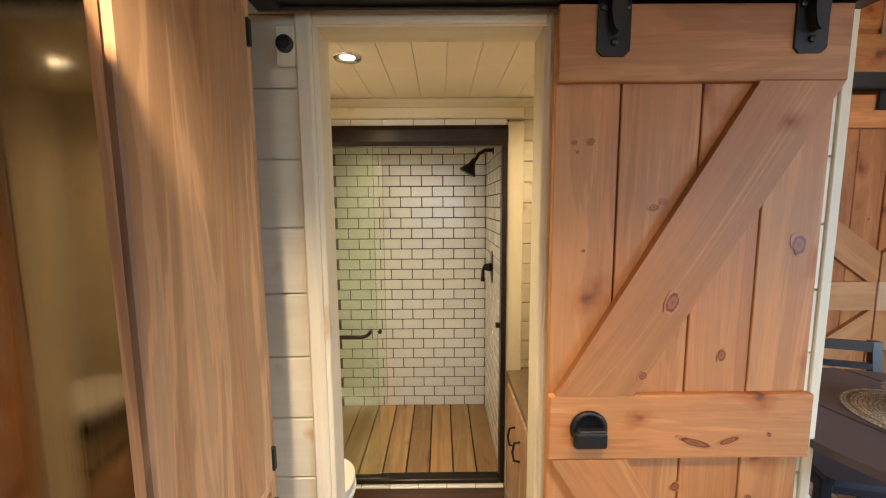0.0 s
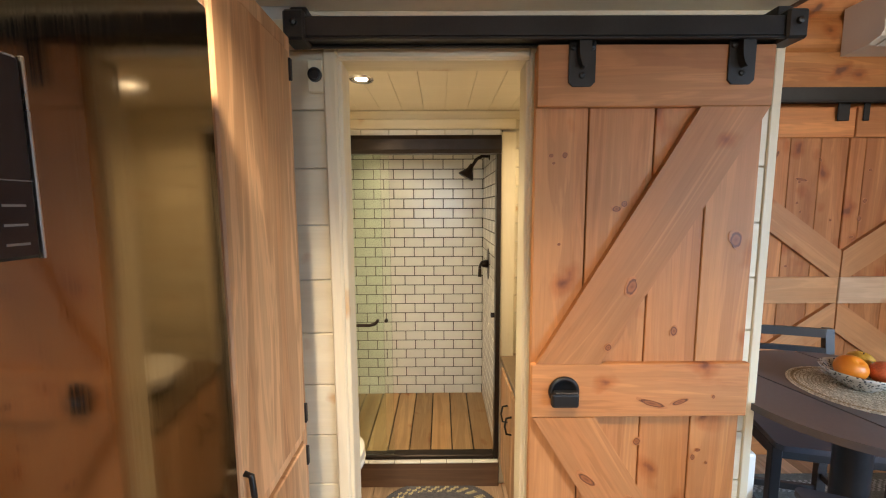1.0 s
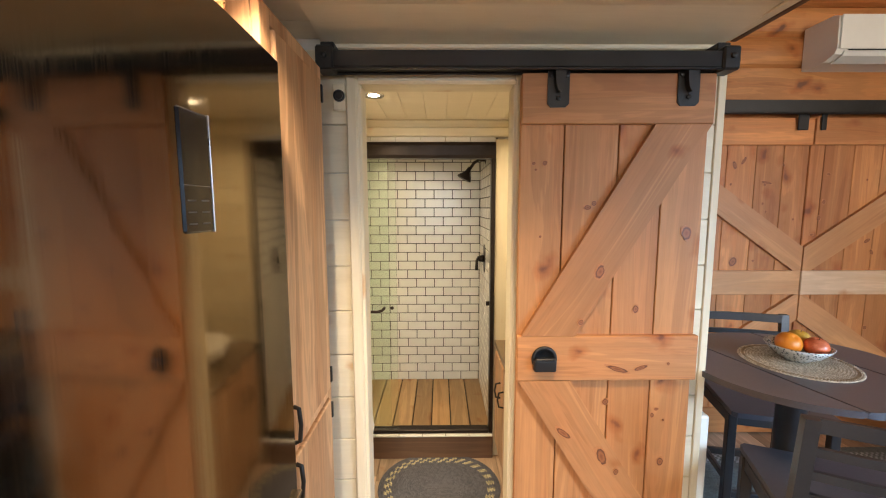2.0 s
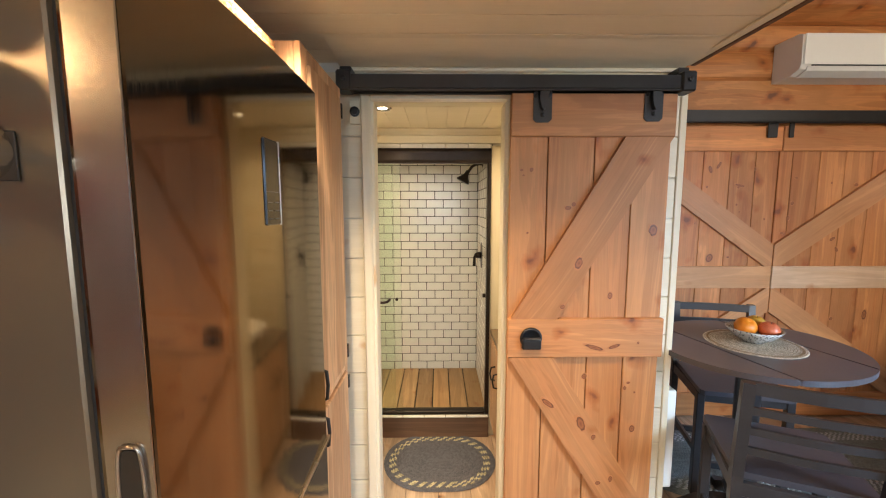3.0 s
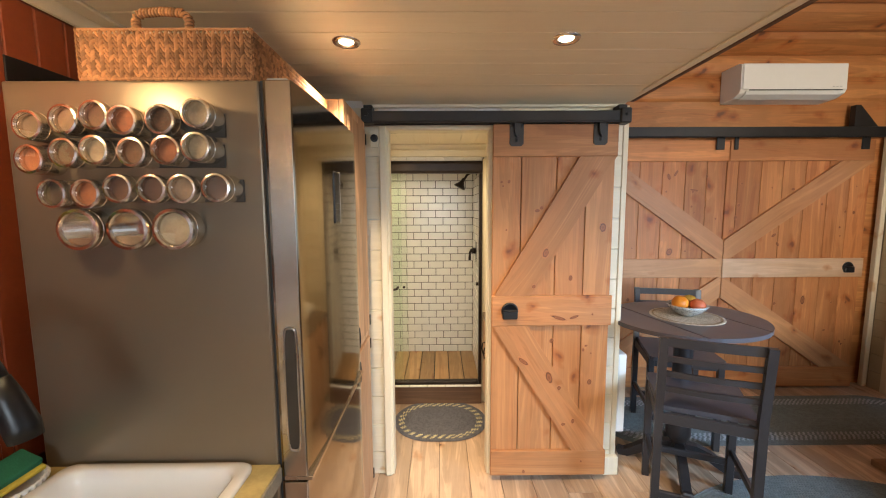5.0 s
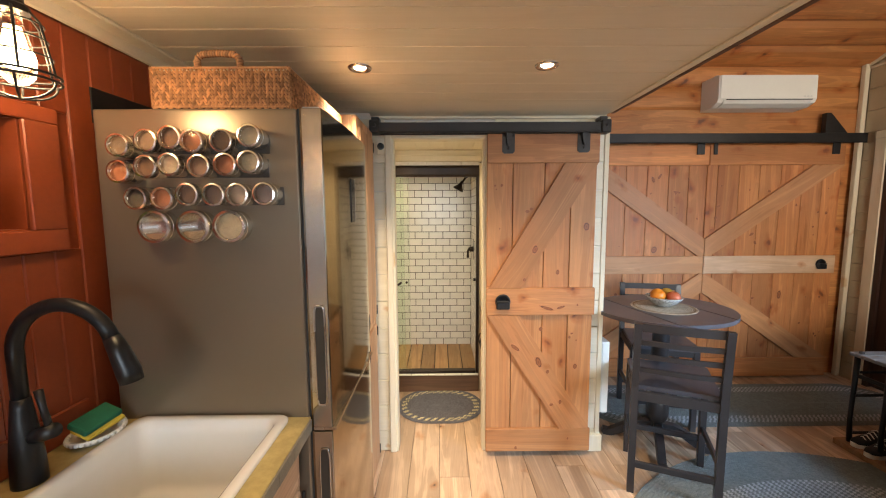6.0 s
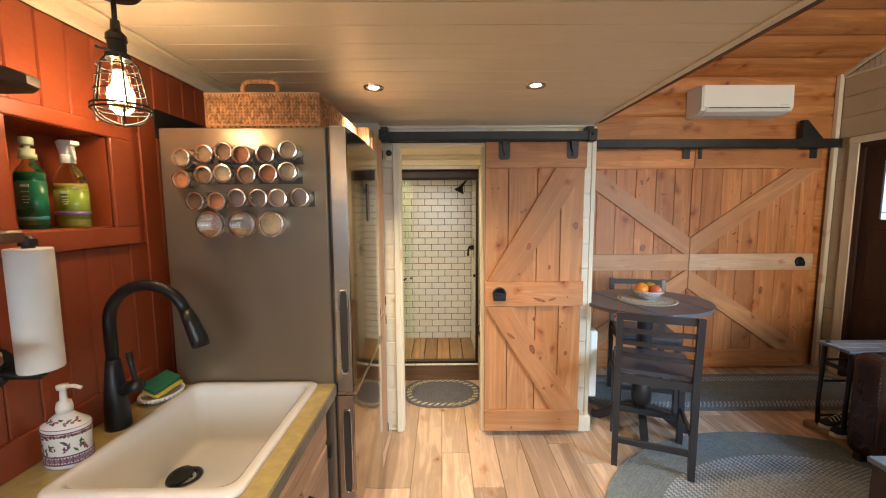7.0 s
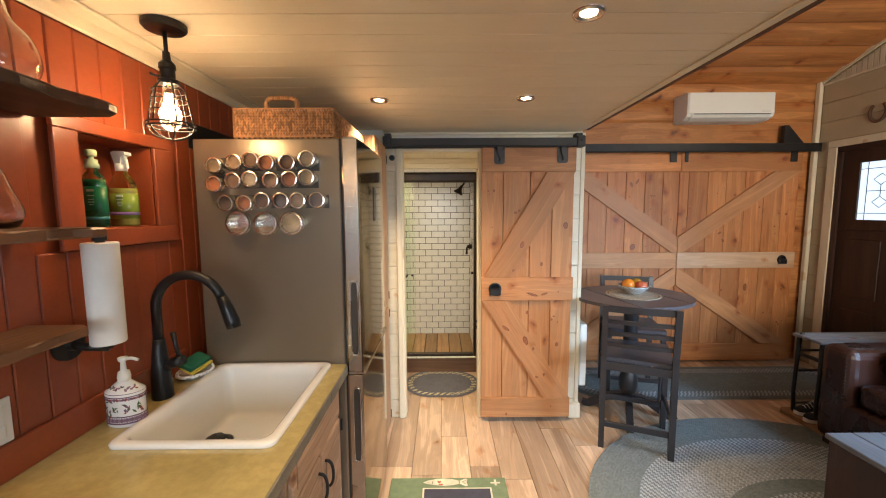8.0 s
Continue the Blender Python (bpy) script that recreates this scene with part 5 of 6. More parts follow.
part("foam", box_bm((0.062, 0.11, 0.012), 0.004, seg=2), sy_, sponge, at=pose(-1.015, -0.392, CZ + 0.041, 6, 22, -6))
cb = tagged(board("cutting_board", (-1.07, -1.28, CZ + 0.0005), (-0.80, -1.085, CZ + 0.018), wash_pine, None, 0.006), "pale wooden cutting board lying on the counter", "cutting board")

# red wall: niche trim, outlet
niche = thing("niche_frame", (LEFT, -0.59, 1.49), "barn-red painted board frame round the wall niche", "niche frame", kind="structure")
for lo, hi in (((LEFT, -0.82, NZ1), (LEFT + 0.014, -0.345, NZ1 + 0.042)), ((LEFT, -0.82, NZ0 - 0.060), (LEFT + 0.014, -0.345, NZ0)), ((LEFT, NY1, NZ0), (LEFT + 0.014, -0.345, NZ1)), ((LEFT, -0.82, NZ0), (LEFT + 0.014, NY0, NZ1))):
    board("frame_board", lo, hi, red_paint, niche, 0.003)
for lo, hi in (((LEFT - 0.149, NY0 + 0.0, NZ0), (LEFT, NY1, NZ0 + 0.004)), ((LEFT - 0.149, NY1 - 0.004, NZ0 + 0.004), (LEFT, NY1, NZ1)), ((LEFT - 0.149, NY0, NZ0 + 0.004), (LEFT, NY0 + 0.004, NZ1))):
    board("lining", lo, hi, red_paint, niche, 0.0)
tagged(board("trim_backsplash", (LEFT, -2.6, CZ + 0.0005), (LEFT + 0.012, -0.335, 1.035), red_paint, None, 0.003), "barn-red painted backsplash board along the counter", "trim", kind="structure")
outlet = thing("wall_outlet", (LEFT, -1.03, 1.06), "white wall outlet plate on the red wall", "outlet")
board("plate", (LEFT + 0.001, -1.06, 1.036), (LEFT + 0.007, -0.985, 1.15), plastic_white, outlet, 0.003)
for z in (1.067, 1.119):
    board("socket", (LEFT + 0.0072, -1.04, z - 0.016), (LEFT + 0.010, -1.005, z + 0.016), plastic_white, outlet, 0.002)


def bottle(x, y, z, r, prof, squash, liquid_h, shell, liquid, label_m, band_m, label_z, kind):
    """A clear bottle with liquid inside, a wrap label and bars of small print."""
    b = thing("cleaning_bottle", (x, y, z), kind, "cleaning bottle", "cleaning bottles")
    w = part("bottle", lathe_bm([(0, 0)] + [(r * f, h) for f, h in prof], 36, squash=squash), shell, b, "clear plastic shell", True, at=(x, y, z))
    w.visible_shadow = False
    inner = [(f, h) for f, h in prof if h < liquid_h]
    part("liquid", lathe_bm([(0, 0.002)] + [(r * f - 0.0015, h + 0.002) for f, h in inner] + [(r * inner[-1][0] - 0.0015, liquid_h), (0, liquid_h)], 36, squash=squash), liquid, b, "tinted liquid", True, at=(x, y, z))
    z0, z1 = label_z
    part("label", lathe_bm([(r + 0.0004, z0), (r + 0.0008, (z0 + z1) / 2), (r + 0.0004, z1)], 36, squash=squash), label_m, b, smooth=True, at=(x, y, z))
    part("label_band", lathe_bm([(r + 0.0010, z0 + 0.012), (r + 0.0012, z0 + 0.017), (r + 0.0010, z0 + 0.022)], 36, squash=squash), band_m, b, smooth=True, at=(x, y, z))
    for f, wd, th in ((0.86, 0.022, 0.007), (0.74, 0.020, 0.003), (0.64, 0.016, 0.002), (0.57, 0.018, 0.002), (0.50, 0.012, 0.002)):
        zz = z + z0 + (z1 - z0) * f
        board("text_bar", (x + 0.010 - wd / 2, y - r * squash - 0.0028, zz), (x + 0.010 + wd / 2, y - r * squash - 0.0012, zz + th), print_pale, b, 0.0)
    return b


print_pale = plain("print_pale", (0.60, 0.68, 0.58), 0.4)
amber, green = plain("amber_soap", (0.26, 0.23, 0.045), 0.12, 0, 0.1, 8, 0), plain("green_soap", (0.004, 0.085, 0.032), 0.12, 0, 0.1, 8, 0)
lab_green, lab_purple = plain("label_green", (0.21, 0.30, 0.035), 0.3), plain("label_purple", (0.20, 0.11, 0.30), 0.3)
lab_teal, lab_blue = plain("label_teal", (0.004, 0.105, 0.045), 0.25), plain("label_blue", (0.03, 0.22, 0.24), 0.3)
bare_plastic, pale_cap = glassy("bottle_plastic", (0.96, 0.97, 0.90), 0.04), plain("pale_cap", (0.46, 0.60, 0.42), 0.4)
BZ = NZ0 + 0.0045
# trigger spray
sx, sy = -1.132, -0.540
spray = bottle(sx, sy, BZ, 0.047, [(0.90, 0), (1, 0.006), (1, 0.118), (0.94, 0.140), (0.70, 0.165), (0.42, 0.182), (0.34, 0.190), (0.33, 0.206), (0, 0.206)], 0.62, 0.130, bare_plastic, amber, lab_green, lab_purple, (0.026, 0.112), "clear trigger spray bottle of yellow-green cleaner")
part("collar", lathe_bm([(0, 0), (0.018, 0), (0.018, 0.020), (0.014, 0.026), (0, 0.026)], 24), plastic_white, spray, smooth=True, at=(sx, sy, BZ + 0.190))
part("trigger_head", prism_bm([(-0.016, 0.0), (-0.026, 0.024), (-0.034, 0.042), (-0.02, 0.047), (0.02, 0.044), (0.038, 0.040), (0.040, 0.030), (0.018, 0.026), (0.012, 0.0)], -0.011, 0.011, 1), plastic_white, spray, at=pose(sx, sy, BZ + 0.212, 0, 0, -20))
part("trigger", tube_bm([(0.022, 0, 0.028), (0.031, 0, 0.008), (0.036, 0, -0.014)], [0.005, 0.0045, 0.003], 8), plastic_white, spray, at=pose(sx, sy, BZ + 0.212, 0, 0, -20))
# pump bottle
gx, gy = -1.138, -0.648
pumpb = bottle(gx, gy, BZ, 0.038, [(0.92, 0), (1, 0.005), (1, 0.135), (0.98, 0.150), (0.80, 0.164), (0.52, 0.174), (0.42, 0.182), (0.40, 0.196), (0, 0.196)], 0.62, 0.152, bare_plastic, green, lab_teal, lab_blue, (0.012, 0.130), "green soap bottle with a pale green pump cap")
part("collar", lathe_bm([(0, 0), (0.019, 0), (0.019, 0.014), (0.016, 0.017), (0.016, 0.028), (0.007, 0.030), (0.007, 0.038), (0, 0.038)], 24), pale_cap, pumpb, "pale green collar", True, at=(gx, gy, BZ + 0.188))
part("pump_head", lathe_bm([(0, 0), (0.014, 0), (0.015, 0.004), (0.015, 0.018), (0.011, 0.021), (0, 0.021)], 24), pale_cap, pumpb, "pale green pump head", True, at=(gx, gy, BZ + 0.2265))

# shelves on the red wall


def live_shelf(x1, y1, z0, z1, m, label, seed):
    r = random.Random(seed)
    s = thing("wall_shelf", (LEFT, y1, z0), label, "shelf", "wall shelves")
    front = [(x1 + 0.008 * math.sin(k * 0.9 + seed) + r.uniform(-0.005, 0.005), y1 - 0.02 - k * 0.034) for k in range(42)]
    out = [(LEFT + 0.001, y1)] + [(x1 - 0.03, y1 + 0.003)] + front + [(LEFT + 0.001, front[-1][1])]
    bm = prism_bm(out, z0, z1, 2)
    bmesh.ops.bevel(bm, geom=[e for e in bm.edges if abs(e.verts[0].co.z - e.verts[1].co.z) < 1e-6], offset=0.005, segments=1, affect="EDGES")
    part("plank", bm, m, s)
    fl = part("flange", lathe_bm([(0, 0), (0.040, 0), (0.040, 0.006), (0.016, 0.010), (0.014, 0.03), (0, 0.03)], 24), iron, s, "black pipe flange", at=pose(LEFT + 0.001, y1 - 0.34, z0 - 0.03, 0, 90))
    part("pipe", tube_bm([(LEFT + 0.03, y1 - 0.34, z0 - 0.015), (x1 - 0.05, y1 - 0.34, z0 - 0.015)], 0.0145, 12), iron, s, smooth=True)


live_shelf(-0.865, -0.850, 1.853, 1.880, shelf_dark, "dark live-edge wooden wall shelf", 1)
live_shelf(-0.872, -0.915, 1.540, 1.565, shelf_live, "brown live-edge wooden wall shelf", 2)
live_shelf(-0.920, -0.925, 1.288, 1.312, shelf_live, "brown live-edge wooden wall shelf", 3)


def goblet(x, y, z, prof, label):
    g = thing("glass_vase", (x, y, z), label, "glassware", "glassware on shelves")
    fine = []
    for i in range(len(prof) - 1):
        q = [Vector(prof[max(0, min(len(prof) - 1, i + d))]) for d in (-1, 0, 1, 2)]
        for u in (0, 0.25, 0.5, 0.75):
            v = 0.5 * (2 * q[1] + (q[2] - q[0]) * u + (2 * q[0] - 5 * q[1] + 4 * q[2] - q[3]) * u * u + (3 * q[1] - q[0] - 3 * q[2] + q[3]) * u ** 3)
            fine.append((max(0.0, v.x), max(0.0, v.y)))
    fine.append(prof[-1])
    ob = part("glass_body", lathe_bm(fine, 48), clear, g, smooth=True, at=(x, y, z + 0.0005))
    ob.visible_shadow = False


goblet(-1.005, -1.03, 1.880, [(0, 0), (0.045, 0), (0.075, 0.02), (0.088, 0.06), (0.075, 0.11), (0.045, 0.15), (0.035, 0.20), (0.040, 0.23), (0.037, 0.23), (0.032, 0.20), (0.042, 0.15), (0.072, 0.11), (0.085, 0.06), (0.072, 0.022), (0.04, 0.004), (0, 0.004)], "clear round-bellied glass vase on the shelf")
goblet(-1.02, -1.05, 1.565, [(0, 0), (0.035, 0), (0.050, 0.01), (0.058, 0.04), (0.045, 0.08), (0.030, 0.13), (0.028, 0.13), (0.042, 0.08), (0.055, 0.04), (0.047, 0.013), (0, 0.006)], "clear tapering glass jar on the shelf")
goblet(-1.02, -1.11, 1.312, [(0, 0), (0.040, 0), (0.042, 0.10), (0.040, 0.10), (0.038, 0.006), (0, 0.006)], "clear glass mug on the shelf")

towel = thing("paper_towel_holder", (-1.000, -0.80, 1.2), "paper towel roll on a black pipe holder", "paper towel")
part("roll", lathe_bm([(0.018, -0.006), (0.041, -0.006), (0.043, -0.003), (0.043, 0.287), (0.041, 0.290), (0.018, 0.290)], 96), paper, towel, smooth=False, at=(-1.000, -0.80, 1.226))
part("rod", tube_bm([(-1.000, -0.80, 1.205), (-1.000, -0.80, 1.545)], 0.012, 14), iron, towel, smooth=True)
part("cap", lathe_bm([(0, 0), (0.018, 0), (0.018, 0.016), (0, 0.018)], 18), iron, towel, at=(-1.000, -0.80, 1.522))
part("arm", tube_bm([(-1.098, -0.825, 1.228), (-1.05, -0.815, 1.212), (-1.000, -0.80, 1.206)], 0.012, 12), iron, towel, smooth=True)
part("flange", lathe_bm([(0, 0), (0.050, 0), (0.050, 0.008), (0.022, 0.014), (0.020, 0.03), (0, 0.03)], 24), iron, towel, at=pose(LEFT + 0.001, -0.825, 1.228, 0, 90))

board_vent = tagged(board('wall_recess', (LEFT - 0.002, -0.22, 1.875), (LEFT + 0.004, 0.30, 1.985), matte_black, None, 0.001), 'dark vent opening in the red wall over the fridge', 'vent')
chip_m = plain("bare_plaster_chip", (0.55, 0.42, 0.33), 0.8)
for cy, cz in ((-0.405, 1.985), (-0.412, 1.962)):
    tagged(part("paint_chip", prism_bm(oval(0, 0, 0.006, 0.0035, 9), 0, 0.0006, 2), chip_m, at=pose(LEFT + 0.0002, cy, cz, 0, 90, 0)), "small pale chip in the red wall paint", "paint chip", "paint chips", "structure")
# pendant
pend = thing("pendant_lamp", (-0.885, -0.632, LOFT_Z), "black cage pendant lamp with a glowing filament bulb", "pendant lamp")
PXY = (-0.885, -0.632)
part("canopy", lathe_bm([(0, 0), (0.062, 0), (0.062, -0.012), (0.055, -0.020), (0.012, -0.024), (0, -0.024)], 32), iron, pend, at=(*PXY, LOFT_Z - 0.0005))
part("stem", tube_bm([(*PXY, LOFT_Z - 0.02), (*PXY, 2.085)], 0.006, 10), iron, pend, smooth=True)
part("socket", lathe_bm([(0, 0.10), (0.010, 0.10), (0.012, 0.075), (0.023, 0.062), (0.024, 0.048), (0.021, 0.046), (0.021, 0.018), (0.029, 0.012), (0.029, 0.0), (0, 0.0)], 28), iron, pend, at=(*PXY, 2.005))
part("switch", tube_bm([(PXY[0] - 0.018, PXY[1], 2.030), (PXY[0] - 0.046, PXY[1], 2.036), (PXY[0] - 0.054, PXY[1], 2.040)], [0.004, 0.003, 0.006], 8), iron, pend, smooth=True)
bulb = part("bulb", lathe_bm([(0, 0.15), (0.014, 0.148), (0.016, 0.125), (0.024, 0.09), (0.031, 0.05), (0.028, 0.02), (0.015, 0.004), (0, 0)], 28), clear, pend, "clear bulb", True, at=(*PXY, 1.860))
bulb.visible_shadow = False
fil = bmesh.new()
for k in range(8):
    a = 2 * math.pi * k / 8
    tube_bm([(0.006 * math.cos(a), 0.006 * math.sin(a), 0.115), (0.016 * math.cos(a), 0.016 * math.sin(a), 0.040)], 0.0026, 6, bm=fil)
part("filament", fil, bulb_glow, bulb, "glowing filament", at=(*PXY, 1.860))
prof = [(0.029, 2.010), (0.045, 1.988), (0.053, 1.94), (0.063, 1.880)]
for k in range(6):
    a = 2 * math.pi * (k + 0.3) / 6
    part("cage_rib", tube_bm([(r * math.cos(a), r * math.sin(a), z) for r, z in prof], 0.0024, 6), iron, pend, at=(*PXY, 0), smooth=True)
for r, z in ((0.0465, 1.985), (0.0505, 1.955), (0.0560, 1.920)):
    part("cage_hoop", tube_bm([(r * math.cos(t), r * math.sin(t), z) for t in (2 * math.pi * j / 32 for j in range(32))], 0.0018, 6, True), iron, pend, at=(*PXY, 0), smooth=True)
for z in (1.883, 1.872):
    part("guard_hoop", tube_bm([(0.066 * math.cos(t), 0.066 * math.sin(t), z) for t in (2 * math.pi * j / 36 for j in range(36))], 0.0028, 6, True), iron, pend, at=(*PXY, 0), smooth=True)
for k in range(3):
    a = math.pi * (k + 0.2) / 3
    part("guard_bow", tube_bm([(0.066 * math.cos(u) * math.cos(a), 0.066 * math.cos(u) * math.sin(a), 1.872 - 0.038 * math.sin(u)) for u in (math.pi * j / 12 for j in range(13))], 0.0024, 6), iron, pend, at=(*PXY, 0), smooth=True)

copy_thing(pend, Matrix.Translation((-0.885, -2.25, LOFT_Z)))

# small fittings on the partition
stop = thing("door_hook", (-0.385, 0.95, 1.98), "white block with a round black hook plate", "hook")
board("block", (-0.398, 0.938, 1.935), (-0.352, 0.954, 2.03), white_trim, stop, 0.003)
part("disc", lathe_bm([(0, 0.004), (0.012, 0.004), (0.015, 0.009), (0.020, 0.008), (0.021, 0)], 24), matte_black, stop, at=pose(-0.374, 0.9375, 1.985, 90))
heat = thing("wall_heater", (1.07, 1.2, 0.22), "slim white wall-hung panel heater", "heater")
board("panel", (1.062, 1.02, 0.215), (1.118, 1.55, 0.715), plastic_white, heat, 0.010, seg=2)
board("bracket", (1.0345, 1.1, 0.3), (1.0618, 1.4, 0.6), plastic_grey, heat, 0.002)
sw = thing("light_switch", (1.04, 1.09, 1.42), "white light switch plate on the corner", "light switch")
board("plate", (1.0345, 1.06, 1.33), (1.048, 1.13, 1.46), plastic_white, sw, 0.003)
board("toggle", (1.0482, 1.085, 1.38), (1.054, 1.105, 1.41), plastic_white, sw, 0.002)

# air conditioner
ac = thing("air_conditioner", (2.75, 2.0, 2.45), "white wall-mounted split air conditioner", "air conditioner")
prof = [(2.089, 2.715), (1.90, 2.715), (1.872, 2.700), (1.868, 2.515), (1.882, 2.488), (1.95, 2.462), (2.089, 2.455)]
part("casing", prism_bm(prof, 2.335, 3.170, 0), plastic_white, ac)
board("front_panel", (2.345, 1.860, 2.512), (3.160, 1.8675, 2.706), plastic_white, ac, 0.003)
part("louver", prism_bm([(1.872, 2.505), (1.884, 2.484), (1.945, 2.459), (1.940, 2.453), (1.879, 2.478), (1.866, 2.503)], 2.38, 3.125, 0), plain("louver_white", (0.72, 0.70, 0.65), 0.22, 0, 0.02, 8, 0), ac)
board("gap", (2.40, 1.8590, 2.5055), (3.13, 1.8672, 2.5112), rubber, ac, 0.001)
for k in range(3):
    board("mark_bar", (3.05 + k * 0.028, 1.8592, 2.530), (3.068 + k * 0.028, 1.8598, 2.535), plastic_grey, ac, 0.0)
hk = tagged(part("hook", tube_bm([(1.50, 1.70, roof_z(1.70) - 0.03), (1.50, 1.70, roof_z(1.70) - 0.055), (1.53, 1.69, roof_z(1.70) - 0.062), (1.545, 1.69, roof_z(1.70) - 0.048)], 0.004, 8), iron, smooth=True), "small black hook screwed into the pine ceiling", "hook")

# ---------------- dining corner ----------------
TX, TY, TZ, TR = 1.455, 1.018, 0.945, 0.441
table = thing("round_table", (TX, TY, 0), "round dark grey drop-leaf pedestal table", "table")
cut0 = 0.205


def leaf_bm(x0, x1):
    pts = []
    steps = 28
    a0, a1 = max(-TR, x0), min(TR, x1)
    for k in range(steps + 1):
        t = math.acos(max(-1, min(1, a1 / TR))) + (math.acos(max(-1, min(1, a0 / TR))) - math.acos(max(-1, min(1, a1 / TR)))) * k / steps
        pts.append((TR * math.cos(t), TR * math.sin(t)))
    pts += [(x, -y) for x, y in reversed(pts)]
    clean = []
    for p in pts:
        if not clean or (Vector(p) - Vector(clean[-1])).length > 1e-4:
            clean.append(p)
    if (Vector(clean[0]) - Vector(clean[-1])).length < 1e-4:
        clean.pop()
    bm = prism_bm(clean, 0, 0.024, 2)
    bmesh.ops.bevel(bm, geom=[e for e in bm.edges if abs(e.verts[0].co.z - e.verts[1].co.z) < 1e-6], offset=0.004, segments=2, affect="EDGES")
    return bm


tm = pose(TX, TY, TZ - 0.024, 0, 0, 13) @ Matrix.Diagonal((1, 0.885, 1, 1))
for nm, x0, x1 in (("leaf", -TR, -cut0 - 0.0015), ("tabletop", -cut0, cut0), ("leaf", cut0 + 0.0015, TR)):
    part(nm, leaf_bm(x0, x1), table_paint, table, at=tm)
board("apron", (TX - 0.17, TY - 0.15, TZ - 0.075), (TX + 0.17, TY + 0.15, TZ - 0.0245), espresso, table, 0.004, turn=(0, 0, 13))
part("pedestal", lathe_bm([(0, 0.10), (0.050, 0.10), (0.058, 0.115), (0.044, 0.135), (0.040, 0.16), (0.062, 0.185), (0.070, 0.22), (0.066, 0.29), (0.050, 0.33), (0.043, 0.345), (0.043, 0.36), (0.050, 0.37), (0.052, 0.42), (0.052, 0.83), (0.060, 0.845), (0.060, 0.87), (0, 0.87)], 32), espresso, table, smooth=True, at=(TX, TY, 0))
for k in range(4):
    curve = [(0.03, 0.155), (0.10, 0.150), (0.18, 0.120), (0.25, 0.070), (0.30, 0.040), (0.335, 0.045), (0.345, 0.020), (0.33, 0.0), (0.28, 0.0), (0.22, 0.030), (0.14, 0.085), (0.03, 0.100)]
    part("foot", prism_bm(curve, -0.024, 0.024, 1), espresso, table, at=pose(TX, TY, 0.002, 0, 0, 90 * k + 68))


def bar_chair():
    c = thing("dining_chair", (0, 0, 0), "dark grey-brown painted counter-height ladder-back chair", "chair", "chairs round the table")
    for sx in (-1, 1):
        x = sx * 0.207
        post_out = [(-0.018, 0.0), (0.018, 0.0), (0.020, 0.45), (0.020, 0.62), (-0.028, 0.99), (-0.060, 0.99), (-0.018, 0.62), (-0.020, 0.45)]
        part("back_post", prism_bm([(y, z) for y, z in post_out], x - 0.018, x + 0.018, 0), espresso, c)
        board("front_leg", (x - 0.019 - sx * 0.0, 0.375, 0), (x + 0.019, 0.413, 0.598), espresso, c, 0.003)
        board("side_stretcher", (x - 0.010, 0.021, 0.235), (x + 0.010, 0.374, 0.268), espresso, c, 0.003)
        board("side_rail", (x - 0.012, 0.021, 0.545), (x + 0.012, 0.374, 0.597), espresso, c, 0.002)
    board("seat_rail", (-0.192, 0.382, 0.545), (0.192, 0.406, 0.597), espresso, c, 0.002)
    board("front_stretcher", (-0.192, 0.383, 0.165), (0.192, 0.405, 0.200), espresso, c, 0.003)
    board("rear_stretcher", (-0.192, -0.010, 0.148), (0.192, 0.010, 0.186), espresso, c, 0.003)
    board("rear_rail", (-0.192, -0.010, 0.545), (0.192, 0.014, 0.597), espresso, c, 0.002)
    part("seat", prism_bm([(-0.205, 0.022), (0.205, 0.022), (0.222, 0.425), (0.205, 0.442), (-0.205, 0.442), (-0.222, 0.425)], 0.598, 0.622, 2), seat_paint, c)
    for z0, hgt in ((0.945, 0.044), (0.868, 0.027), (0.790, 0.027), (0.712, 0.027)):
        yc = -0.002 - (z0 - 0.62) / 0.37 * 0.042
        part("slat", prism_bm([(-0.192, yc), (-0.09, yc - 0.010), (0.0, yc - 0.014), (0.09, yc - 0.010), (0.192, yc), (0.192, yc + 0.014), (0.09, yc + 0.004), (0.0, yc), (-0.09, yc + 0.004), (-0.192, yc + 0.014)], z0, z0 + hgt, 2), espresso, c)
    return c


chair = bar_chair()
copy_thing(chair, pose(1.69, 1.585, 0, 0, 0, 166))
chair.matrix_basis = pose(1.250, 0.490, 0.0, 0, 0, -23)

jute = [plain("jute_" + nm, c, 0.85, 0, 0.2, 30, 0.5, 0, 0.45) for nm, c in (("pale", (0.74, 0.63, 0.47)), ("brown", (0.42, 0.30, 0.17)))]
mat_c = (1.468, 1.03)
pm = thing("placemat", (*mat_c, TZ), "round braided jute placemat on the table", "placemat")
plait_mesh("plait", [(oval(0, 0, r, r, 48), k % 2 if k < 3 else 0) for k, r in enumerate([0.190 - 0.0110 * j for j in range(17)])], 0.0145, 0.011, 0.005, 0.0012, jute, pm, (*mat_c, TZ))
part("core", lathe_bm([(0, 0), (0.190, 0), (0.190, 0.003), (0, 0.003)], 48), jute[1], pm, at=(*mat_c, TZ + 0.0004))
bowl_m, bn, bl, bb = shader("speckled_bowl")
bv = bn.new("ShaderNodeTexVoronoi")
bv.inputs["Scale"].default_value = 110
bl.new(coords(bn, bl), bv.inputs["Vector"])
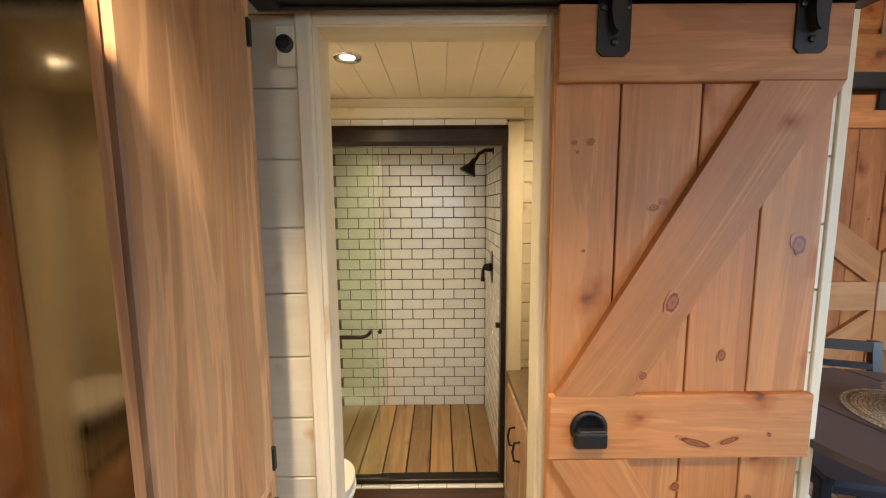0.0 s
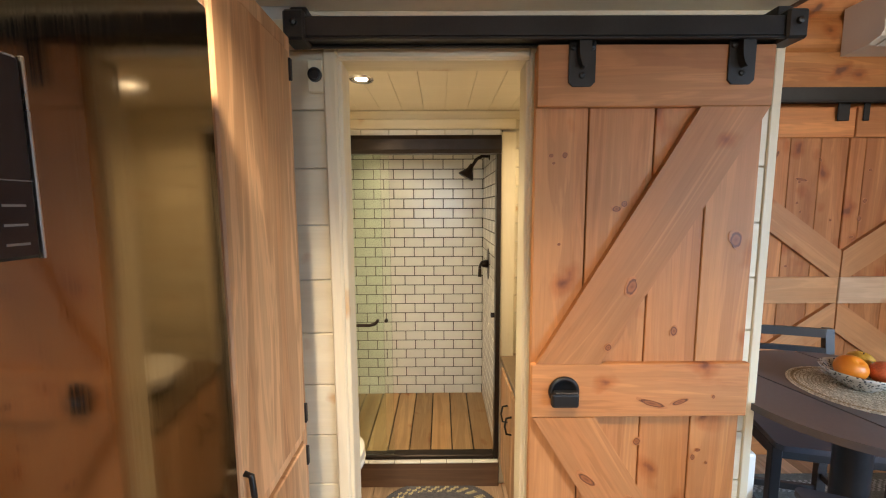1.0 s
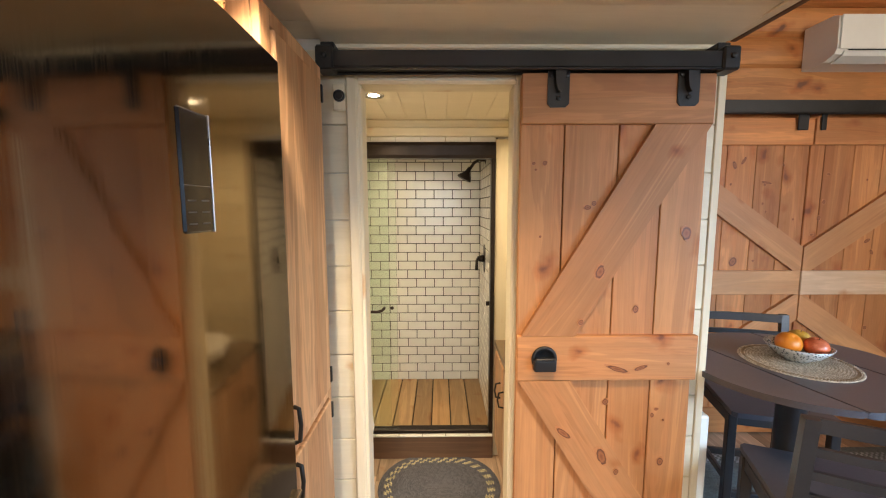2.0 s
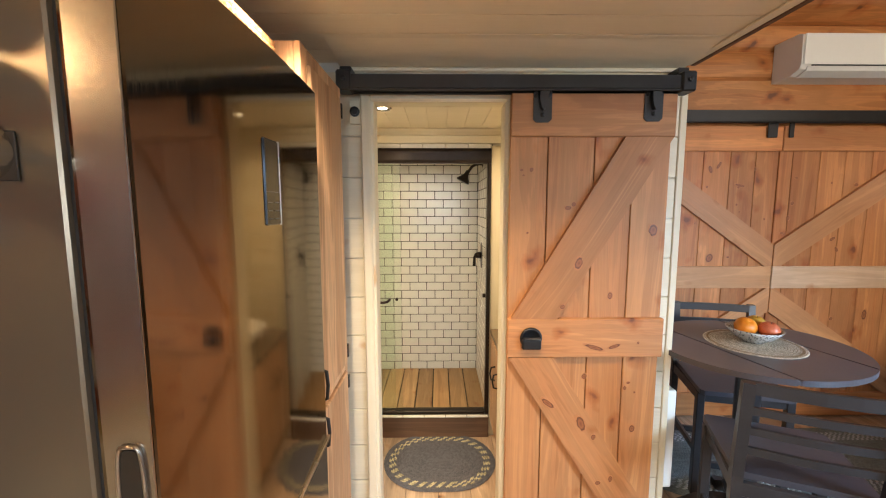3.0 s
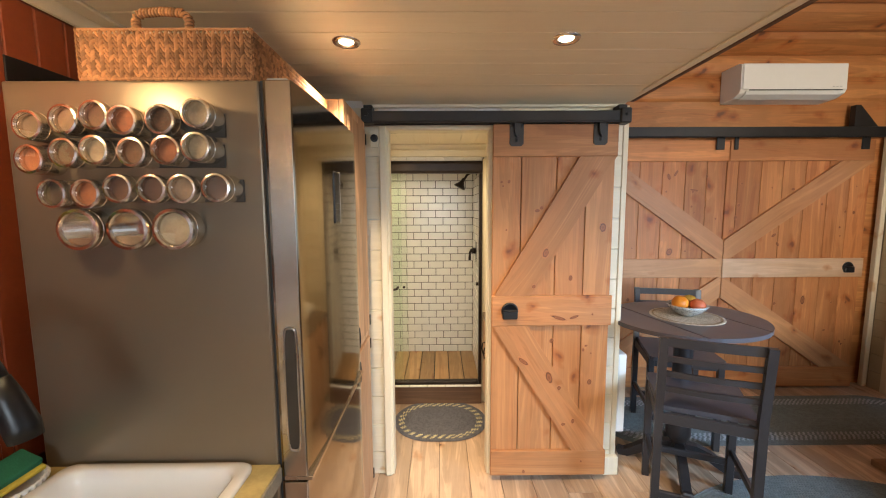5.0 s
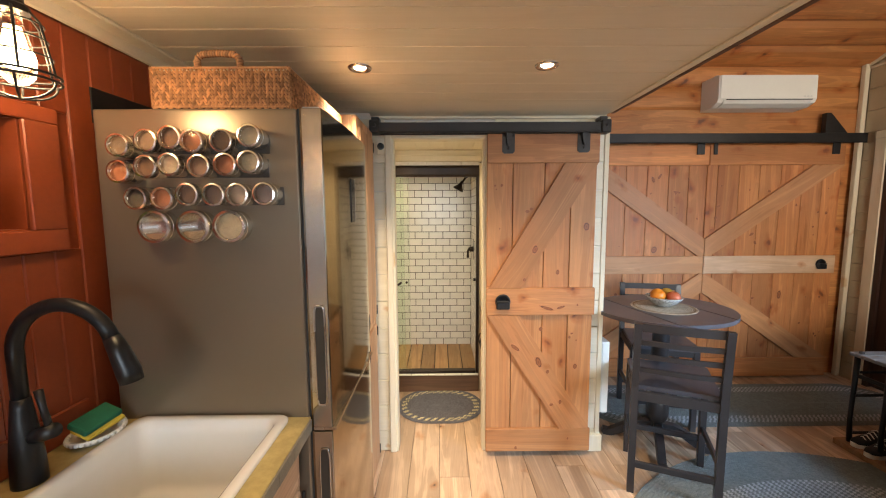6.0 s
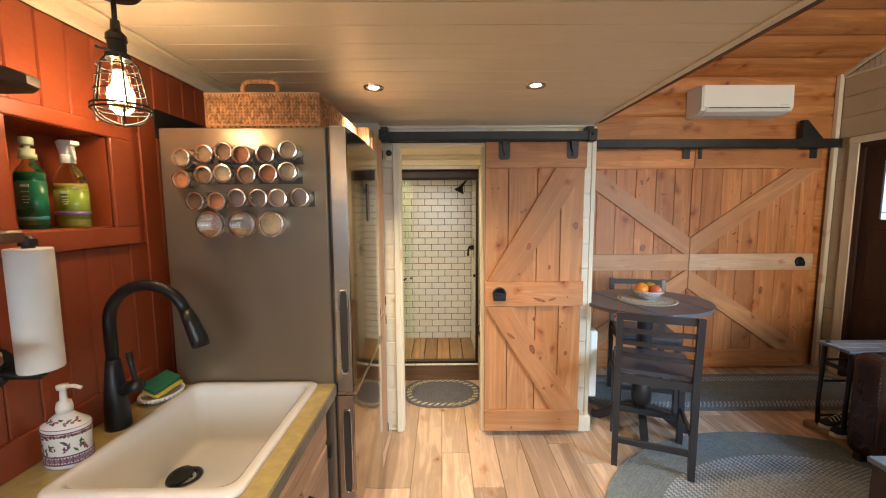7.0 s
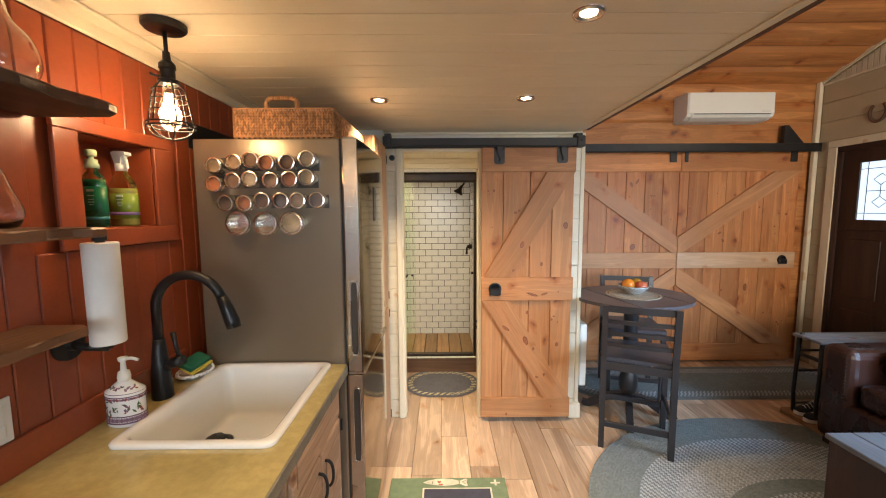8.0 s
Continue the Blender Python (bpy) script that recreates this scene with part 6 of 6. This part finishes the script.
bl.new(ramp(bn, bl, bv.outputs["Distance"], [(0.30, (0.05, 0.055, 0.07)), (0.42, (0.55, 0.53, 0.48))]), bb.inputs["Base Color"])
bb.inputs["Roughness"].default_value = 0.2
FB = (1.472, 1.035, TZ + 0.0085)
fruit_bowl = thing("fruit_bowl", FB, "patterned blue-grey ceramic bowl on the placemat", "bowl")
part("bowl_body", lathe_bm([(0, 0.002), (0.040, 0.0), (0.045, 0.006), (0.075, 0.022), (0.104, 0.052), (0.113, 0.066), (0.109, 0.067), (0.098, 0.052), (0.070, 0.028), (0, 0.012)], 44), bowl_m, fruit_bowl, smooth=True, at=FB)
orange_m, apple_m, gold_m = plain("orange_peel", (0.80, 0.24, 0.015), 0.38, 0, 0.1, 70, 0.5), plain("apple_skin", (0.66, 0.16, 0.07), 0.25, 0, 0.35, 30, 0.05), plain("apple_yellow", (0.68, 0.36, 0.05), 0.25, 0, 0.3, 30, 0.05)
stalk = plain("stalk", (0.10, 0.06, 0.03), 0.8)
for nm, dx, dy, dz, r, m in (("orange", -0.046, -0.006, 0.074, 0.046, orange_m), ("apple", 0.042, -0.036, 0.066, 0.042, apple_m), ("apple", 0.046, 0.048, 0.072, 0.041, gold_m)):
    f = thing(nm, (FB[0] + dx, FB[1] + dy, FB[2] + dz - r), "ripe fruit lying in the bowl: " + ("bright orange" if nm == "orange" else "red and yellow apple"), nm, "fruit in the bowl")
    prof = [(0, -0.88 * r)] + [(r * math.cos(radians(a)) * (1 + (0.03 if nm == "apple" and a > 0 else 0)), r * math.sin(radians(a)) * 0.94) for a in range(-75, 76, 15)] + [(0.12 * r, 0.84 * r), (0, 0.78 * r)]
    part("skin", lathe_bm(prof, 24), m, f, smooth=True, at=pose(FB[0] + dx, FB[1] + dy, FB[2] + dz, 12 if nm == "apple" else 40, 0, 0))
    if nm == "apple":
        part("stem", tube_bm([(0, 0, 0.76 * r), (0.002, 0, 0.98 * r)], 0.0016, 6), stalk, f, at=pose(FB[0] + dx, FB[1] + dy, FB[2] + dz, 12))

# ---------------- sitting corner ----------------
side_t = thing("side_table", (3.08, 0.86, 0), "plank-topped side table on black iron legs", "side table")
for k in range(3):
    board("top_board", (2.68, 0.745 + k * 0.076, 0.633), (3.55, 0.745 + (k + 1) * 0.076 - 0.003, 0.655), grey_wood, side_t, 0.003)
for lx in (2.72, 3.50):
    for ly in (0.765, 0.95):
        part("leg", tube_bm([(lx, ly, 0.042), (lx - 0.012, ly, 0.2), (lx - 0.004, ly, 0.42), (lx, ly, 0.632)], [0.016, 0.013, 0.014, 0.016], 12), iron, side_t, smooth=True)
    board("end_bar", (lx - 0.010, 0.782, 0.49), (lx + 0.010, 0.934, 0.515), iron, side_t, 0.003)
for z in (0.52, 0.36, 0.10):
    part("rod", tube_bm([(2.72, 0.95, z), (3.50, 0.95, z)], 0.009, 10), iron, side_t, smooth=True)
for lx in (2.72, 3.50):
    part("bolt", lathe_bm([(0, 0), (0.016, 0), (0.014, 0.010), (0, 0.014)], 14), iron, side_t, at=(lx, 0.93, 0.6555))
tagged(board("wooden_platform", (2.66, 0.62, 0.0), (3.62, 1.0, 0.040), wood("platform_pine", (0.36, 0.20, 0.10), (0.24, 0.12, 0.05), "X", 0.5), None, 0.004), "low brown wooden platform under the side table", "platform")


def sneaker(x, y, z, turn):
    s = thing("sneaker", (x, y, z), "dark canvas sneaker with white laces and sole", "shoe", "pair of sneakers")
    m = pose(x, y, z, 0, 0, turn)
    part("sole", prism_bm(oval(0, 0, 0.14, 0.046, 32, 2.6), 0.001, 0.026, 2), plastic_white, s, "white rubber sole", at=m)
    up = bmesh.new()
    sect = [(-0.130, 0.034, 0.070), (-0.10, 0.039, 0.098), (-0.05, 0.041, 0.100), (0.0, 0.041, 0.086), (0.05, 0.043, 0.066), (0.10, 0.041, 0.050), (0.132, 0.024, 0.036)]
    rings = []
    for px, hw, top in sect:
        rings.append([up.verts.new((px, hw * math.cos(t), 0.027 + (top - 0.027) * math.sin(t) ** 0.7 if math.sin(t) > 0 else 0.027)) for t in (math.pi * j / 10 for j in range(11))])
    for a, b in zip(rings, rings[1:]):
        for k in range(10):
            up.faces.new((a[k], a[k + 1], b[k + 1], b[k]))
    up.faces.new(rings[0])
    up.faces.new(rings[-1])
    part("upper", up, plain("canvas_black", (0.02, 0.02, 0.024), 0.9, 0, 0.2, 60, 0.4), s, smooth=True, at=m)
    lace = bmesh.new()
    for k in range(5):
        px = -0.03 + k * 0.024
        zt = 0.099 - 0.009 * k
        tube_bm([(px, -0.030, zt - 0.018), (px + 0.006, 0.0, zt + 0.003), (px + 0.012, 0.030, zt - 0.018)], 0.0035, 6, bm=lace)
    part("laces", lace, plastic_white, s, "white laces", at=m)


sneaker(2.79, 0.80, 0.0405, 188)
sneaker(2.82, 0.90, 0.0405, 184)

arm = thing("leather_armchair", (3.0, 0.3, 0), "worn brown leather club armchair", "armchair")


def cushion(name, lo, hi, r, turn=None):
    return board(name, lo, hi, leather, arm, r, turn=turn, seg=4)


cushion("seat_base", (2.60, 0.02, 0.05), (3.45, 0.60, 0.34), 0.04)
cushion("seat_cushion", (2.62, 0.03, 0.34), (3.30, 0.44, 0.50), 0.05)
cushion("arm", (2.585, 0.45, 0.04), (3.40, 0.66, 0.700), 0.06)
cushion("arm", (2.585, -0.28, 0.04), (3.40, -0.08, 0.66), 0.06)
cushion("backrest", (3.22, -0.06, 0.30), (3.50, 0.45, 0.92), 0.07)
for fx in (2.63, 3.36):
    for fy in (-0.2, 0.58):
        board("foot", (fx - 0.025, fy - 0.025, 0.0), (fx + 0.025, fy + 0.025, 0.05), dark_wood, arm, 0.004)
nail = bmesh.new()
for k in range(24):
    bmesh.ops.create_uvsphere(nail, u_segments=8, v_segments=5, radius=0.006, matrix=Matrix.Translation((2.586, 0.48, 0.10 + k * 0.023)))
part("nail_heads", nail, bronze, arm, smooth=True)
pil = thing("throw_pillow", (2.86, 0.34, 0.52), "small round grey pillow on the armchair", "pillow")
part("pillow_body", lathe_bm([(0, -0.05), (0.06, -0.045), (0.10, -0.02), (0.11, 0.0), (0.10, 0.02), (0.06, 0.045), (0, 0.05)], 28), plain("grey_cloth", (0.20, 0.18, 0.17), 0.9, 0, 0.2, 60, 0.5), pil, smooth=True, at=pose(2.84, 0.38, 0.612, 70, 0, 40))
chest = thing("storage_chest", (2.3, -0.45, 0), "dark chest with a weathered grey plank lid", "chest")
CHX0, CHX1, CHY0, CHY1, CHZ = 1.955, 2.52, -1.1, -0.03, 0.452
part("box", boxes_bm([((CHX0 + 0.012, CHY0 + 0.012, 0.0), (CHX1 - 0.012, CHY1 - 0.012, CHZ - 0.028))], 0.004), dark_wood, chest)
for k in range(4):
    w = (CHX1 - CHX0) / 4
    board("lid_board", (CHX0 + k * w, CHY0, CHZ - 0.027), (CHX0 + (k + 1) * w - 0.004, CHY1, CHZ), wood("lid_grey_%d" % k, (0.22, 0.22, 0.24), (0.13, 0.13, 0.14), "Y", 0.32, 0.1), chest, 0.004)

# ---------------- rugs ----------------
yarn = {nm: plain("yarn_" + nm, c, 0.95, 0, 0.08, 50, 0.6, 0, isl) for nm, c, isl in (
    ("sage", (0.185, 0.210, 0.205), 0.25), ("mixed", (0.30, 0.31, 0.30), 0.35), ("pale", (0.42, 0.44, 0.46), 0.3), ("slate", (0.115, 0.115, 0.135), 0.35), ("cream", (0.55, 0.48, 0.30), 0.55), ("dark", (0.10, 0.11, 0.095), 0.3))}


def rug(name, place, outline_at, count, pitch, slots, mats, label, half_thick=0.006):
    r = thing(name, place, label, "rug")
    rings = [(outline_at(pitch * (k + 0.5)), slots(k)) for k in range(count)]
    plait_mesh("braid", rings, pitch * 1.12, pitch * 0.92, half_thick, 0.004, mats, r, place)
    part("backing", prism_bm(outline_at(0.004), 0.0006, 0.0042, 2), mats[0], r, at=place)
    return r


rug("braided_rug", (2.05, -0.20, 0.0), lambda d: oval(0, 0, 1.30 - d, 1.10 - d, 150), 60, 0.0178,
    lambda k: 0 if k < 15 else ((2, 0) if k < 25 else ((2, 1) if k < 38 else (0 if k < 44 else (2, 0)))), [yarn["sage"], yarn["mixed"], yarn["pale"]], "large oval braided rug in sage and grey")
rug("runner_rug", (2.47, 1.53, 0.0), lambda d: stadium(1.0, 0.335 - d, 18), 18, 0.0182,
    lambda k: 0 if k < 3 else ((1, 0) if k < 8 else 0), [yarn["sage"], yarn["pale"]], "long grey-green braided runner with pale ring")
rug("bath_rug", (-0.02, 1.545, 0.0), lambda d: stadium(0.075, 0.272 - d, 18), 18, 0.0147,
    lambda k: 0 if k < 2 else ((1, 1, 0, 0) if k == 2 else ((0, 0, 1, 1) if k == 3 else ((1, 1, 0, 0) if k == 4 else 0))), [yarn["slate"], yarn["cream"]], "oval braided slate rug with a cream checked band")

# fish mat by the sink
fm = thing("kitchen_mat", (0.0, -0.05, 0), "green kitchen mat with cream fish and dark centre", "mat")
mat_green, mat_cream, mat_dark, mat_red = (plain("mat_" + nm, c, 0.95, 0, 0.2, 60, 0.6) for nm, c in (("green", (0.150, 0.200, 0.110)), ("cream", (0.60, 0.56, 0.42)), ("dark", (0.045, 0.045, 0.065)), ("red", (0.42, 0.12, 0.07))))
board("field", (-0.325, -0.42, 0.0005), (0.352, 0.258, 0.007), mat_green, fm, 0.002)
board("border", (-0.135, -0.36, 0.0072), (0.262, 0.172, 0.0086), mat_cream, fm, 0.0005)
board("centre", (-0.125, -0.35, 0.0087), (0.252, 0.162, 0.0100), mat_dark, fm, 0.0005)
body = [(-0.13, 0.0), (-0.10, 0.017), (-0.05, 0.031), (0.0, 0.034), (0.05, 0.026), (0.085, 0.012), (0.12, 0.032), (0.132, 0.026), (0.127, 0.0), (0.132, -0.026), (0.12, -0.032), (0.085, -0.010), (0.05, -0.022), (0.0, -0.028), (-0.05, -0.022), (-0.10, -0.012)]
fish = part("fish", prism_bm(body, 0, 0.0012, 2), mat_cream, fm, "cream fish shape", at=(-0.005, 0.216, 0.0072))
heart = [(0.0, -0.013), (0.012, 0.002), (0.010, 0.010), (0.004, 0.011), (0.0, 0.006), (-0.004, 0.011), (-0.010, 0.010), (-0.012, 0.002)]
part("heart", prism_bm(heart, 0, 0.0006, 2), mat_red, fish, at=(-0.040, 0.219, 0.0086))
part("belly_spot", prism_bm(oval(0, 0, 0.014, 0.007, 14), 0, 0.0006, 2), mat_red, fish, at=(-0.030, 0.198, 0.0086))
part("tail_band", prism_bm([(-0.003, -0.010), (0.003, -0.009), (0.003, 0.009), (-0.003, 0.010)], 0, 0.0006, 2), mat_red, fish, at=(0.078, 0.217, 0.0086))
part("eye", prism_bm(oval(0, 0, 0.0035, 0.003, 10), 0, 0.0006, 2), mat_dark, fish, at=(-0.105, 0.218, 0.0086))
part("gill", prism_bm([(-0.002, -0.012), (0.002, -0.010), (0.003, 0.010), (-0.001, 0.012)], 0, 0.0006, 2), mat_dark, fish, at=(-0.078, 0.217, 0.0086))
for k in range(3):
    part("fin_line", box_bm((0.026, 0.0022, 0.0006)), mat_green, fish, at=pose(0.108, 0.207 + k * 0.010, 0.0090, 0, 0, -22 + 22 * k))
for lo, hi in (((0.262, 0.205, 0.0072), (0.318, 0.217, 0.0084)), ((0.284, 0.188, 0.00845), (0.296, 0.236, 0.0094))):
    board("cross", lo, hi, mat_cream, fm, 0.0003)

# ---------------- pieces of walls and floor ----------------
plank_pick = random.Random(11)
PW, x = 0.182, LEFT - 0.02
while x < RIGHT:
    y = REAR - plank_pick.uniform(0, 1.0)
    while y < 1.86:
        y1 = min(y + 1.22, 1.86)
        if y1 > REAR and y1 - y > 0.05 and not (x > 1.02 and y > BACK):
            board("plank", (x + 0.0012, max(y, REAR) + 0.001, -0.013), (x + PW - 0.0012, y1 - 0.001, 0.0), floor_oak, floor, 0.0015)
        y = y1 if y1 < 1.86 else 9
    if x > 0.85:
        board("plank", (x + 0.0012, 1.861, -0.013), (x + PW - 0.0012, 2.12, 0.0), floor_oak, floor, 0.0015)
    x += PW
# shiplap on the partition
for k in range(13):
    z0 = -0.03 + k * 0.1745
    z1 = min(z0 + 0.1715, LOFT_Z - 0.04)
    z0 = max(z0, 0.002)
    if z1 - z0 > 0.02:
        board("shiplap_board", (-0.60, 0.955, z0), (-0.3520, 0.9695, z1), white_trim_h, wall_bath, 0.003)
        board("shiplap_board", (DX1 + 0.071, 0.955, z0), (1.0035, 0.9695, z1), white_trim_h, wall_bath, 0.003)
for k in range(21):
    board("shiplap_board", (0.399, 1.852, 0.005 + k * 0.1), (0.7995, 1.8645, 0.102 + k * 0.1), white_trim_h, bath_walls, 0.004)
# boards on the red wall
y = -0.214 - 0.0835 * 30
while y < 0.42:
    w = 0.0835
    for z0, z1 in (((0.9425, 2.14),) if y + w < -0.82 or y > -0.345 else ((0.9425, NZ0 - 0.0605), (NZ1 + 0.0425, 2.14))):
        board("wall_board", (LEFT - 0.0118, y + 0.0006, z0), (LEFT, y + w - 0.0006, z1), red_paint, wall_left, 0.0035)
    y += w
# right wall boards
batten_paint = plain("batten_paint", (0.62, 0.54, 0.40), 0.5, 0, 0.05)
for k in range(10):
    z0 = EZ + 0.10 + k * 0.19
    if k < 3:
        board("wall_board", (RIGHT, 0.1, z0), (RIGHT + 0.0118, BACK - 0.076, z0 + 0.186), beige_paint, wall_right, 0.004)
for k in range(14):
    board("wall_board", (RIGHT, EY1 + 0.106, 0.002 + k * 0.155), (RIGHT + 0.0118, BACK - 0.076, 0.154 + k * 0.155), beige_paint, wall_right, 0.003)
for k in range(26):
    y0 = 2.04 - (k + 1) * 0.046
    board("gable_batten", (RIGHT + 0.003, y0, 2.835), (RIGHT + 0.0115, y0 + 0.040, roof_z(y0 + 0.040) - 0.05), batten_paint, wall_right, 0.003)
board("gable_sill", (RIGHT - 0.016, 0.1, 2.815), (RIGHT + 0.0115, 2.044, 2.834), white_trim, wall_right, 0.002)
slope = math.degrees(math.atan(SLOPE))
board("rake_board", (RIGHT - 0.022, 0.10, 3.165), (RIGHT - 0.0085, 2.16, 3.205), white_trim, wall_right, 0.002, turn=(-slope, 0, 0))
# shower slats
for k in range(9):
    x1 = 0.323 - k * 0.1335
    board("floor_slat", (max(x1 - 0.126, -0.87), 1.868, 0.079), (x1, 2.718, 0.101), slat_cedar, bath_walls, 0.003)
# wall tiles, running bond
TW, TH, G = 0.1515, 0.0745, 0.0058
structure("shower_tile_backing", [((-0.879, 2.730, 0.079), (0.334, 2.744, 2.05)), ((0.3275, 1.8655, 0.079), (0.3345, 2.7295, 2.05)), ((-0.8795, 1.8655, 0.079), (-0.872, 2.7295, 2.05))], grout, "dark grout behind the shower tiles", "grout")
for r in range(26):
    z0 = 0.095 + r * TH
    if z0 + TH > 2.06:
        break
    x = 0.322 + (TW / 2 if r % 2 else 0) - TW
    while x > -0.87:
        a, b = max(x, -0.868), min(x + TW - G, 0.3205)
        if b - a > 0.02:
            board("tile", (a, 2.7225, z0), (b, 2.7298, z0 + TH - G), tile_white, bath_walls, 0.002)
        x -= TW
    y = 2.72 - TW - (TW / 2 if r % 2 else 0)
    board("tile", (0.3205, y + TW, z0), (0.3272, 2.719, z0 + TH - G), tile_white, bath_walls, 0.002) if r % 2 else None
    while y > 1.72:
        a = max(y, 1.868)
        if y + TW - G - a > 0.01:
            board("tile", (0.3205, a, z0), (0.3272, y + TW - G, z0 + TH - G), tile_white, bath_walls, 0.002)
        y -= TW
